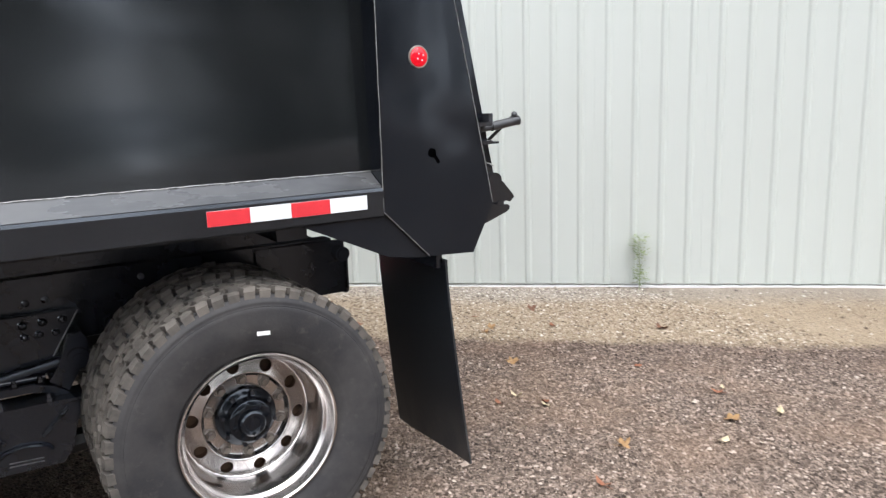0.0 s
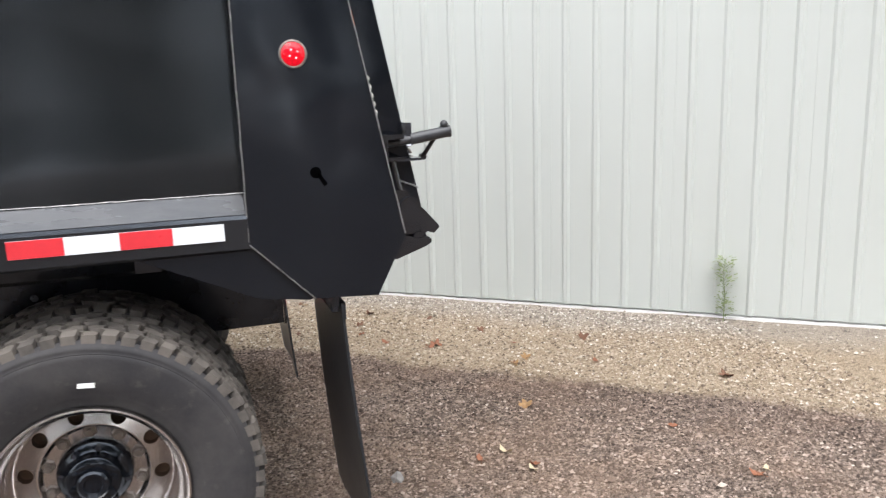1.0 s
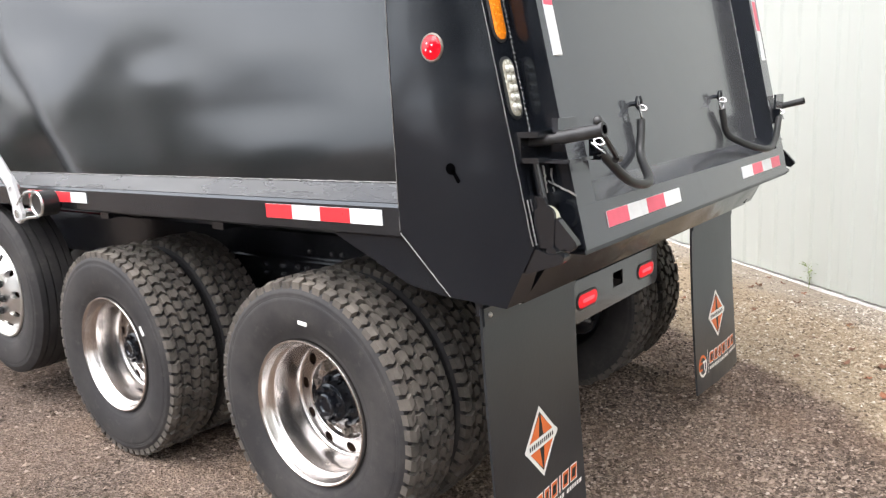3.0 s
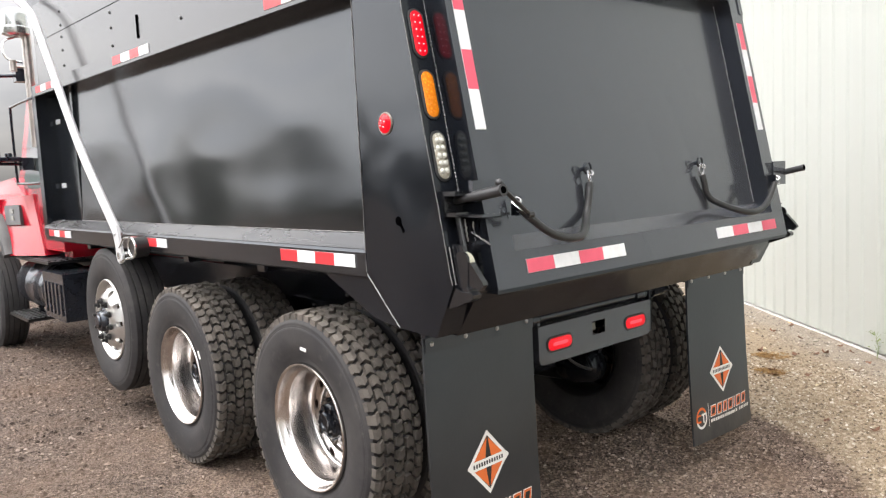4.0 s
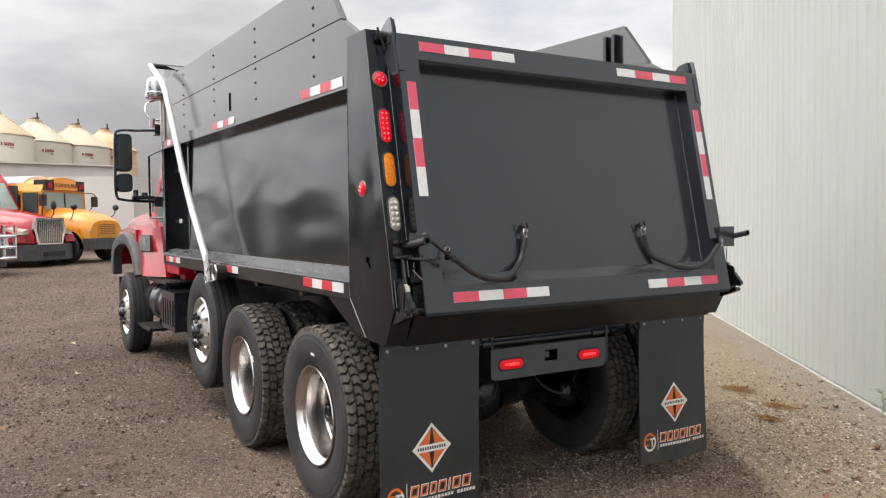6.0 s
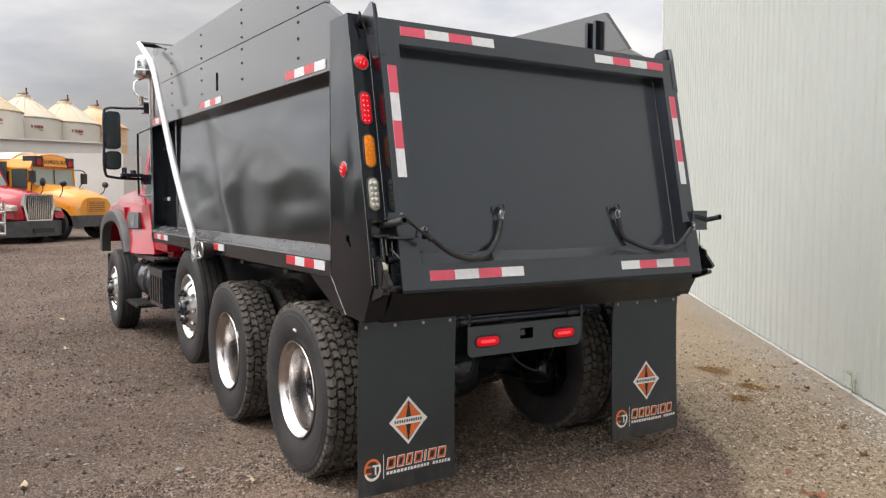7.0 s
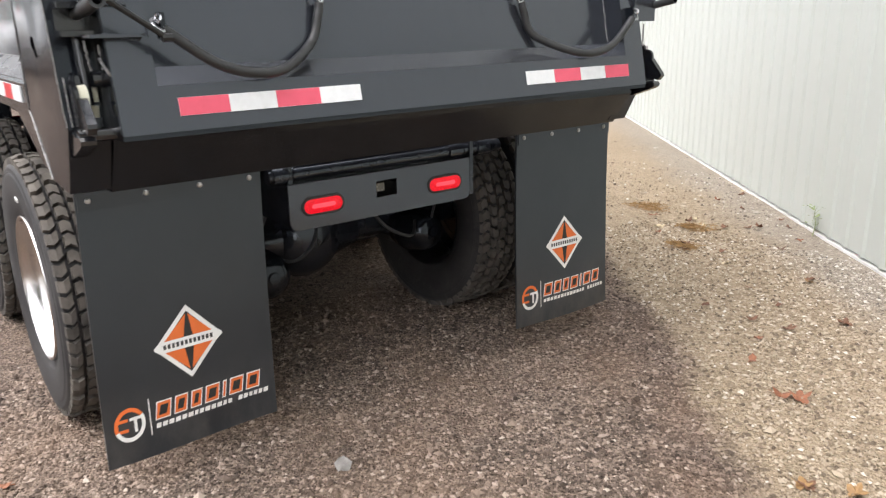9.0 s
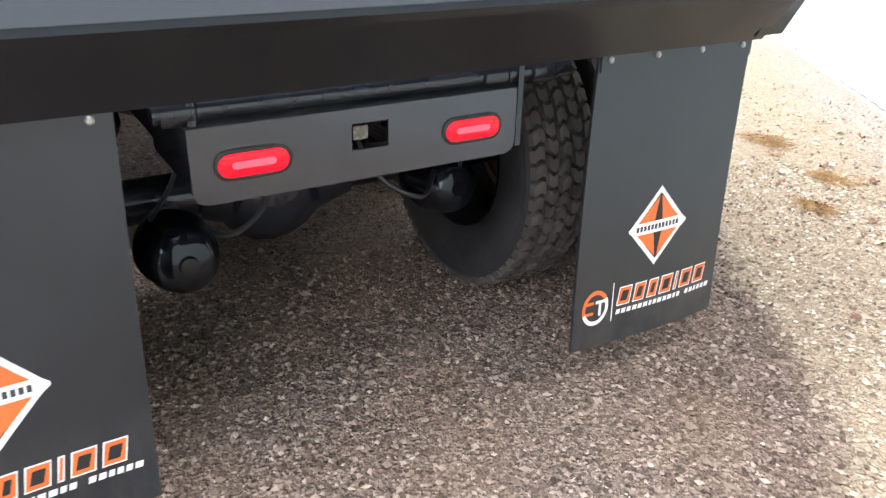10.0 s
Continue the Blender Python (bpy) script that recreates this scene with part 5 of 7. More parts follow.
def build_wheels():
    dish = put(wheel_dish(), pose(0.77, side(1, OUT), R, 90, 0, 0) @ pose(0, 0, 0, 0, 0, 10))
    first_inner = part("inner_tyre", tyre_mesh(True), "rubber", truck, "inner lugged tyre of the pair", smooth=True, local=True)
    tagged(part("tread", tyre_mesh(True, True), "tread", first_inner, local=True), kind="stuff")
    put(first_inner, pose(0.77, side(1, OUT - 0.325), R, 90, 0, 0) @ pose(0, 0, 0, 0, 0, 3))
    for x, s, spin in ((-0.68, 1, 40), (0.77, -1, 25), (-0.68, -1, 77)):
        again(dish, pose(x, side(s, OUT), R, 90 * s, 0, 0) @ pose(0, 0, 0, 0, 0, spin))
        again(first_inner, pose(x, side(s, OUT - 0.325), R, 90 * s, 0, 0) @ pose(0, 0, 0, 0, 0, spin * 1.7))
    bulge = put(wheel_bulge(), pose(-2.03, side(1, 1.225), 0.715, 90, 0, 0) @ pose(0, 0, 0, 0, 0, 15))
    again(bulge, pose(-2.03, side(-1, 1.225), 0.715, -90, 0, 0))
    again(bulge, pose(-5.85, side(1, 1.270), R - 0.015, 90, 0, 0) @ pose(0, 0, 0, 0, 0, 33))
    again(bulge, pose(-5.85, side(-1, 1.270), R - 0.015, -90, 0, 0))
    # small white labels on two sidewalls
    for x, a in ((0.77, 85), (-0.68, 28)):
        bm = bmesh.new()
        r = 0.375
        c = Vector((x + r * math.cos(radians(a)), side(1, OUT + 0.0012), R + r * math.sin(radians(a))))
        t = Vector((-math.sin(radians(a)), 0, math.cos(radians(a))))
        n = Vector((math.cos(radians(a)), 0, math.sin(radians(a))))
        q = [c + t * i * 0.024 + n * j * 0.007 for i, j in ((-1, -1), (1, -1), (1, 1), (-1, 1))]
        hull8(bm, [p + Vector((0, 0.004, 0)) for p in q], q)
        part("tyre_label", bm, "white", truck, "small white paper label on the tyre")


# ---- chassis and rear bar ----


def build_chassis():
    for s in (1, -1):
        bm = bmesh.new()
        prism(bm, [(side(s, a), z) for a, z in ((0.43, 0.78), (0.35, 0.78), (0.35, 0.795), (0.415, 0.795), (0.415, 1.04), (0.35, 1.04), (0.35, 1.055), (0.43, 1.055))], "x", -7.2, 1.43)
        rail = part("frame_rail", bm, "under", truck, "black steel frame rail")
        bm = boxed(-3.3, 1.30, *sorted((side(s, 0.46), side(s, 0.34))), 1.075, 1.262)
        part("body_sill", bm, "under", truck)
        # hanger plate between the rear axles, with domed bolts and painted edge glints
        bm = bmesh.new()
        prism(bm, [(-0.64, 0.915), (0.290, 0.915), (0.145, 0.680), (-0.42, 0.680), (-0.56, 0.80)], "y", *sorted((side(s, 0.445), side(s, 0.485))))
        plate = part("suspension_plate", bm, "under", truck, "glossy black suspension hanger plate", bevel=0.004)
        for p, q in (((0.288, 0.912), (0.148, 0.686)), ((-0.40, 0.6765), (0.138, 0.674))):
            off = 0.4865 if p[1] > 0.8 else 0.5315
            bm = bmesh.new()
            sweep(bm, weld_pts((p[0], side(s, off), p[1]), (q[0], side(s, off), q[1]), 24, 0.0008), 0.0026, 5)
            part("glint_edge", bm, "worn", plate, "painted edge highlight")
        for bx, bz, r in ((0.086, 0.880, 0.0155), (0.157, 0.884, 0.0155), (0.228, 0.883, 0.0155), (0.088, 0.832, 0.014), (0.139, 0.835, 0.014), (0.199, 0.834, 0.014), (-0.026, 0.882, 0.0155), (-0.026, 0.837, 0.014), (-0.067, 0.836, 0.014), (-0.10, 0.882, 0.0155), (-0.22, 0.88, 0.0155), (-0.22, 0.835, 0.014), (-0.36, 0.88, 0.0155), (-0.36, 0.835, 0.014)):
            bm = lathe(bmesh.new(), [(r * 1.25, 0.0), (r * 1.25, 0.004), (r, 0.006), (r * 0.9, 0.013), (r * 0.55, 0.018), (0.0, 0.0195)], pose(bx, side(s, 0.4852), bz, 90 * s), 12)
            part("plate_bolt", bm, "bolt_black", plate, "domed glossy bolt head", smooth=True)
        for bx, bz in ((-0.056, 0.961), (0.109, 0.956), (0.179, 0.960), (0.55, 1.0), (0.72, 1.0)):
            bm = lathe(bmesh.new(), [(0.016, 0.0), (0.015, 0.008), (0.008, 0.012), (0.0, 0.013)], pose(bx, side(s, 0.4302), bz, 90 * s), 10)
            part("rail_bolt", bm, "bolt_black", rail, smooth=True)
        bm = boxed(-0.40, 0.140, *sorted((side(s, 0.475), side(s, 0.530))), 0.664, 0.6795)
        part("hanger_flange", bm, "under", plate, bevel=0.003)
        bm = prism(bmesh.new(), [(-0.42, 0.662), (0.10, 0.658), (0.165, 0.640), (0.215, 0.602), (0.195, 0.585), (0.135, 0.618), (0.08, 0.630), (-0.42, 0.635)], "y", *sorted((side(s, 0.475), side(s, 0.575))))
        part("lower_flange", bm, "under", plate, bevel=0.004)
        for bx in (-0.065, 0.028, 0.118):
            bm = lathe(bmesh.new(), [(0.015, 0.0), (0.015, 0.012), (0.009, 0.014), (0.009, 0.022), (0.0, 0.022)], pose(bx, side(s, 0.553), 0.6625), 6)
            part("flange_nut", bm, "bolt_black", plate)
        # cast bracket beside the plate, with the torque rod
        bm = prism(bmesh.new(), [(0.150, 0.655), (0.190, 0.715), (0.237, 0.823), (0.282, 0.838), (0.305, 0.800), (0.300, 0.728), (0.272, 0.700), (0.250, 0.660), (0.215, 0.605)], "y", *sorted((side(s, 0.44), side(s, 0.555))))
        part("rod_bracket", bm, "under", truck, bevel=0.014, seg=2, smooth=True)
        bm = bmesh.new()
        rod(bm, (0.262, side(s, 0.50), 0.735), (0.262, side(s, 0.585), 0.735), 0.042, 16)
        rod(bm, (0.262, side(s, 0.585), 0.735), (0.262, side(s, 0.595), 0.735), 0.024, 12)
        rod(bm, (-0.55, side(s, 0.50), 0.60), (0.24, side(s, 0.50), 0.72), 0.028, 12)
        part("torque_rod", bm, "under", truck, smooth=True)
        # spring pack under a cast saddle with two slanting rows of studs
        for k in range(5):
            bm = boxed(-0.62 + 0.06 * k, 0.72 - 0.06 * k, *sorted((side(s, 0.52), side(s, 0.62))), 0.50 + k * 0.018, 0.515 + k * 0.018)
            part("spring_leaf", bm, "dirtyblack", truck)
        bm = prism(bmesh.new(), [(-0.20, 0.60), (0.26, 0.60), (0.225, 0.50), (0.20, 0.40), (0.16, 0.345), (-0.10, 0.345), (-0.14, 0.40), (-0.165, 0.50)], "y", *sorted((side(s, 0.49), side(s, 0.640))))
        saddle = part("spring_saddle", bm, "under", truck, "cast black spring saddle", bevel=0.014, seg=2)
        bm = bmesh.new()
        sweep(bm, curve_pts([(-0.055, side(s, 0.642), 0.420), (-0.03, side(s, 0.645), 0.438), (0.034, side(s, 0.647), 0.447), (0.10, side(s, 0.645), 0.434), (0.125, side(s, 0.642), 0.412)], 16), 0.011, 8)
        part("saddle_rib", bm, "under", saddle, smooth=True)
        # two pale rods draw the highlight dashes on the saddle
        for z in (0.374, 0.388):
            part("glint_edge", rod(bmesh.new(), (-0.026, side(s, 0.6415), z + 0.003), (0.091, side(s, 0.6415), z - 0.003), 0.0028, 6), "worn", saddle)
        for bx in (-0.066, -0.028, 0.137):
            bm = lathe(bmesh.new(), [(0.017, 0.0), (0.017, 0.018), (0.011, 0.021), (0.011, 0.034), (0.0, 0.035)], pose(bx, side(s, 0.62), 0.5955), 6)
            part("saddle_nut", bm, "bolt_black", saddle)
        for (xa, za), (xb, zb), n in (((0.191, 0.563), (0.104, 0.479), 8), ((-0.100, 0.545), (-0.035, 0.478), 6)):
            for k in range(n):
                u = k / (n - 1)
                c = (xa + (xb - xa) * u, side(s, 0.648), za + (zb - za) * u)
                bm = rod(bmesh.new(), (c[0] - 0.007, c[1], c[2] - 0.006), (c[0] + 0.007, c[1], c[2] + 0.006), 0.0085, 8)
                part("stud_thread", bm, "bolt_black", saddle)
        bm = bmesh.new()
        sweep(bm, curve_pts([(-0.66, side(s, 0.55), 0.42), (-0.3, side(s, 0.55), 0.40), (0.04, side(s, 0.55), 0.38), (0.4, side(s, 0.55), 0.40), (0.77, side(s, 0.55), 0.42)], 20), [0.05] * 21, 8)
        part("equaliser_beam", bm, "dirtyblack", truck, smooth=True)
        # inside fenders over the pusher axle
        bm = boxed(-1.35, -0.1, *sorted((side(s, 0.60), side(s, 0.52))), 1.10, 1.20)
        part("body_rib", bm, "under", truck)
    for x in (-3.0, -2.0, -1.0, 0.0, 1.0):
        bm = boxed(x - 0.04, x + 0.04, CY - 1.02, CY + 1.02, 1.18, 1.30)
        part("body_crossmember", bm, "under", truck)
        bm = boxed(x - 0.05, x + 0.05, CY - 0.35, CY + 0.35, 0.82, 1.02)
        part("frame_crossmember", bm, "under", truck)
    for x in (0.77, -0.68):
        bm = bmesh.new()
        rod(bm, (x, CY - 0.88, R), (x, CY + 0.88, R), 0.072, 16)
        lathe(bm, [(0.0, -0.20), (0.08, -0.19), (0.16, -0.13), (0.20, -0.04), (0.20, 0.04), (0.15, 0.12), (0.08, 0.16), (0.0, 0.165)], pose(x, CY - 0.06, R, 0, 90, 0), 20)
        rod(bm, (x, CY - 0.30, R), (x, CY - 0.06, R), 0.09, 16, 0.17)
        rod(bm, (x, CY - 0.06, R), (x, CY + 0.22, R), 0.17, 16, 0.09)
        part("drive_axle", bm, "under", truck, "black drive axle with a round differential", smooth=True)
        for s in (1, -1):
            bm = bmesh.new()
            m = pose(x + (0.30 if s == 1 else 0.15), side(s, 0.445 if s == 1 else 0.485), R - 0.03, 0, 84, 0) @ Matrix.Scale(1.06, 4)
            lathe(bm, [(0.0, -0.06), (0.085, -0.055), (0.095, -0.02), (0.098, 0.02), (0.105, 0.028), (0.105, 0.04), (0.098, 0.05), (0.096, 0.12), (0.085, 0.16), (0.06, 0.185), (0.025, 0.192), (0.022, 0.205), (0.0, 0.206)], m, 22)
            part("brake_chamber", bm, "black", truck, "gloss black brake chamber", smooth=True)
            bm = bmesh.new()
            sweep(bm, curve_pts([(x + 0.30, side(s, 0.42), R + 0.05), (x + 0.42, side(s, 0.30), R + 0.02), (x + 0.36, side(s, 0.16), R + 0.12), (x + 0.22, side(s, 0.10), R + 0.40)], 22), 0.0085, 6)
            part("air_hose", bm, "hose", truck, smooth=True)
            bm = bmesh.new()
            sweep(bm, curve_pts([(x + 0.33, side(s, 0.50), R + 0.06), (x + 0.44, side(s, 0.44), R + 0.22), (x + 0.40, side(s, 0.36), R + 0.42)], 16), 0.0065, 6)
            part("air_hose", bm, "hose", truck, smooth=True)
    for x, z in ((-2.03, 0.715), (-5.85, R)):
        bm = bmesh.new()
        rod(bm, (x, CY - 1.0, z), (x, CY + 1.0, z), 0.06, 12)
        part("axle_beam", bm, "under", truck, smooth=True)
    bm = bmesh.new()
    rod(bm, (0.55, CY, 0.53), (-3.2, CY, 0.85), 0.05, 12)
    part("drive_shaft", bm, "dirtyblack", truck, smooth=True)
    # rear cross tube and light bar
    bm = bmesh.new()
    rod(bm, (1.455, CY - 0.52, 0.984), (1.455, CY + 0.62, 0.984), 0.0275, 16)
    for y in (-0.47, 0.36, 0.52):
        rod(bm, (1.455, CY + y - 0.035, 0.984), (1.455, CY + y + 0.035, 0.984), 0.037, 16)
        rod(bm, (1.455, CY + y + 0.043, 0.984), (1.455, CY + y + 0.05, 0.984), 0.034, 16)
    part("cross_tube", bm, "under", truck, "black rear cross tube", smooth=True)
    y0, y1, z0, z1, c = 3.54, 4.42, 0.772, 0.952, 0.03
    bm = bmesh.new()
    # the plate with its slot, in four pieces round the opening
    prism(bm, [(y0 + c, z0), (3.930, z0), (3.930, z1), (y0, z1), (y0, z0 + c), (y0 + c * 0.3, z0 + c * 0.3)], "x", 1.490, 1.500)
    prism(bm, [(4.030, z0), (y1 - c, z0), (y1 - c * 0.3, z0 + c * 0.3), (y1, z0 + c), (y1, z1), (4.030, z1)], "x", 1.490, 1.500)
    prism(bm, [(3.930, z0), (4.030, z0), (4.030, 0.848), (3.930, 0.848)], "x", 1.490, 1.500)
    prism(bm, [(3.930, 0.915), (4.030, 0.915), (4.030, z1), (3.930, z1)], "x", 1.490, 1.500)
    box(bm, 1.40, 1.49, y0, y1, z1 - 0.010, z1 - 0.001)
    bar = part("light_bar", bm, "gate", truck, "dark rear light bar with a slot")
    bm = boxed(1.455, 1.475, 3.945, 3.985, 0.866, 0.900)
    part("slot_lamp", bm, "slotlamp", bar, "small clear lamp in the slot", bevel=0.005)
    for y in (3.683, 4.279):
        m = pose(1.5005, y, 0.859, 0, 90, 0)
        lamp_oval(bar, m, "lens_red", 0.056, 0.168, True)
    # bumper brackets
    for s in (1, -1):
        bm = boxed(1.05, 1.488, *sorted((side(s, 0.450), side(s, 0.4325))), 0.785, 1.045)
        part("bar_bracket", bm, "under", truck)


# ---- cab and front ----


def build_cab():
    cab = part("cab", boxed(-5.35, -3.72, CY - 1.02, CY + 1.02, 1.12, 1.55), "red", truck, "red truck cab", bevel=0.05, seg=3)
    bm = bmesh.new()
    hull8(bm, [(-5.35, CY - 1.02, 1.55), (-3.72, CY - 1.02, 1.55), (-3.72, CY + 1.02, 1.55), (-5.35, CY + 1.02, 1.55)], [(-4.95, CY - 0.90, 2.72), (-3.74, CY - 0.90, 2.72), (-3.74, CY + 0.90, 2.72), (-4.95, CY + 0.90, 2.72)])
    part("cab_upper", bm, "red", cab, bevel=0.06, seg=3)
    for s in (1, -1):
        bm = bmesh.new()
        q = [(-5.02, side(s, 1.008), 1.72), (-4.10, side(s, 1.008), 1.72), (-4.10, side(s, 0.925), 2.52), (-4.80, side(s, 0.925), 2.52)]
        hull8(bm, q, [(x, y - s * 0.006, z) for x, y, z in q])
        part("side_window", bm, "busglass", cab)
        # hood side with fender
        bm = bmesh.new()
        prism(bm, [(-4.72, 1.06), (-4.72, 1.60), (-5.25, 1.84), (-5.85, 1.81), (-6.58, 1.74), (-6.95, 1.60), (-7.09, 1.36), (-7.02, 1.12), (-6.74, 1.12), (-6.62, 1.36), (-6.25, 1.47), (-5.68, 1.52), (-5.25, 1.44), (-5.0, 1.27), (-4.85, 1.06)], "y", *sorted((side(s, 1.055), side(s, 0.50))))
        part("fender", bm, "red", cab, "red front fender", bevel=0.045, seg=3)
        bm = hull8(bmesh.new(), [(-4.80, side(s, 1.25), 1.06), (-4.35, side(s, 1.035), 1.06), (-4.35, side(s, 0.9), 1.06), (-5.2, side(s, 0.9), 1.06)], [(-5.42, side(s, 1.20), 1.60), (-4.60, side(s, 1.035), 1.66), (-4.60, side(s, 0.9), 1.66), (-5.6, side(s, 0.9), 1.62)])
        bmesh.ops.subdivide_edges(bm, edges=bm.edges[:], cuts=3, use_grid_fill=True)
        part("fender_cheek", bm, "red", cab, smooth=True)
        bm = prism(bmesh.new(), [(-5.20, 1.42), (-5.68, 1.52), (-6.25, 1.47), (-6.62, 1.36), (-6.74, 1.12), (-6.92, 1.12), (-6.86, 1.45), (-6.42, 1.60), (-5.72, 1.67), (-5.25, 1.62)], "y", *sorted((side(s, 1.21), side(s, 1.0))))
        part("fender_brow", bm, "red", cab, bevel=0.04, seg=3)
        # grey flare round the front wheel
        arch = curve_pts([(-6.78, 0, 1.02), (-6.70, 0, 1.36), (-6.32, 0, 1.52), (-5.70, 0, 1.585), (-5.24, 0, 1.49), (-4.97, 0, 1.30), (-4.77, 0, 1.08)], 26)
        bm, rows = bmesh.new(), []
        for p in arch:
            d = Vector((p.x + 5.78, 0, p.z - 0.75)).normalized()
            q = p - d * 0.15
            rows.append([bm.verts.new((v.x, side(s, o), v.z)) for v, o in ((p - d * 0.01, 1.17), (p, 1.25), (p - d * 0.015, 1.29), (p - d * 0.05, 1.30), (q, 1.285), (q + d * 0.01, 1.17))])
        for a4, b4 in zip(rows, rows[1:]):
            for k in range(6):
                bm.faces.new((a4[k], a4[(k + 1) % 6], b4[(k + 1) % 6], b4[k]))
        bm.faces.new(rows[0])
        bm.faces.new(rows[-1][::-1])
        part("wheel_flare", bm, "fender", cab, "dull grey plastic wheel flare", smooth=True)
        bm = boxed(-6.60, -4.95, *sorted((side(s, 0.62), side(s, 0.60))), 0.75, 1.45)
        part("wheel_well", bm, "dirtyblack", cab)
        bm = boxed(-6.62, -6.56, *sorted((side(s, 1.22), side(s, 0.9))), 0.45, 0.95)
        part("splash_guard", bm, "hose", cab)
        n = Vector((0.169, -0.944 * s, 0.282))
        q = [Vector((x, side(s, o), z)) for x, o, z in ((-5.167, 1.168, 1.554), (-4.829, 1.107, 1.556), (-4.683, 1.138, 1.363), (-5.013, 1.200, 1.356))]
        vent = part("marker_housing", hull8(bmesh.new(), [p - n * 0.02 for p in q], [p + n * 0.012 for p in q]), "hose", cab, "black marker lamp housing", bevel=0.006)
        c = (q[0] + q[1] + q[2] + q[3]) / 4
        for k in (-0.035, 0.035):
            r = [c + (p - c) * 0.22 + (q[0] - q[3]) * k * 5 for p in q]
            part("marker_lens", hull8(bmesh.new(), [p + n * 0.0125 for p in r], [p + n * 0.018 for p in r]), "slotlamp", vent, bevel=0.002)
        # mirrors on their bracket
        y = side(s, 1.425)
        for name, zc, h, lab in (("mirror", 2.535, 0.44, "black mirror on a tubular bracket"), ("lower_mirror", 2.18, 0.215, "black convex mirror")):
            bm = prism(bmesh.new(), [(y + u, zc + v) for u, v in rounded_rect(0.172, h, 0.05)], "x", -4.73, -4.60)
            mir = part(name, bm, "under", cab, lab, bevel=0.012, seg=2, smooth=True)
            bm = prism(bmesh.new(), [(y + u, zc + v) for u, v in rounded_rect(0.142, h - 0.03, 0.04)], "x", -4.5995, -4.595)
            part("mirror_glass", bm, "busglass", mir)
        bm = bmesh.new()
        box(bm, -4.70, -4.60, *sorted((side(s, 1.34), side(s, 1.10))), 1.985, 2.03)
        rod(bm, (-4.65, side(s, 1.30), 2.0), (-4.65, side(s, 1.30), 2.10), 0.03, 10)
        rod(bm, (-4.65, side(s, 1.20), 2.0), (-4.65, side(s, 1.20), 2.07), 0.035, 10)
        box(bm, -4.72, -4.58, *sorted((side(s, 1.10), side(s, 1.0))), 1.90, 2.02)
        part("mirror_mount", bm, "under", cab, bevel=0.006)
        bm = bmesh.new()
        box(bm, -4.72, -4.58, *sorted((side(s, 1.08), side(s, 0.96))), 2.76, 2.90)
        part("mirror_mount", bm, "under", cab, bevel=0.015)
        bm = bmesh.new()
        sweep(bm, curve_pts([(-4.66, side(s, 0.95), 2.83), (-4.66, side(s, 1.25), 2.81), (-4.67, y - s * 0.04, 2.80), (-4.68, y - s * 0.085, 2.72), (-4.68, y - s * 0.09, 2.4), (-4.68, y - s * 0.085, 2.05), (-4.67, y, 1.98), (-4.66, side(s, 1.05), 1.96)], 40), 0.017, 8)
        part("mirror_bracket", bm, "under", cab, smooth=True)
        # grab loop behind the door
        bm = bmesh.new()
        y = side(s, 1.12)
        sweep(bm, curve_pts([(-3.72, y + 0.1 * s, 2.50), (-3.80, y, 2.52), (-4.68, y, 2.52), (-4.76, y, 2.46), (-4.76, y, 1.84), (-4.68, y, 1.77), (-3.80, y, 1.76), (-3.72, y + 0.1 * s, 1.78)], 40), 0.013, 8)
        part("grab_handle", bm, "under", cab, "black grab loop", smooth=True)
        # tank, steps and battery box
        bm = bmesh.new()
        lathe(bm, [(0.0, -0.52), (0.22, -0.52), (0.245, -0.50), (0.245, -0.16), (0.25, -0.15), (0.25, -0.11), (0.245, -0.10), (0.245, 0.34), (0.25, 0.35), (0.25, 0.39), (0.245, 0.40), (0.245, 0.50), (0.22, 0.52), (0.0, 0.52)], pose(-4.55, side(s, 0.92), 0.75, 0, 90, 0), 30)
        part("fuel_tank", bm, "under", truck, "black round fuel tank", smooth=True)
        bm = boxed(-5.05, -3.85, *sorted((side(s, 1.14), side(s, 0.76))), 1.005, 1.03)
        st = part("deck_plate", bm, "dirtyblack", truck)
        # bars in paler steel than the deck, painting the light they catch
        for i in range(7):
            bm = boxed(-5.0, -3.9, *sorted((side(s, 1.125 - i * 0.05), side(s, 1.105 - i * 0.05))), 1.0305, 1.042)
            part("tread_bar", bm, "greysteel", st)
        bm = boxed(-5.3, -4.55, *sorted((side(s, 1.20), side(s, 0.90))), 0.40, 0.43)
        st = part("cab_step", bm, "dirtyblack", truck, "black slotted cab step")
        for i in range(6):
            bm = boxed(-5.27, -4.58, *sorted((side(s, 1.18 - i * 0.045), side(s, 1.16 - i * 0.045))), 0.4305, 0.442)
            part("tread_bar", bm, "greysteel", st)
        bm = boxed(-4.95, -4.91, *sorted((side(s, 1.0), side(s, 0.96))), 0.43, 0.75)
        part("step_bracket", bm, "under", st)
        bm = boxed(-4.0, -3.35, *sorted((side(s, 1.16), side(s, 0.62))), 0.53, 0.95)
        bb = part("battery_box", bm, "under", truck, "black ribbed battery box", bevel=0.012, seg=2)
        for i in range(5):
            bm = boxed(-3.95 + i * 0.12, -3.90 + i * 0.12, *sorted((side(s, 1.172), side(s, 1.16))), 0.58, 0.86)
            part("box_rib", bm, "under", bb)
    bm = bmesh.new()
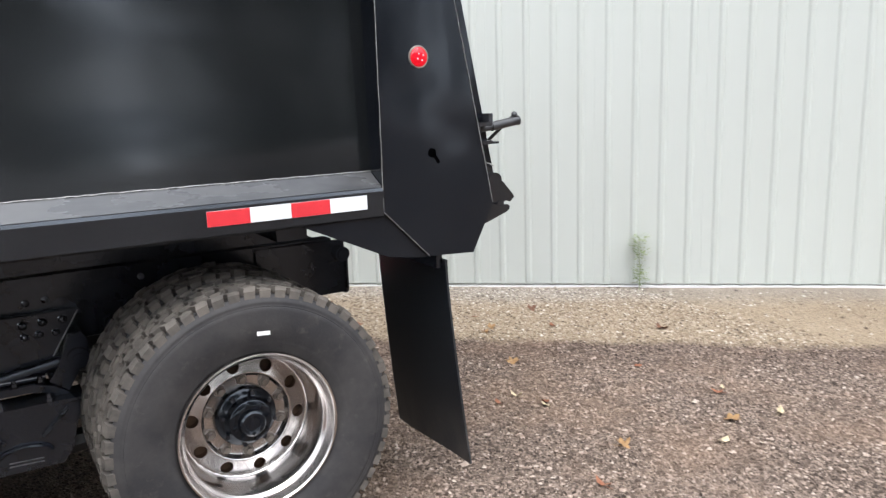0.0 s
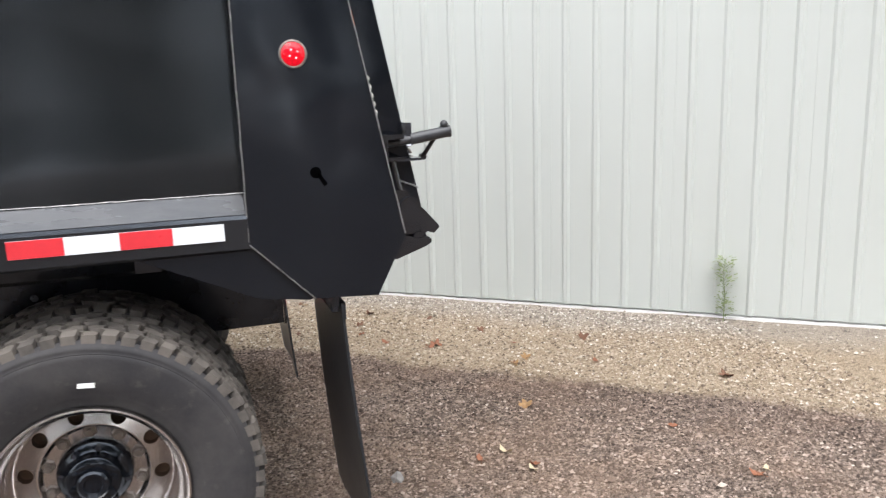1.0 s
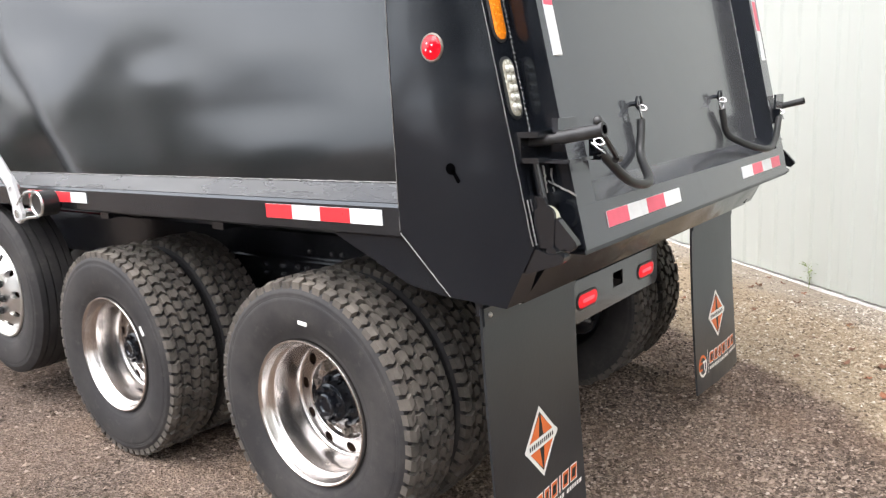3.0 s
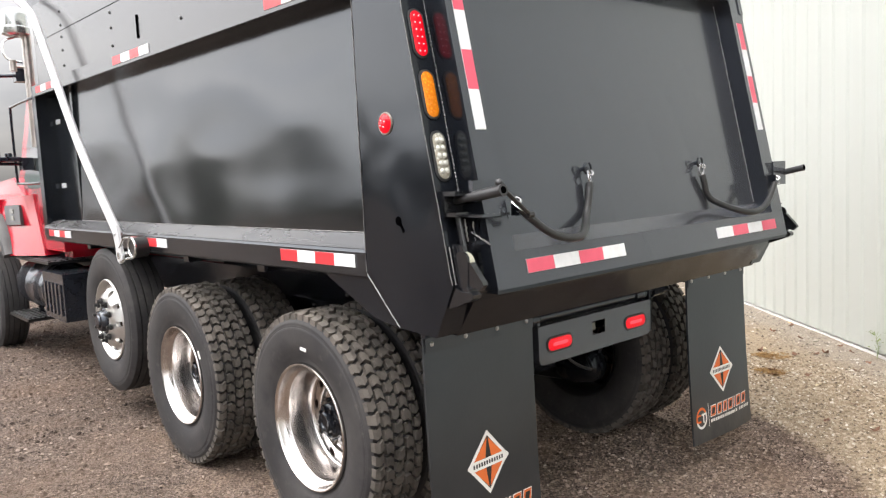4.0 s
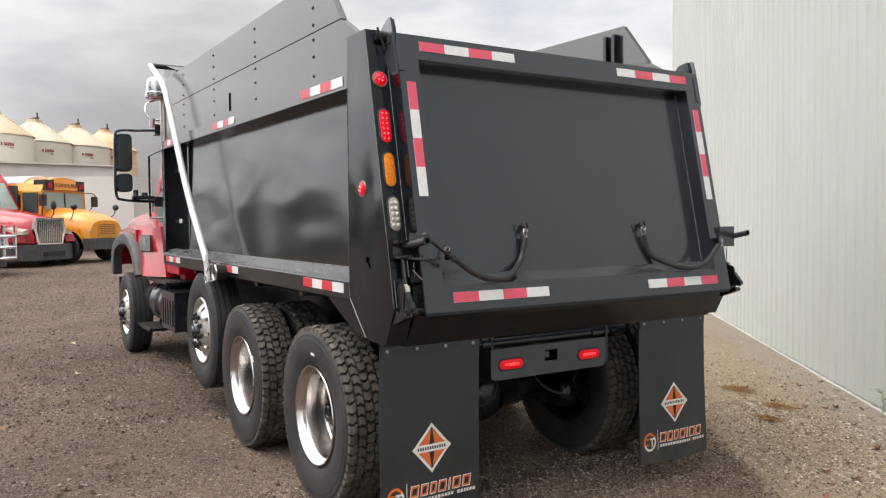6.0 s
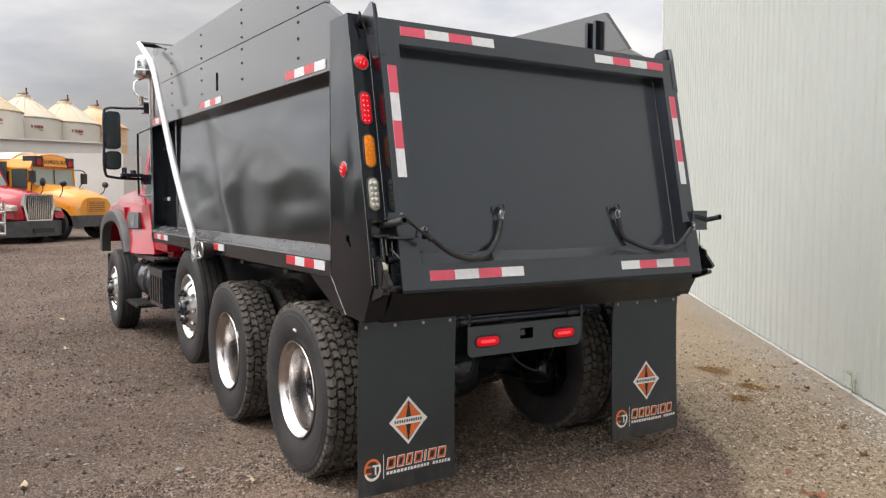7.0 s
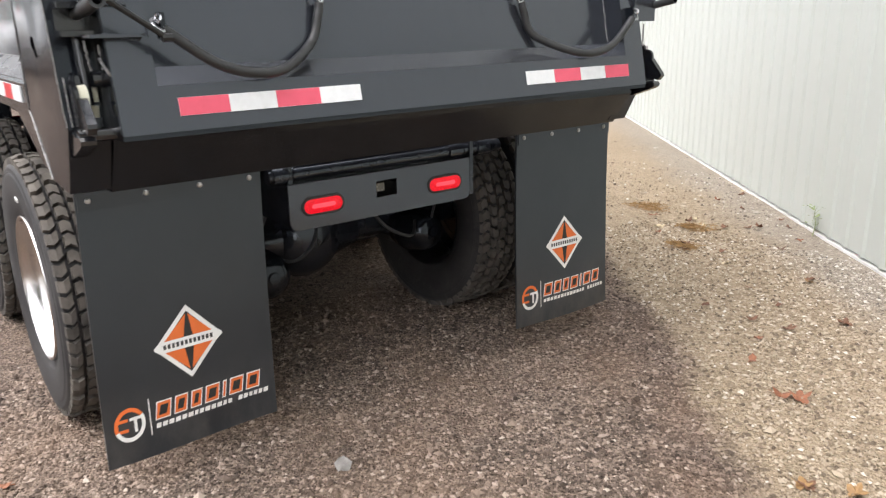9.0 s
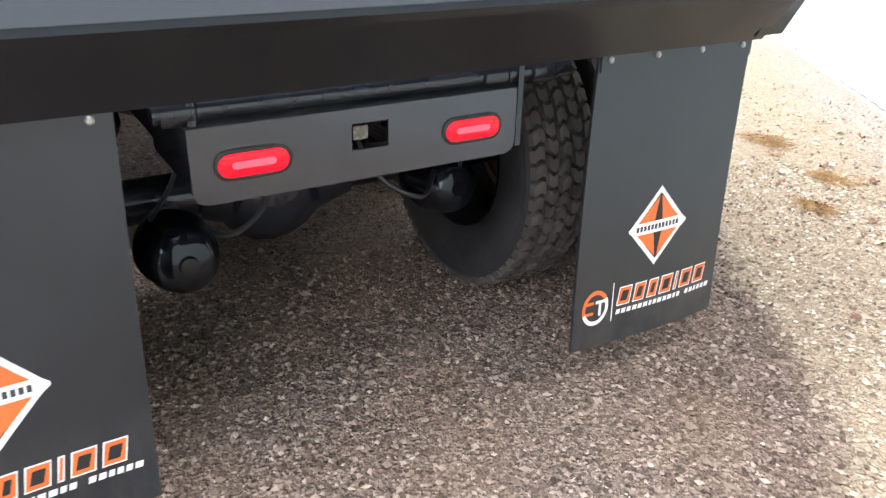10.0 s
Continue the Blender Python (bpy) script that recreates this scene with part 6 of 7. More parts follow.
    hull8(bm, [(-7.55, CY - 0.55, 0.95), (-5.30, CY - 0.72, 1.0), (-5.30, CY + 0.72, 1.0), (-7.55, CY + 0.55, 0.95)], [(-7.55, CY - 0.50, 1.62), (-5.30, CY - 0.80, 1.98), (-5.30, CY + 0.80, 1.98), (-7.55, CY + 0.50, 1.62)])
    part("hood", bm, "red", cab, "red sloping hood", bevel=0.06, seg=3)
    bm = bmesh.new()
    lathe(bm, [(0.0, 0.0), (0.08, 0.0), (0.118, 0.015), (0.123, 0.04), (0.123, 0.07), (0.106, 0.085), (0.106, 0.19), (0.095, 0.225), (0.06, 0.25), (0.0, 0.26)], pose(-4.2, CY - 1.13, 3.12), 26)
    cap = part("stack_cap", bm, "bright_steel", cab, "bright round intake head on a tall pipe", smooth=True)
    bm = bmesh.new()
    rod(bm, (-4.2, CY - 1.05, 2.1), (-4.2, CY - 1.05, 3.13), 0.042, 14)
    part("stack_pipe", bm, "dull_alu", cap, smooth=True)
    bm = bmesh.new()
    rod(bm, (-4.2, CY - 1.18, 2.80), (-4.2, CY - 1.18, 2.90), 0.03, 12)
    rod(bm, (-4.2, CY - 1.18, 2.84), (-4.2, CY - 1.05, 2.84), 0.012, 8)
    part("pipe_bracket", bm, "dull_alu", cap, smooth=True)
    bm = bmesh.new()
    sweep(bm, curve_pts([(-4.2, CY - 1.12, 3.12), (-4.21, CY - 1.24, 3.06), (-4.21, CY - 1.23, 2.92), (-4.2, CY - 1.10, 2.88)], 16), 0.010, 6)
    part("grab_rail", bm, "chrome", cab, smooth=True)
    bm = boxed(-4.0, -3.74, CY - 0.95, CY + 0.95, 1.06, 1.14)
    part("cab_mount", bm, "red", cab)


build_body()
build_gate()
build_flaps()
build_wheels()
build_chassis()
build_cab()

# ---- far yard ----
# the yard's far side lies towards -x; vehicles stand there with their noses turned to the yard


def part_l(name, bm, mat, parent, label="", **kw):
    return part(name, bm, mat, parent, label, local=True, **kw)


def far_wheel(parent, x, y, r=0.5, w=0.3):
    bm = bmesh.new()
    s = 1 if y > 0 else -1
    lathe(bm, [(r * 0.55, -w / 2), (r * 0.9, -w / 2), (r, -w * 0.35), (r, w * 0.35), (r * 0.9, w / 2), (r * 0.55, w / 2)], pose(x, y, r, 90, 0, 0), 24)
    wh = part_l("wheel", bm, "rubber", parent, smooth=True)
    bm = bmesh.new()
    lathe(bm, [(0, 0.04), (r * 0.25, 0.06), (r * 0.3, 0.0), (r * 0.5, -0.02), (r * 0.57, 0.05)], pose(x, y + s * w * 0.38, r, -90 * s, 0, 0), 18)
    part_l("rim", bm, "dull_alu", wh, smooth=True)


def build_bus(m):
    """A conventional school bus along local x, nose towards +x."""
    bus = empty("school_bus", (0, 0, 0), "yellow conventional school bus with black bumper and white roof", "bus")
    bm = bmesh.new()
    prism(bm, [(-1.15, 0.62), (1.15, 0.62), (1.20, 1.6), (1.14, 2.55), (1.0, 2.85), (0.6, 3.02), (0, 3.08), (-0.6, 3.02), (-1.0, 2.85), (-1.14, 2.55), (-1.20, 1.6)], "x", -9.0, 0.0)
    part_l("body", bm, "bus", bus, "yellow bus body", bevel=0.03)
    bm = bmesh.new()
    prism(bm, [(-1.02, 2.86), (-0.6, 3.03), (0, 3.09), (0.6, 3.03), (1.02, 2.86), (0.6, 3.10), (0, 3.16), (-0.6, 3.10)], "x", -9.0, -0.9)
    part_l("roof_cap", bm, "white", bus, "white roof")
    bm = bmesh.new()
    hood_loft(bm, [(-0.05, 1.14, 0.78, 2.00), (0.5, 1.12, 0.80, 1.93), (1.0, 1.08, 0.82, 1.83), (1.4, 1.03, 0.82, 1.71), (1.65, 0.96, 0.84, 1.60), (1.76, 0.86, 0.86, 1.50)], 3.4)
    part_l("hood", bm, "bus", bus, smooth=True)
    bm = boxed(1.70, 1.79, -0.48, 0.48, 0.95, 1.42)
    gr = part_l("grille", bm, "bus", bus)
    for i in range(6):
        bm = boxed(1.791, 1.80, -0.44, 0.44, 1.0 + i * 0.065, 1.02 + i * 0.065)
        part_l("grille_slat", bm, "ink", gr)
    bm = boxed(1.62, 1.88, -1.12, 1.12, 0.46, 0.86)
    part_l("bumper", bm, "fender", bus, bevel=0.05, seg=2)
    for s in (1, -1):
        bm = bmesh.new()
        stadium(bm, pose(1.70, s * 0.74, 1.10, 0, 90, 0), 0.18, 0.34, 0.05)
        part_l("headlight", bm, "lens_clear", bus, smooth=True)
        bm = boxed(1.36, 1.46, s * 0.98 - 0.05, s * 0.98 + 0.05, 1.10, 1.18)
        part_l("turn_lamp", bm, "lens_amber", bus)
        for x in (0.98, -6.3):
            far_wheel(bus, x, s * 1.06, 0.52, 0.3)
            bm = bmesh.new()
            pts = [(x + 0.66 * math.cos(radians(a)), 0.5 + 0.66 * math.sin(radians(a))) for a in range(0, 181, 15)]
            prism(bm, pts + [(x - 0.5, 0.5), (x + 0.5, 0.5)], "y", *sorted((s * 1.12, s * (1.135 if x > 0 else 1.205))))
            # a near-black slab paints the shade round the wheel
            part_l("arch_shade", bm, "dark", bus)
        for i in range(9):
            x = -1.5 - i * 0.8
            bm = boxed(x, x + 0.66, *sorted((s * 1.17, s * 1.205)), 1.75, 2.42)
            part_l("window", bm, "busglass", bus)
        bm = boxed(-0.72, -0.1, *sorted((s * 1.17, s * 1.206)), 1.55, 2.5)
        part_l("front_side_window", bm, "busglass", bus)
        for z in (1.15, 1.5):
            bm = boxed(-9.0, -1.2, *sorted((s * 1.19, s * 1.215)), z, z + 0.05)
            part_l("rub_rail", bm, "ink", bus)
        bm = boxed(-0.40, 0.08, *sorted((s * 1.03, s * 0.60)), 2.60, 2.97)
        part_l("warning_lamp_box", bm, "ink", bus, bevel=0.07, seg=3)
        bm = boxed(0.08, 0.10, *sorted((s * 0.92, s * 0.70)), 2.66, 2.86)
        part_l("warning_lamp", bm, "lens_red_off", bus)
        bm = bmesh.new()
        sweep(bm, curve_pts([(0.0, s * 1.1, 2.55), (0.25, s * 1.35, 2.5), (0.28, s * 1.38, 2.2), (0.02, s * 1.15, 1.7)], 18), 0.02, 6)
        box(bm, 0.2, 0.3, s * 1.36 - 0.13, s * 1.36 + 0.13, 2.02, 2.42)
        part_l("side_mirror", bm, "ink", bus)
        bm = bmesh.new()
        sweep(bm, curve_pts([(1.0, s * 0.95, 1.50), (1.25, s * 1.12, 1.7), (1.30, s * 1.15, 1.92)], 12), 0.018, 6)
        bmesh.ops.create_icosphere(bm, subdivisions=2, radius=0.12, matrix=Matrix.Translation((1.32, s * 1.15, 1.98)))
        part_l("cross_mirror", bm, "ink", bus, smooth=True)
    q = [(0.03, -1.02, 1.92), (0.03, 1.02, 1.92), (0.0, 0.98, 2.52), (0.0, -0.98, 2.52)]
    bm = bmesh.new()
    hull8(bm, q, [(x + 0.012, y, z) for x, y, z in q])
    part_l("windscreen", bm, "screen", bus)
    bm = boxed(0.04, 0.056, -0.02, 0.02, 1.92, 2.52)
    part_l("windscreen_bar", bm, "ink", bus)
    bm = bmesh.new()
    hull8(bm, [(0.0, -0.62, 2.60), (0.12, -0.60, 2.62), (0.12, 0.60, 2.62), (0.0, 0.62, 2.60)], [(-0.3, -0.6, 3.08), (0.06, -0.56, 2.98), (0.06, 0.56, 2.98), (-0.3, 0.6, 3.08)])
    part_l("sign_board", bm, "bus", bus)
    font = bpy.data.curves.new("bus_sign", "FONT")
    font.body, font.size, font.align_x, font.extrude = "SCHOOL BUS", 0.20, "CENTER", 0.004
    tmp = new("lettering_source", font)
    me = bpy.data.meshes.new_from_object(tmp.evaluated_get(bpy.context.evaluated_depsgraph_get()))
    bpy.data.objects.remove(tmp)
    me.materials.append(M["ink"])
    sign = new("lettering", me)
    sign.parent = bus
    sign.matrix_basis = pose(0.13, 0, 2.72, 90, 0, 90) @ pose(0, 0, 0, -9, 0, 0)
    bus.matrix_basis = m
    return bus


def build_tractor(m, name="highway_truck", bar=False, label="red highway tractor with a chrome grille", paint="red"):
    """A long-nosed highway tractor along local x, nose towards +x."""
    t = empty(name, (0, 0, 0), label, "truck")
    bm = bmesh.new()
    prism(bm, [(-4.6, 0.9), (0.0, 0.9), (0.0, 1.75), (-0.55, 2.75), (-1.0, 3.2), (-2.2, 3.75), (-4.6, 3.8)], "y", -1.12, 1.12)
    part_l("cab", bm, paint, t, "sleeper cab", bevel=0.12, seg=3)
    bm = bmesh.new()
    hood_loft(bm, [(-0.25, 1.12, 0.7, 1.90), (0.4, 1.12, 0.7, 1.82), (1.0, 1.08, 0.7, 1.73), (1.5, 0.99, 0.7, 1.64), (1.85, 0.85, 0.7, 1.56), (2.05, 0.70, 0.7, 1.50), (2.13, 0.60, 0.72, 1.44)], 2.9)
    part_l("hood", bm, paint, t, "sloping hood", smooth=True)
    bm = bmesh.new()
    prism(bm, [(-0.50, 0.66), (0.50, 0.66), (0.64, 1.15), (0.56, 1.50), (-0.56, 1.50), (-0.64, 1.15)], "x", 2.10, 2.20)
    gr = part_l("grille", bm, "chrome", t, "chrome grille with upright bars", bevel=0.02)
    bm = bmesh.new()
    prism(bm, [(-0.42, 0.72), (0.42, 0.72), (0.54, 1.15), (0.48, 1.44), (-0.48, 1.44), (-0.54, 1.15)], "x", 2.201, 2.207)
    part_l("grille_field", bm, "ink", gr)
    for i in range(13):
        y = -0.45 + i * 0.075
        bm = boxed(2.208, 2.225, y - 0.012, y + 0.012, 0.74, 1.42)
        part_l("grille_bar", bm, "chrome", gr)
    bm = prism(bmesh.new(), [(1.3, -1.22), (1.75, -1.20), (2.10, -1.02), (2.30, -0.62), (2.36, 0.0), (2.30, 0.62), (2.10, 1.02), (1.75, 1.20), (1.3, 1.22)], "z", 0.20, 0.68)
    part_l("bumper", bm, "fender", t, "dark grey bumper", bevel=0.09, seg=3, smooth=True)
    bm = boxed(2.28, 2.364, -0.42, 0.42, 0.32, 0.46)
    part_l("bumper_grille", bm, "ink", t)
    for s in (1, -1):
        bm = bmesh.new()
        prism(bm, [(0.35, 0.55), (0.45, 1.05), (0.8, 1.28), (1.35, 1.25), (2.0, 0.98), (2.05, 0.75), (1.55, 0.75), (1.5, 0.95), (1.2, 1.12), (0.8, 1.10), (0.6, 0.9), (0.55, 0.55)], "y", *sorted((s * 0.82, s * 1.2)))
        part_l("fender", bm, paint, t, bevel=0.04, seg=2)
        bm = bmesh.new()
        hull8(bm, [(1.62, s * 0.92, 1.02), (2.06, s * 0.72, 1.0), (2.06, s * 0.72, 1.14), (1.62, s * 0.92, 1.22)], [(1.62, s * 1.17, 1.02), (2.12, s * 1.02, 0.98), (2.10, s * 1.0, 1.08), (1.62, s * 1.14, 1.18)])
        part_l("headlight", bm, "lens_clear", t, bevel=0.02)
        for x in (1.02, -3.2):
            far_wheel(t, x, s * 1.0, 0.5, 0.3)
        bm = boxed(-0.9, -0.1, *sorted((s * 1.09, s * 1.126)), 1.85, 2.6)
        part_l("side_window", bm, "busglass", t)
        bm = bmesh.new()
        sweep(bm, curve_pts([(1.15, s * 0.9, 1.35), (1.3, s * 1.1, 1.6), (1.32, s * 1.12, 1.82)], 10), 0.016, 6)
        bmesh.ops.create_icosphere(bm, subdivisions=2, radius=0.12, matrix=Matrix.Translation((1.32, s * 1.12, 1.92)) @ Matrix.Diagonal((0.55, 1, 1.25, 1)))
        part_l("fender_mirror", bm, "ink", t, smooth=True)
    q = [(-0.02, -1.0, 1.80), (-0.02, 1.0, 1.80), (-0.50, 0.95, 2.66), (-0.50, -0.95, 2.66)]
    bm = bmesh.new()
    hull8(bm, q, [(x + 0.02, y, z + 0.012) for x, y, z in q])
    part_l("windscreen", bm, "screen", t)
    if bar:
        bm = bmesh.new()
        for z in (0.45, 0.75, 1.05):
            sweep(bm, curve_pts([(2.1, -1.15, z), (2.45, -0.95, z), (2.6, -0.4, z), (2.6, 0.4, z), (2.45, 0.95, z), (2.1, 1.15, z)], 24), 0.045, 8)
        for y in (-0.95, -0.35, 0.35, 0.95):
            rod(bm, (2.55 if abs(y) < 0.5 else 2.43, y, 0.4), (2.55 if abs(y) < 0.5 else 2.43, y, 1.35), 0.05, 8)
        part_l("grille_guard", bm, "chrome", t, "chrome tube grille guard", smooth=True)
    t.matrix_basis = m
    return t


def build_bin(m, r, h, cone, rusty):
    b = empty("grain_bin", (0, 0, 0), "pale corrugated grain bin with a " + ("rust-stained" if rusty else "cream") + " cone roof", "grain bin", "row of grain bins")
    prof = []
    k = int(h / 0.55)
    for i in range(k):
        prof += [(r, i * h / k), (r + 0.05, (i + 0.5) * h / k)]
    prof.append((r, h))
    bm = bmesh.new()
    lathe(bm, prof, None, 40)
    part_l("shell", bm, "binrust" if rusty else "bin", b, smooth=True)
    bm = bmesh.new()
    lathe(bm, [(r + 0.15, h - 0.05), (r + 0.12, h + 0.02), (0.62, h + cone), (0.62, h + cone + 0.25), (0.0, h + cone + 0.32)], None, 40)
    roof = part_l("cone_roof", bm, "binrust" if rusty else "bincone", b, smooth=True)
    for i in range(16):
        a = 2 * math.pi * i / 16
        bm = bmesh.new()
        rod(bm, ((r + 0.1) * math.cos(a), (r + 0.1) * math.sin(a), h + 0.03), (0.66 * math.cos(a), 0.66 * math.sin(a), h + cone + 0.03), 0.022, 4)
        part_l("roof_rib", bm, "bincone", roof)
    bm = bmesh.new()
    box(bm, -0.75, 0.75, -0.12, 0.12, h + cone + 0.3, h + cone + 0.45)
    box(bm, 0.55, 0.66, -0.06, 0.06, h + cone + 0.4, h + cone + 0.85)
    part_l("cap_frame", bm, "rust", b)
    # lettering too far to read: a mark and bars
    bm = bmesh.new()
    for a0, a1, z0, z1 in [(-0.245, -0.20, 0.892, 0.918)] + [(-0.16 + 0.042 * k, -0.13 + 0.042 * k, 0.89, 0.916 if k % 3 else 0.92) for k in range(6)] + [(-0.02, 0.085, 0.87, 0.876)]:
        n = 2
        for i in range(n):
            u0, u1 = a0 + (a1 - a0) * i / n, a0 + (a1 - a0) * (i + 1) / n
            q = [((r + 0.07) * math.cos(u), (r + 0.07) * math.sin(u), h * z) for u, z in ((u0, z0), (u1, z0), (u1, z1), (u0, z1))]
            hull8(bm, [(x * 0.99, y * 0.99, z) for x, y, z in q], q)
    part_l("lettering_bars", bm, "redmark", b)
    b.matrix_basis = m
    return b


EYE_FAR = Vector((5.17, 1.04, 0))


def far_at(px_x, dist):
    """A place in the far yard by its bearing (across the view from behind the truck) and distance."""
    a = radians(149.0) + math.atan((784 - px_x) / 1350)
    return EYE_FAR + Vector((math.cos(a), math.sin(a), 0)) * dist


def build_far():
    c = far_at(105, 30.0)
    build_tractor(Matrix.Translation(c + Vector((0, 0, 0.27))) @ pose(0, 0, 0, 0, 0, 43) @ Matrix.Scale(1.12, 4) @ pose(-2.2, 0, 0))
    c = far_at(-14, 26.0)
    build_tractor(Matrix.Translation(c + Vector((0, 0, 0.24))) @ pose(0, 0, 0, 0, 0, 50) @ Matrix.Scale(1.08, 4) @ pose(-2.2, 0, 0), "guarded_truck", True, "silver highway tractor behind a chrome grille guard", "silver")
    c = far_at(205, 32.0)
    build_bus(Matrix.Translation(c + Vector((0, 0, 0.29))) @ pose(0, 0, 0, 0, 0, 46) @ Matrix.Scale(1.05, 4) @ pose(-1.8, 0, 0))
    # long white shed
    a, b = far_at(-260, 60), far_at(249, 62)
    d = (b - a).normalized()
    yaw = math.degrees(math.atan2(d.y, d.x))
    L = (b - a).length
    shed = empty("long_shed", (0, 0, 0), "long low white shed at the far side of the yard", "shed")
    part_l("wall", boxed(0, L, 0, 9, 0, 5.7), "farwall", shed)
    part_l("roof_edge", boxed(-0.2, L + 0.2, -0.25, 9.2, 5.7, 5.82), "farwall", shed)
    dr = part_l("door", boxed(L - 3.82, L - 1.97, -0.10, -0.01, 0, 4.4), "farwall", shed, bevel=0.03)
    for x in (L - 3.92, L - 1.97):
        part_l("door_jamb", boxed(x, x + 0.1, -0.16, -0.01, 0, 4.5), "fender", dr)
    part_l("door_head", boxed(L - 3.92, L - 1.87, -0.16, -0.01, 4.45, 4.55), "fender", dr)
    for i in range(int(L / 1.2)):
        part_l("batten", boxed(i * 1.2, i * 1.2 + 0.05, -0.04, -0.005, 0, 5.65), "farwall", shed)
    shed.matrix_basis = Matrix.Translation(a + Vector((0, 0, 0.27))) @ pose(0, 0, 0, 0, 0, yaw)
    for p, dist, rusty in ((9, 74, False), (82, 79, False), (153, 82, False), (204, 85, True)):
        c = far_at(p, dist)
        face = math.degrees(math.atan2(EYE_FAR.y - c.y, EYE_FAR.x - c.x))
        build_bin(Matrix.Translation(c + Vector((0, 0, -0.12))) @ pose(0, 0, 0, 0, 0, face + 24), 3.0, 9.3, 1.85, rusty)
    # pale box trailer beside the bus
    c = far_at(268, 44)
    tr = empty("box_trailer", (0, 0, 0), "white box trailer parked behind the bus", "trailer")
    part_l("box", boxed(-7, 0, -1.3, 1.3, 1.05, 3.9), "farwall", tr, bevel=0.03)
    part_l("underframe", boxed(-6.8, -0.1, -0.5, 0.5, 0.75, 1.05), "ink", tr)
    for s in (1, -1):
        for x in (-5.6, -4.4):
            far_wheel(tr, x, s * 1.1, 0.5, 0.3)
        part_l("landing_leg", boxed(-1.5, -1.35, s * 0.8 - 0.06, s * 0.8 + 0.06, 0.0, 1.05), "ink", tr)
    tr.matrix_basis = Matrix.Translation(c + Vector((0, 0, 0.29))) @ pose(0, 0, 0, 0, 0, 60)


build_far()


def build_tree_belt():
    """A belt of trees added beyond the yard's open side to darken reflections, seen only in the gloss of the truck."""
    rng = np.random.default_rng(11)
    leaf = np.array([(-0.5, 0, 0), (0, -0.28, 0.05), (0.5, 0, 0), (0, 0.28, 0.05)])
    trunk = []
    verts, faces, k = [], [], 0
    for i in range(25):
        x, y = -11.5 + i * 2.7 + rng.uniform(-1, 1), -17 + rng.uniform(-2.5, 2.5)
        h = rng.uniform(10.0, 13.5)
        if i >= 14:  # a looser unseen row, added further along for the panel's reflections
            x, h = -23 - (i - 14) * 9.0 + rng.uniform(-1.5, 1.5), rng.uniform(2.5, 5.5)
        trunk.append((x, y, h))
        for _ in range(1150 if i < 14 else 700):
            a, b = rng.uniform(0, 6.28), rng.random()
            z = h * (0.14 + 0.86 * b)
            r = 2.5 * math.sqrt(rng.random()) * (1.05 - 0.75 * abs(b - 0.35))
            rot = np.array(Euler((rng.uniform(-1, 1), rng.uniform(-1, 1), rng.uniform(0, 6))).to_matrix())
            p = (leaf * rng.uniform(0.5, 1.0)) @ rot.T + (x + r * math.cos(a), y + r * math.sin(a), z)
            verts.append(p)
            faces.append([k, k + 1, k + 2, k + 3])
            k += 4
    me = bpy.data.meshes.new("tree_belt")
    me.from_pydata(np.concatenate(verts).tolist(), [], faces)
    me.materials.append(M["foliage"])
    tagged(new("tree_belt", me), "dark leafy trees beyond the yard", "trees", kind="stuff")
    bm = bmesh.new()
    for x, y, h in trunk:
        rod(bm, (x, y, -0.1), (x + 0.2, y, h * 0.7), 0.16, 7, 0.05)
    tagged(part("tree_trunks", bm, "bark"), "bare lower trunks of the added tree belt", "trees", kind="stuff")


build_tree_belt()

# ---- small things on the ground ----


def leaf_shape(lobes, size, curl):
    bm = bmesh.new()
    n = lobes * 4
    rim = []
    for i in range(n):
        a = 2 * math.pi * i / n
        r = size * (0.55 + 0.45 * abs(math.cos(a * lobes / 2)) ** 1.5) * (1.0 if lobes > 2 else 0.6 + 0.4 * abs(math.cos(a)))
        x, y = r * math.cos(a), r * math.sin(a)
        rim.append((x, y, curl * (x * x + 0.6 * y * abs(y)) / size + 0.004))
    top = [bm.verts.new(p) for p in rim]
    mid = bm.verts.new((0, 0, 0.006))
    low = [bm.verts.new((x, y, z - 0.0012)) for x, y, z in rim]
    midl = bm.verts.new((0, 0, 0.0048))
    for i in range(n):
        j = (i + 1) % n
        bm.faces.new((mid, top[i], top[j]))
        bm.faces.new((midl, low[j], low[i]))
        bm.faces.new((top[i], low[i], low[j], top[j]))
    sweep(bm, [(0, 0, 0.004), (-size * 0.8, size * 0.1, 0.005), (-size * 1.35, size * 0.25, 0.009)], 0.0012, 4)
    return bm


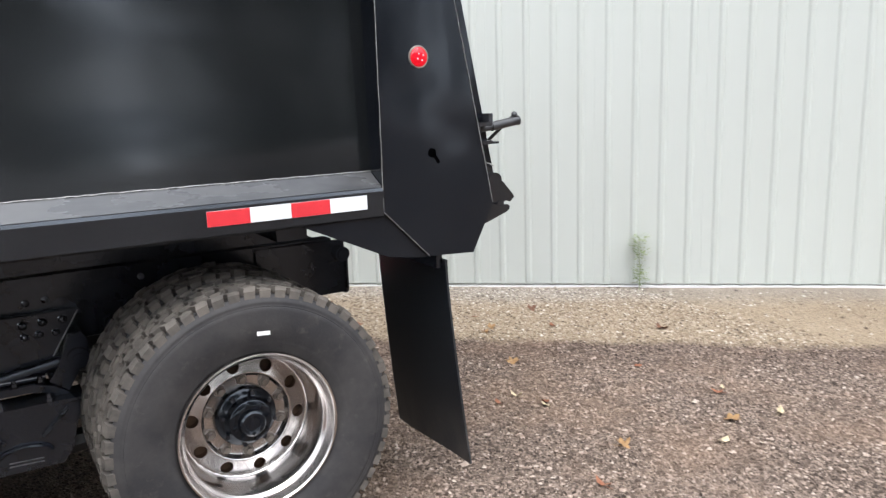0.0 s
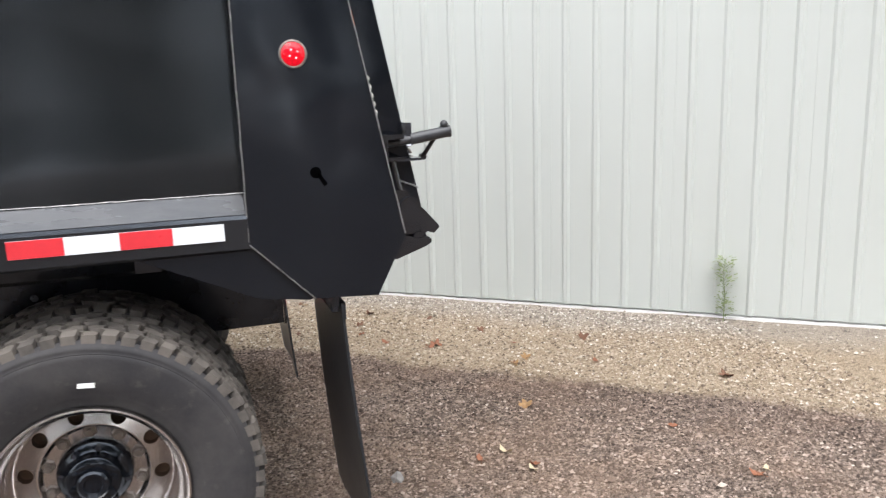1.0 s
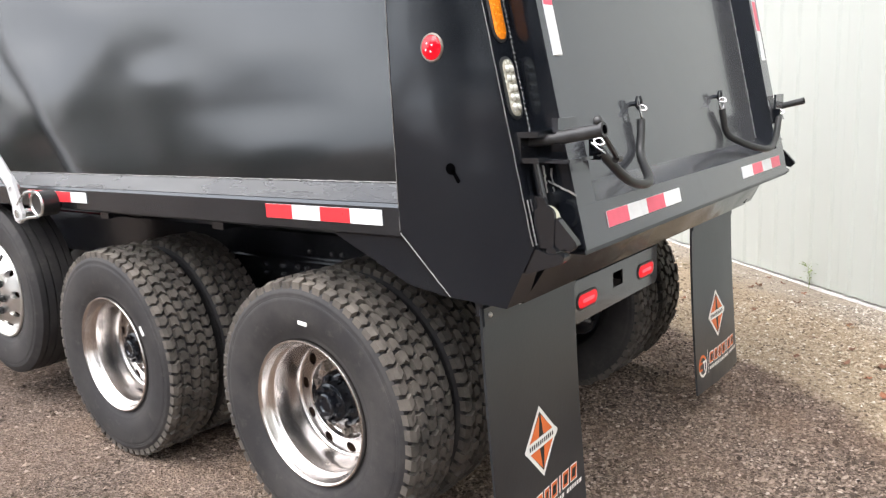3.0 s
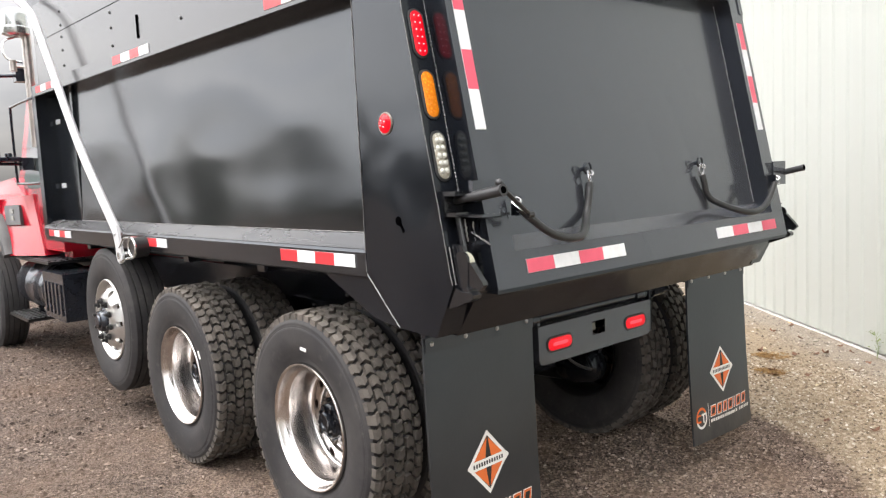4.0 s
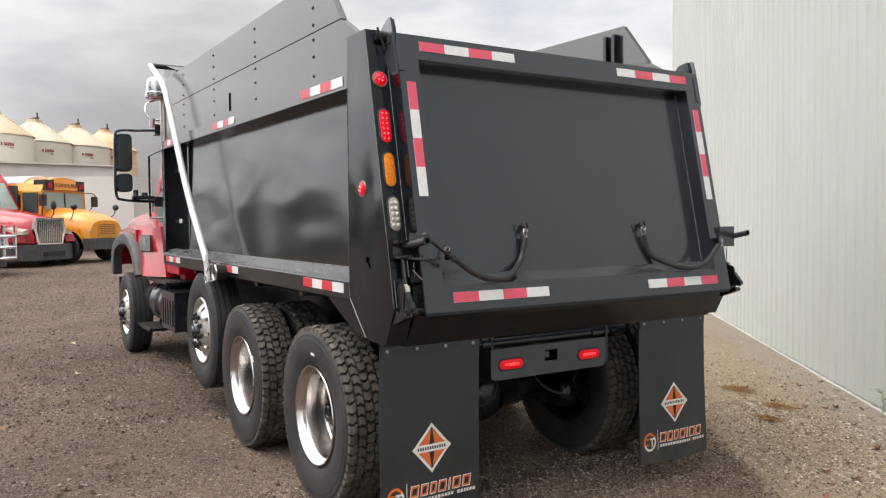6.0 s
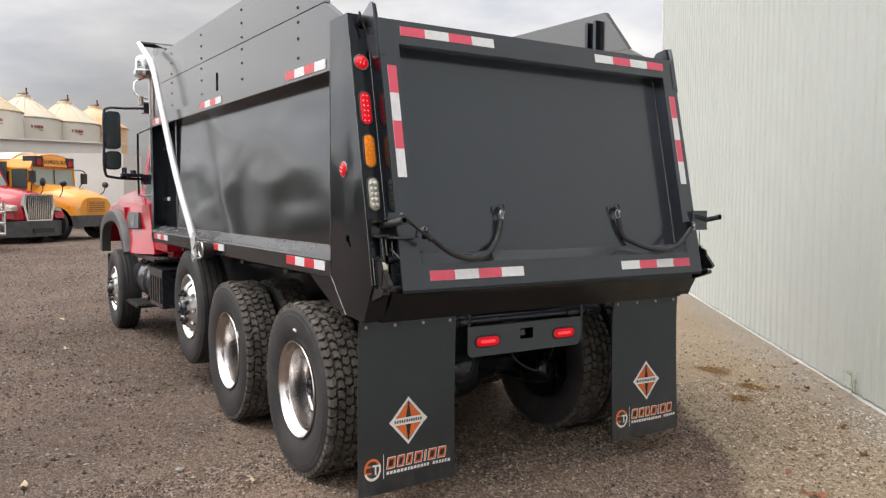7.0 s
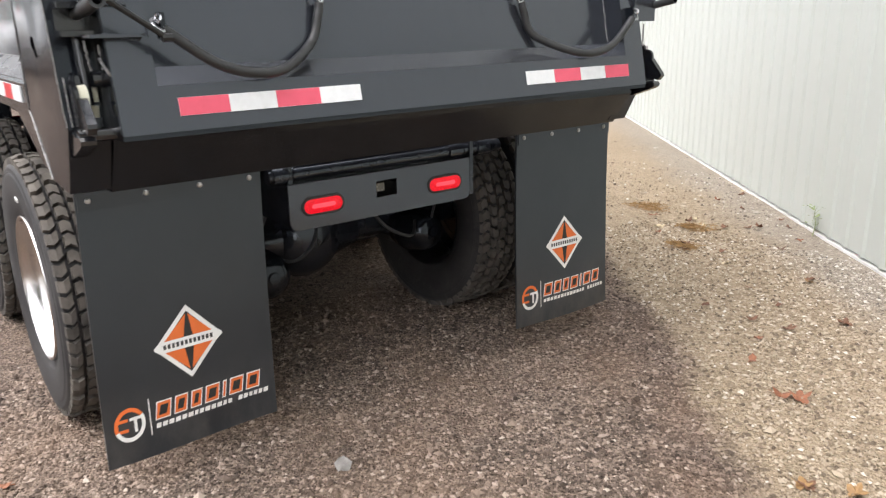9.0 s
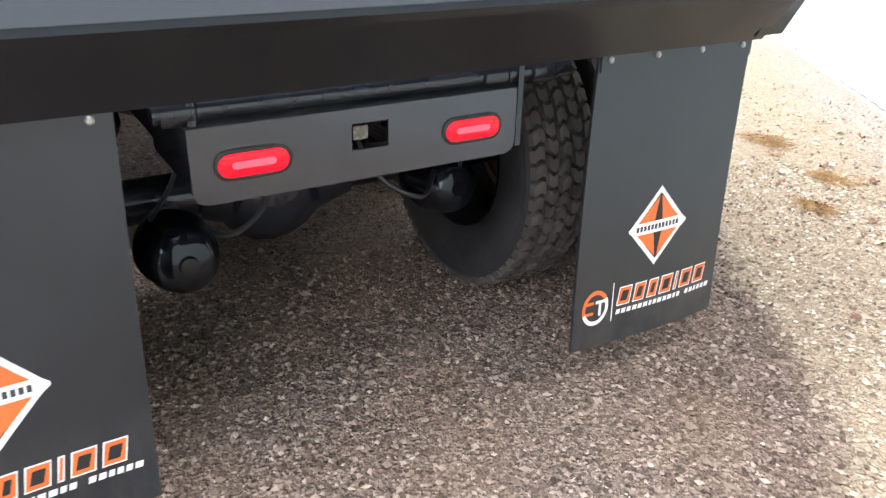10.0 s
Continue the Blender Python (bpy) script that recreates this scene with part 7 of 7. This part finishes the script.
def build_leaves():
    spots = ((2.523, 2.694, "y", 0), (2.346, 3.484, "o", 1), (3.43, 2.87, "o", 0), (2.82, 3.98, "y", 0), (3.52, 4.43, "o", 1), (2.56, 3.34, "o", 2), (0.80, 2.48, "p", 1), (1.034, 1.945, "y", 2),
             (2.49, 3.51, "p", 1), (3.16, 4.70, "y", 0), (3.03, 4.60, "y", 2), (1.306, 2.48, "o", 2), (3.106, 5.37, "b", 0), (2.446, 6.11, "b", 0), (2.85, 5.79, "b", 2), (3.40, 3.45, "o", 2),
             (2.18, 2.47, "o", 1), (3.47, 2.50, "p", 1), (2.537, 3.307, "p", 2), (2.96, 2.456, "p", 1), (3.04, 4.61, "b", 0), (3.20, 2.59, "y", 0), (3.50, 2.89, "p", 2), (4.1, 3.9, "b", 0), (2.3, 5.83, "b", 0),
             (1.04, 6.73, "b", 0), (3.2, 5.0, "o", 2), (3.7, 4.9, "b", 0), (2.7, 5.2, "o", 0), (2.0, 6.6, "y", 2), (-2.2, 1.2, "y", 0), (-4.4, 2.0, "p", 1), (-1.2, 0.9, "y", 2), (-6.9, 2.2, "p", 0), (0.2, 1.3, "p", 1))
    rng = random.Random(8)
    for _ in range(30):
        x, d = rng.uniform(0.2, 2.9), rng.choice((0.12, 0.3, 0.5, 0.8, 1.1)) + rng.uniform(-0.08, 0.12)
        spots += ((x, WALL_B - WALL_M * x - d * WALL_N, rng.choice("bbbbop"), rng.choice((1, 2, 2))),)
    names = {"o": "orange", "y": "yellow-brown", "b": "dark brown", "p": "pale dry"}
    for x, y, c, k in spots:
        lobes, size = ((5, 0.042), (2, 0.037), (3, 0.027))[k]
        bm = leaf_shape(lobes, size * (0.85 + 0.3 * noise.random()), 0.3 + 0.6 * noise.random())
        ob = part("fallen_leaf", bm, "leaf_" + c)
        ob.matrix_basis = pose(x, y, rise(x, y) + 0.006, 14 * noise.random() - 7, 14 * noise.random() - 7, 360 * noise.random())
        tagged(ob, names[c] + " fallen leaf lying on the crushed stone", "leaf", "fallen leaves")


def build_stone(x, y, r, label):
    bm = bmesh.new()
    bmesh.ops.create_icosphere(bm, subdivisions=1, radius=r)
    for v in bm.verts:
        v.co *= 1 + 0.75 * noise.noise(v.co * (1.4 / r) + Vector((x, y, 0)))
        v.co.z *= 0.75
    ob = part("loose_stone", bm, "stone")
    ob.matrix_basis = pose(x, y, rise(x, y) + r * 0.35, 0, 0, 40)
    tagged(ob, label, "stone")


def build_weed(x, y, h, n, label):
    weed = empty("weed", (x, y, 0), label, "weed")
    bm = bmesh.new()
    sweep(bm, curve_pts([(0, 0, -0.02), (0.01, 0.005, h * 0.4), (-0.008, 0.01, h * 0.75), (0.012, 0, h)], 10), [0.004 - 0.0003 * i for i in range(11)], 5)
    for i in range(n // 3):
        z = h * (0.15 + 0.8 * i / (n / 3))
        a = i * 2.4
        sweep(bm, [(0, 0, z), (0.035 * math.cos(a), 0.035 * math.sin(a), z + 0.03)], [0.002, 0.001], 4)
    part_l("stem", bm, "weed", weed)
    bm = bmesh.new()
    for i in range(n * 3):
        u = noise.random()
        if i % 10 < 5:  # open crown
            z, spread = h * (0.62 + 0.38 * u), 0.016 + 0.058 * math.sin(3.0 * min(1.0, 0.25 + 0.6 * u))
        elif i % 10 < 7:  # lower side shoots
            z, spread = h * (0.18 + 0.22 * u), 0.055
        else:
            z, spread = h * (0.05 + 0.65 * u), 0.034
        a, r = 6.28 * noise.random(), 0.004 + spread * math.sqrt(noise.random())
        c = Vector((r * math.cos(a), r * math.sin(a), z))
        d = Vector((math.cos(a + noise.random()), math.sin(a), 0.6 * noise.random())).normalized()
        w = d.cross(Vector((0, 0, 1))).normalized() * (0.006 + 0.007 * noise.random())
        l = 0.02 + 0.022 * noise.random()
        q = [bm.verts.new(p) for p in (c, c + d * l * 0.5 + w, c + d * l, c + d * l * 0.5 - w)]
        bm.faces.new(q)
    part_l("leaves", bm, "weed", weed)


def build_straw(x, y, r):
    """A loose, uneven mat of straws in a few overlapping tufts."""
    bm = bmesh.new()
    tufts = [(noise.random() * r * 1.2 - r * 0.6, noise.random() * r * 0.7 - r * 0.35, r * (0.3 + 0.45 * noise.random())) for _ in range(5)]
    for i in range(300):
        tx, ty, tr = tufts[i % 5]
        a, d = 6.28 * noise.random(), tr * math.sqrt(noise.random())
        p = Vector((tx + d * math.cos(a) * 1.25, ty + d * math.sin(a) * 1.0, 0.004 + 0.022 * noise.random() * (1 - d / tr)))
        t = 6.28 * noise.random()
        l = 0.02 + 0.05 * noise.random()
        sweep(bm, [p, p + Vector((math.cos(t) * l, math.sin(t) * l, 0.012 * noise.random()))], 0.0017, 3)
    ob = part("straw_clump", bm, "straw")
    ob.matrix_basis = pose(x, y, rise(x, y))
    tagged(ob, "flattened clump of dry straw on the gravel", "straw", kind="stuff")


build_leaves()
build_stone(1.93, 3.466, 0.034, "grey angular stone lying on the yard")
build_stone(0.35, 2.15, 0.028, "grey stone half sunk in the yard")
build_weed(4.80, 4.80, 0.49, 80, "spindly pale green weed against the metal wall")
build_weed(1.50, 7.60, 0.22, 12, "short dry weed against the metal wall")
for sx, sy, sr in ((0.164, 7.45, 0.17), (0.795, 7.20, 0.15), (1.044, 6.70, 0.10)):
    build_straw(sx, sy, sr)
build_pebbles()
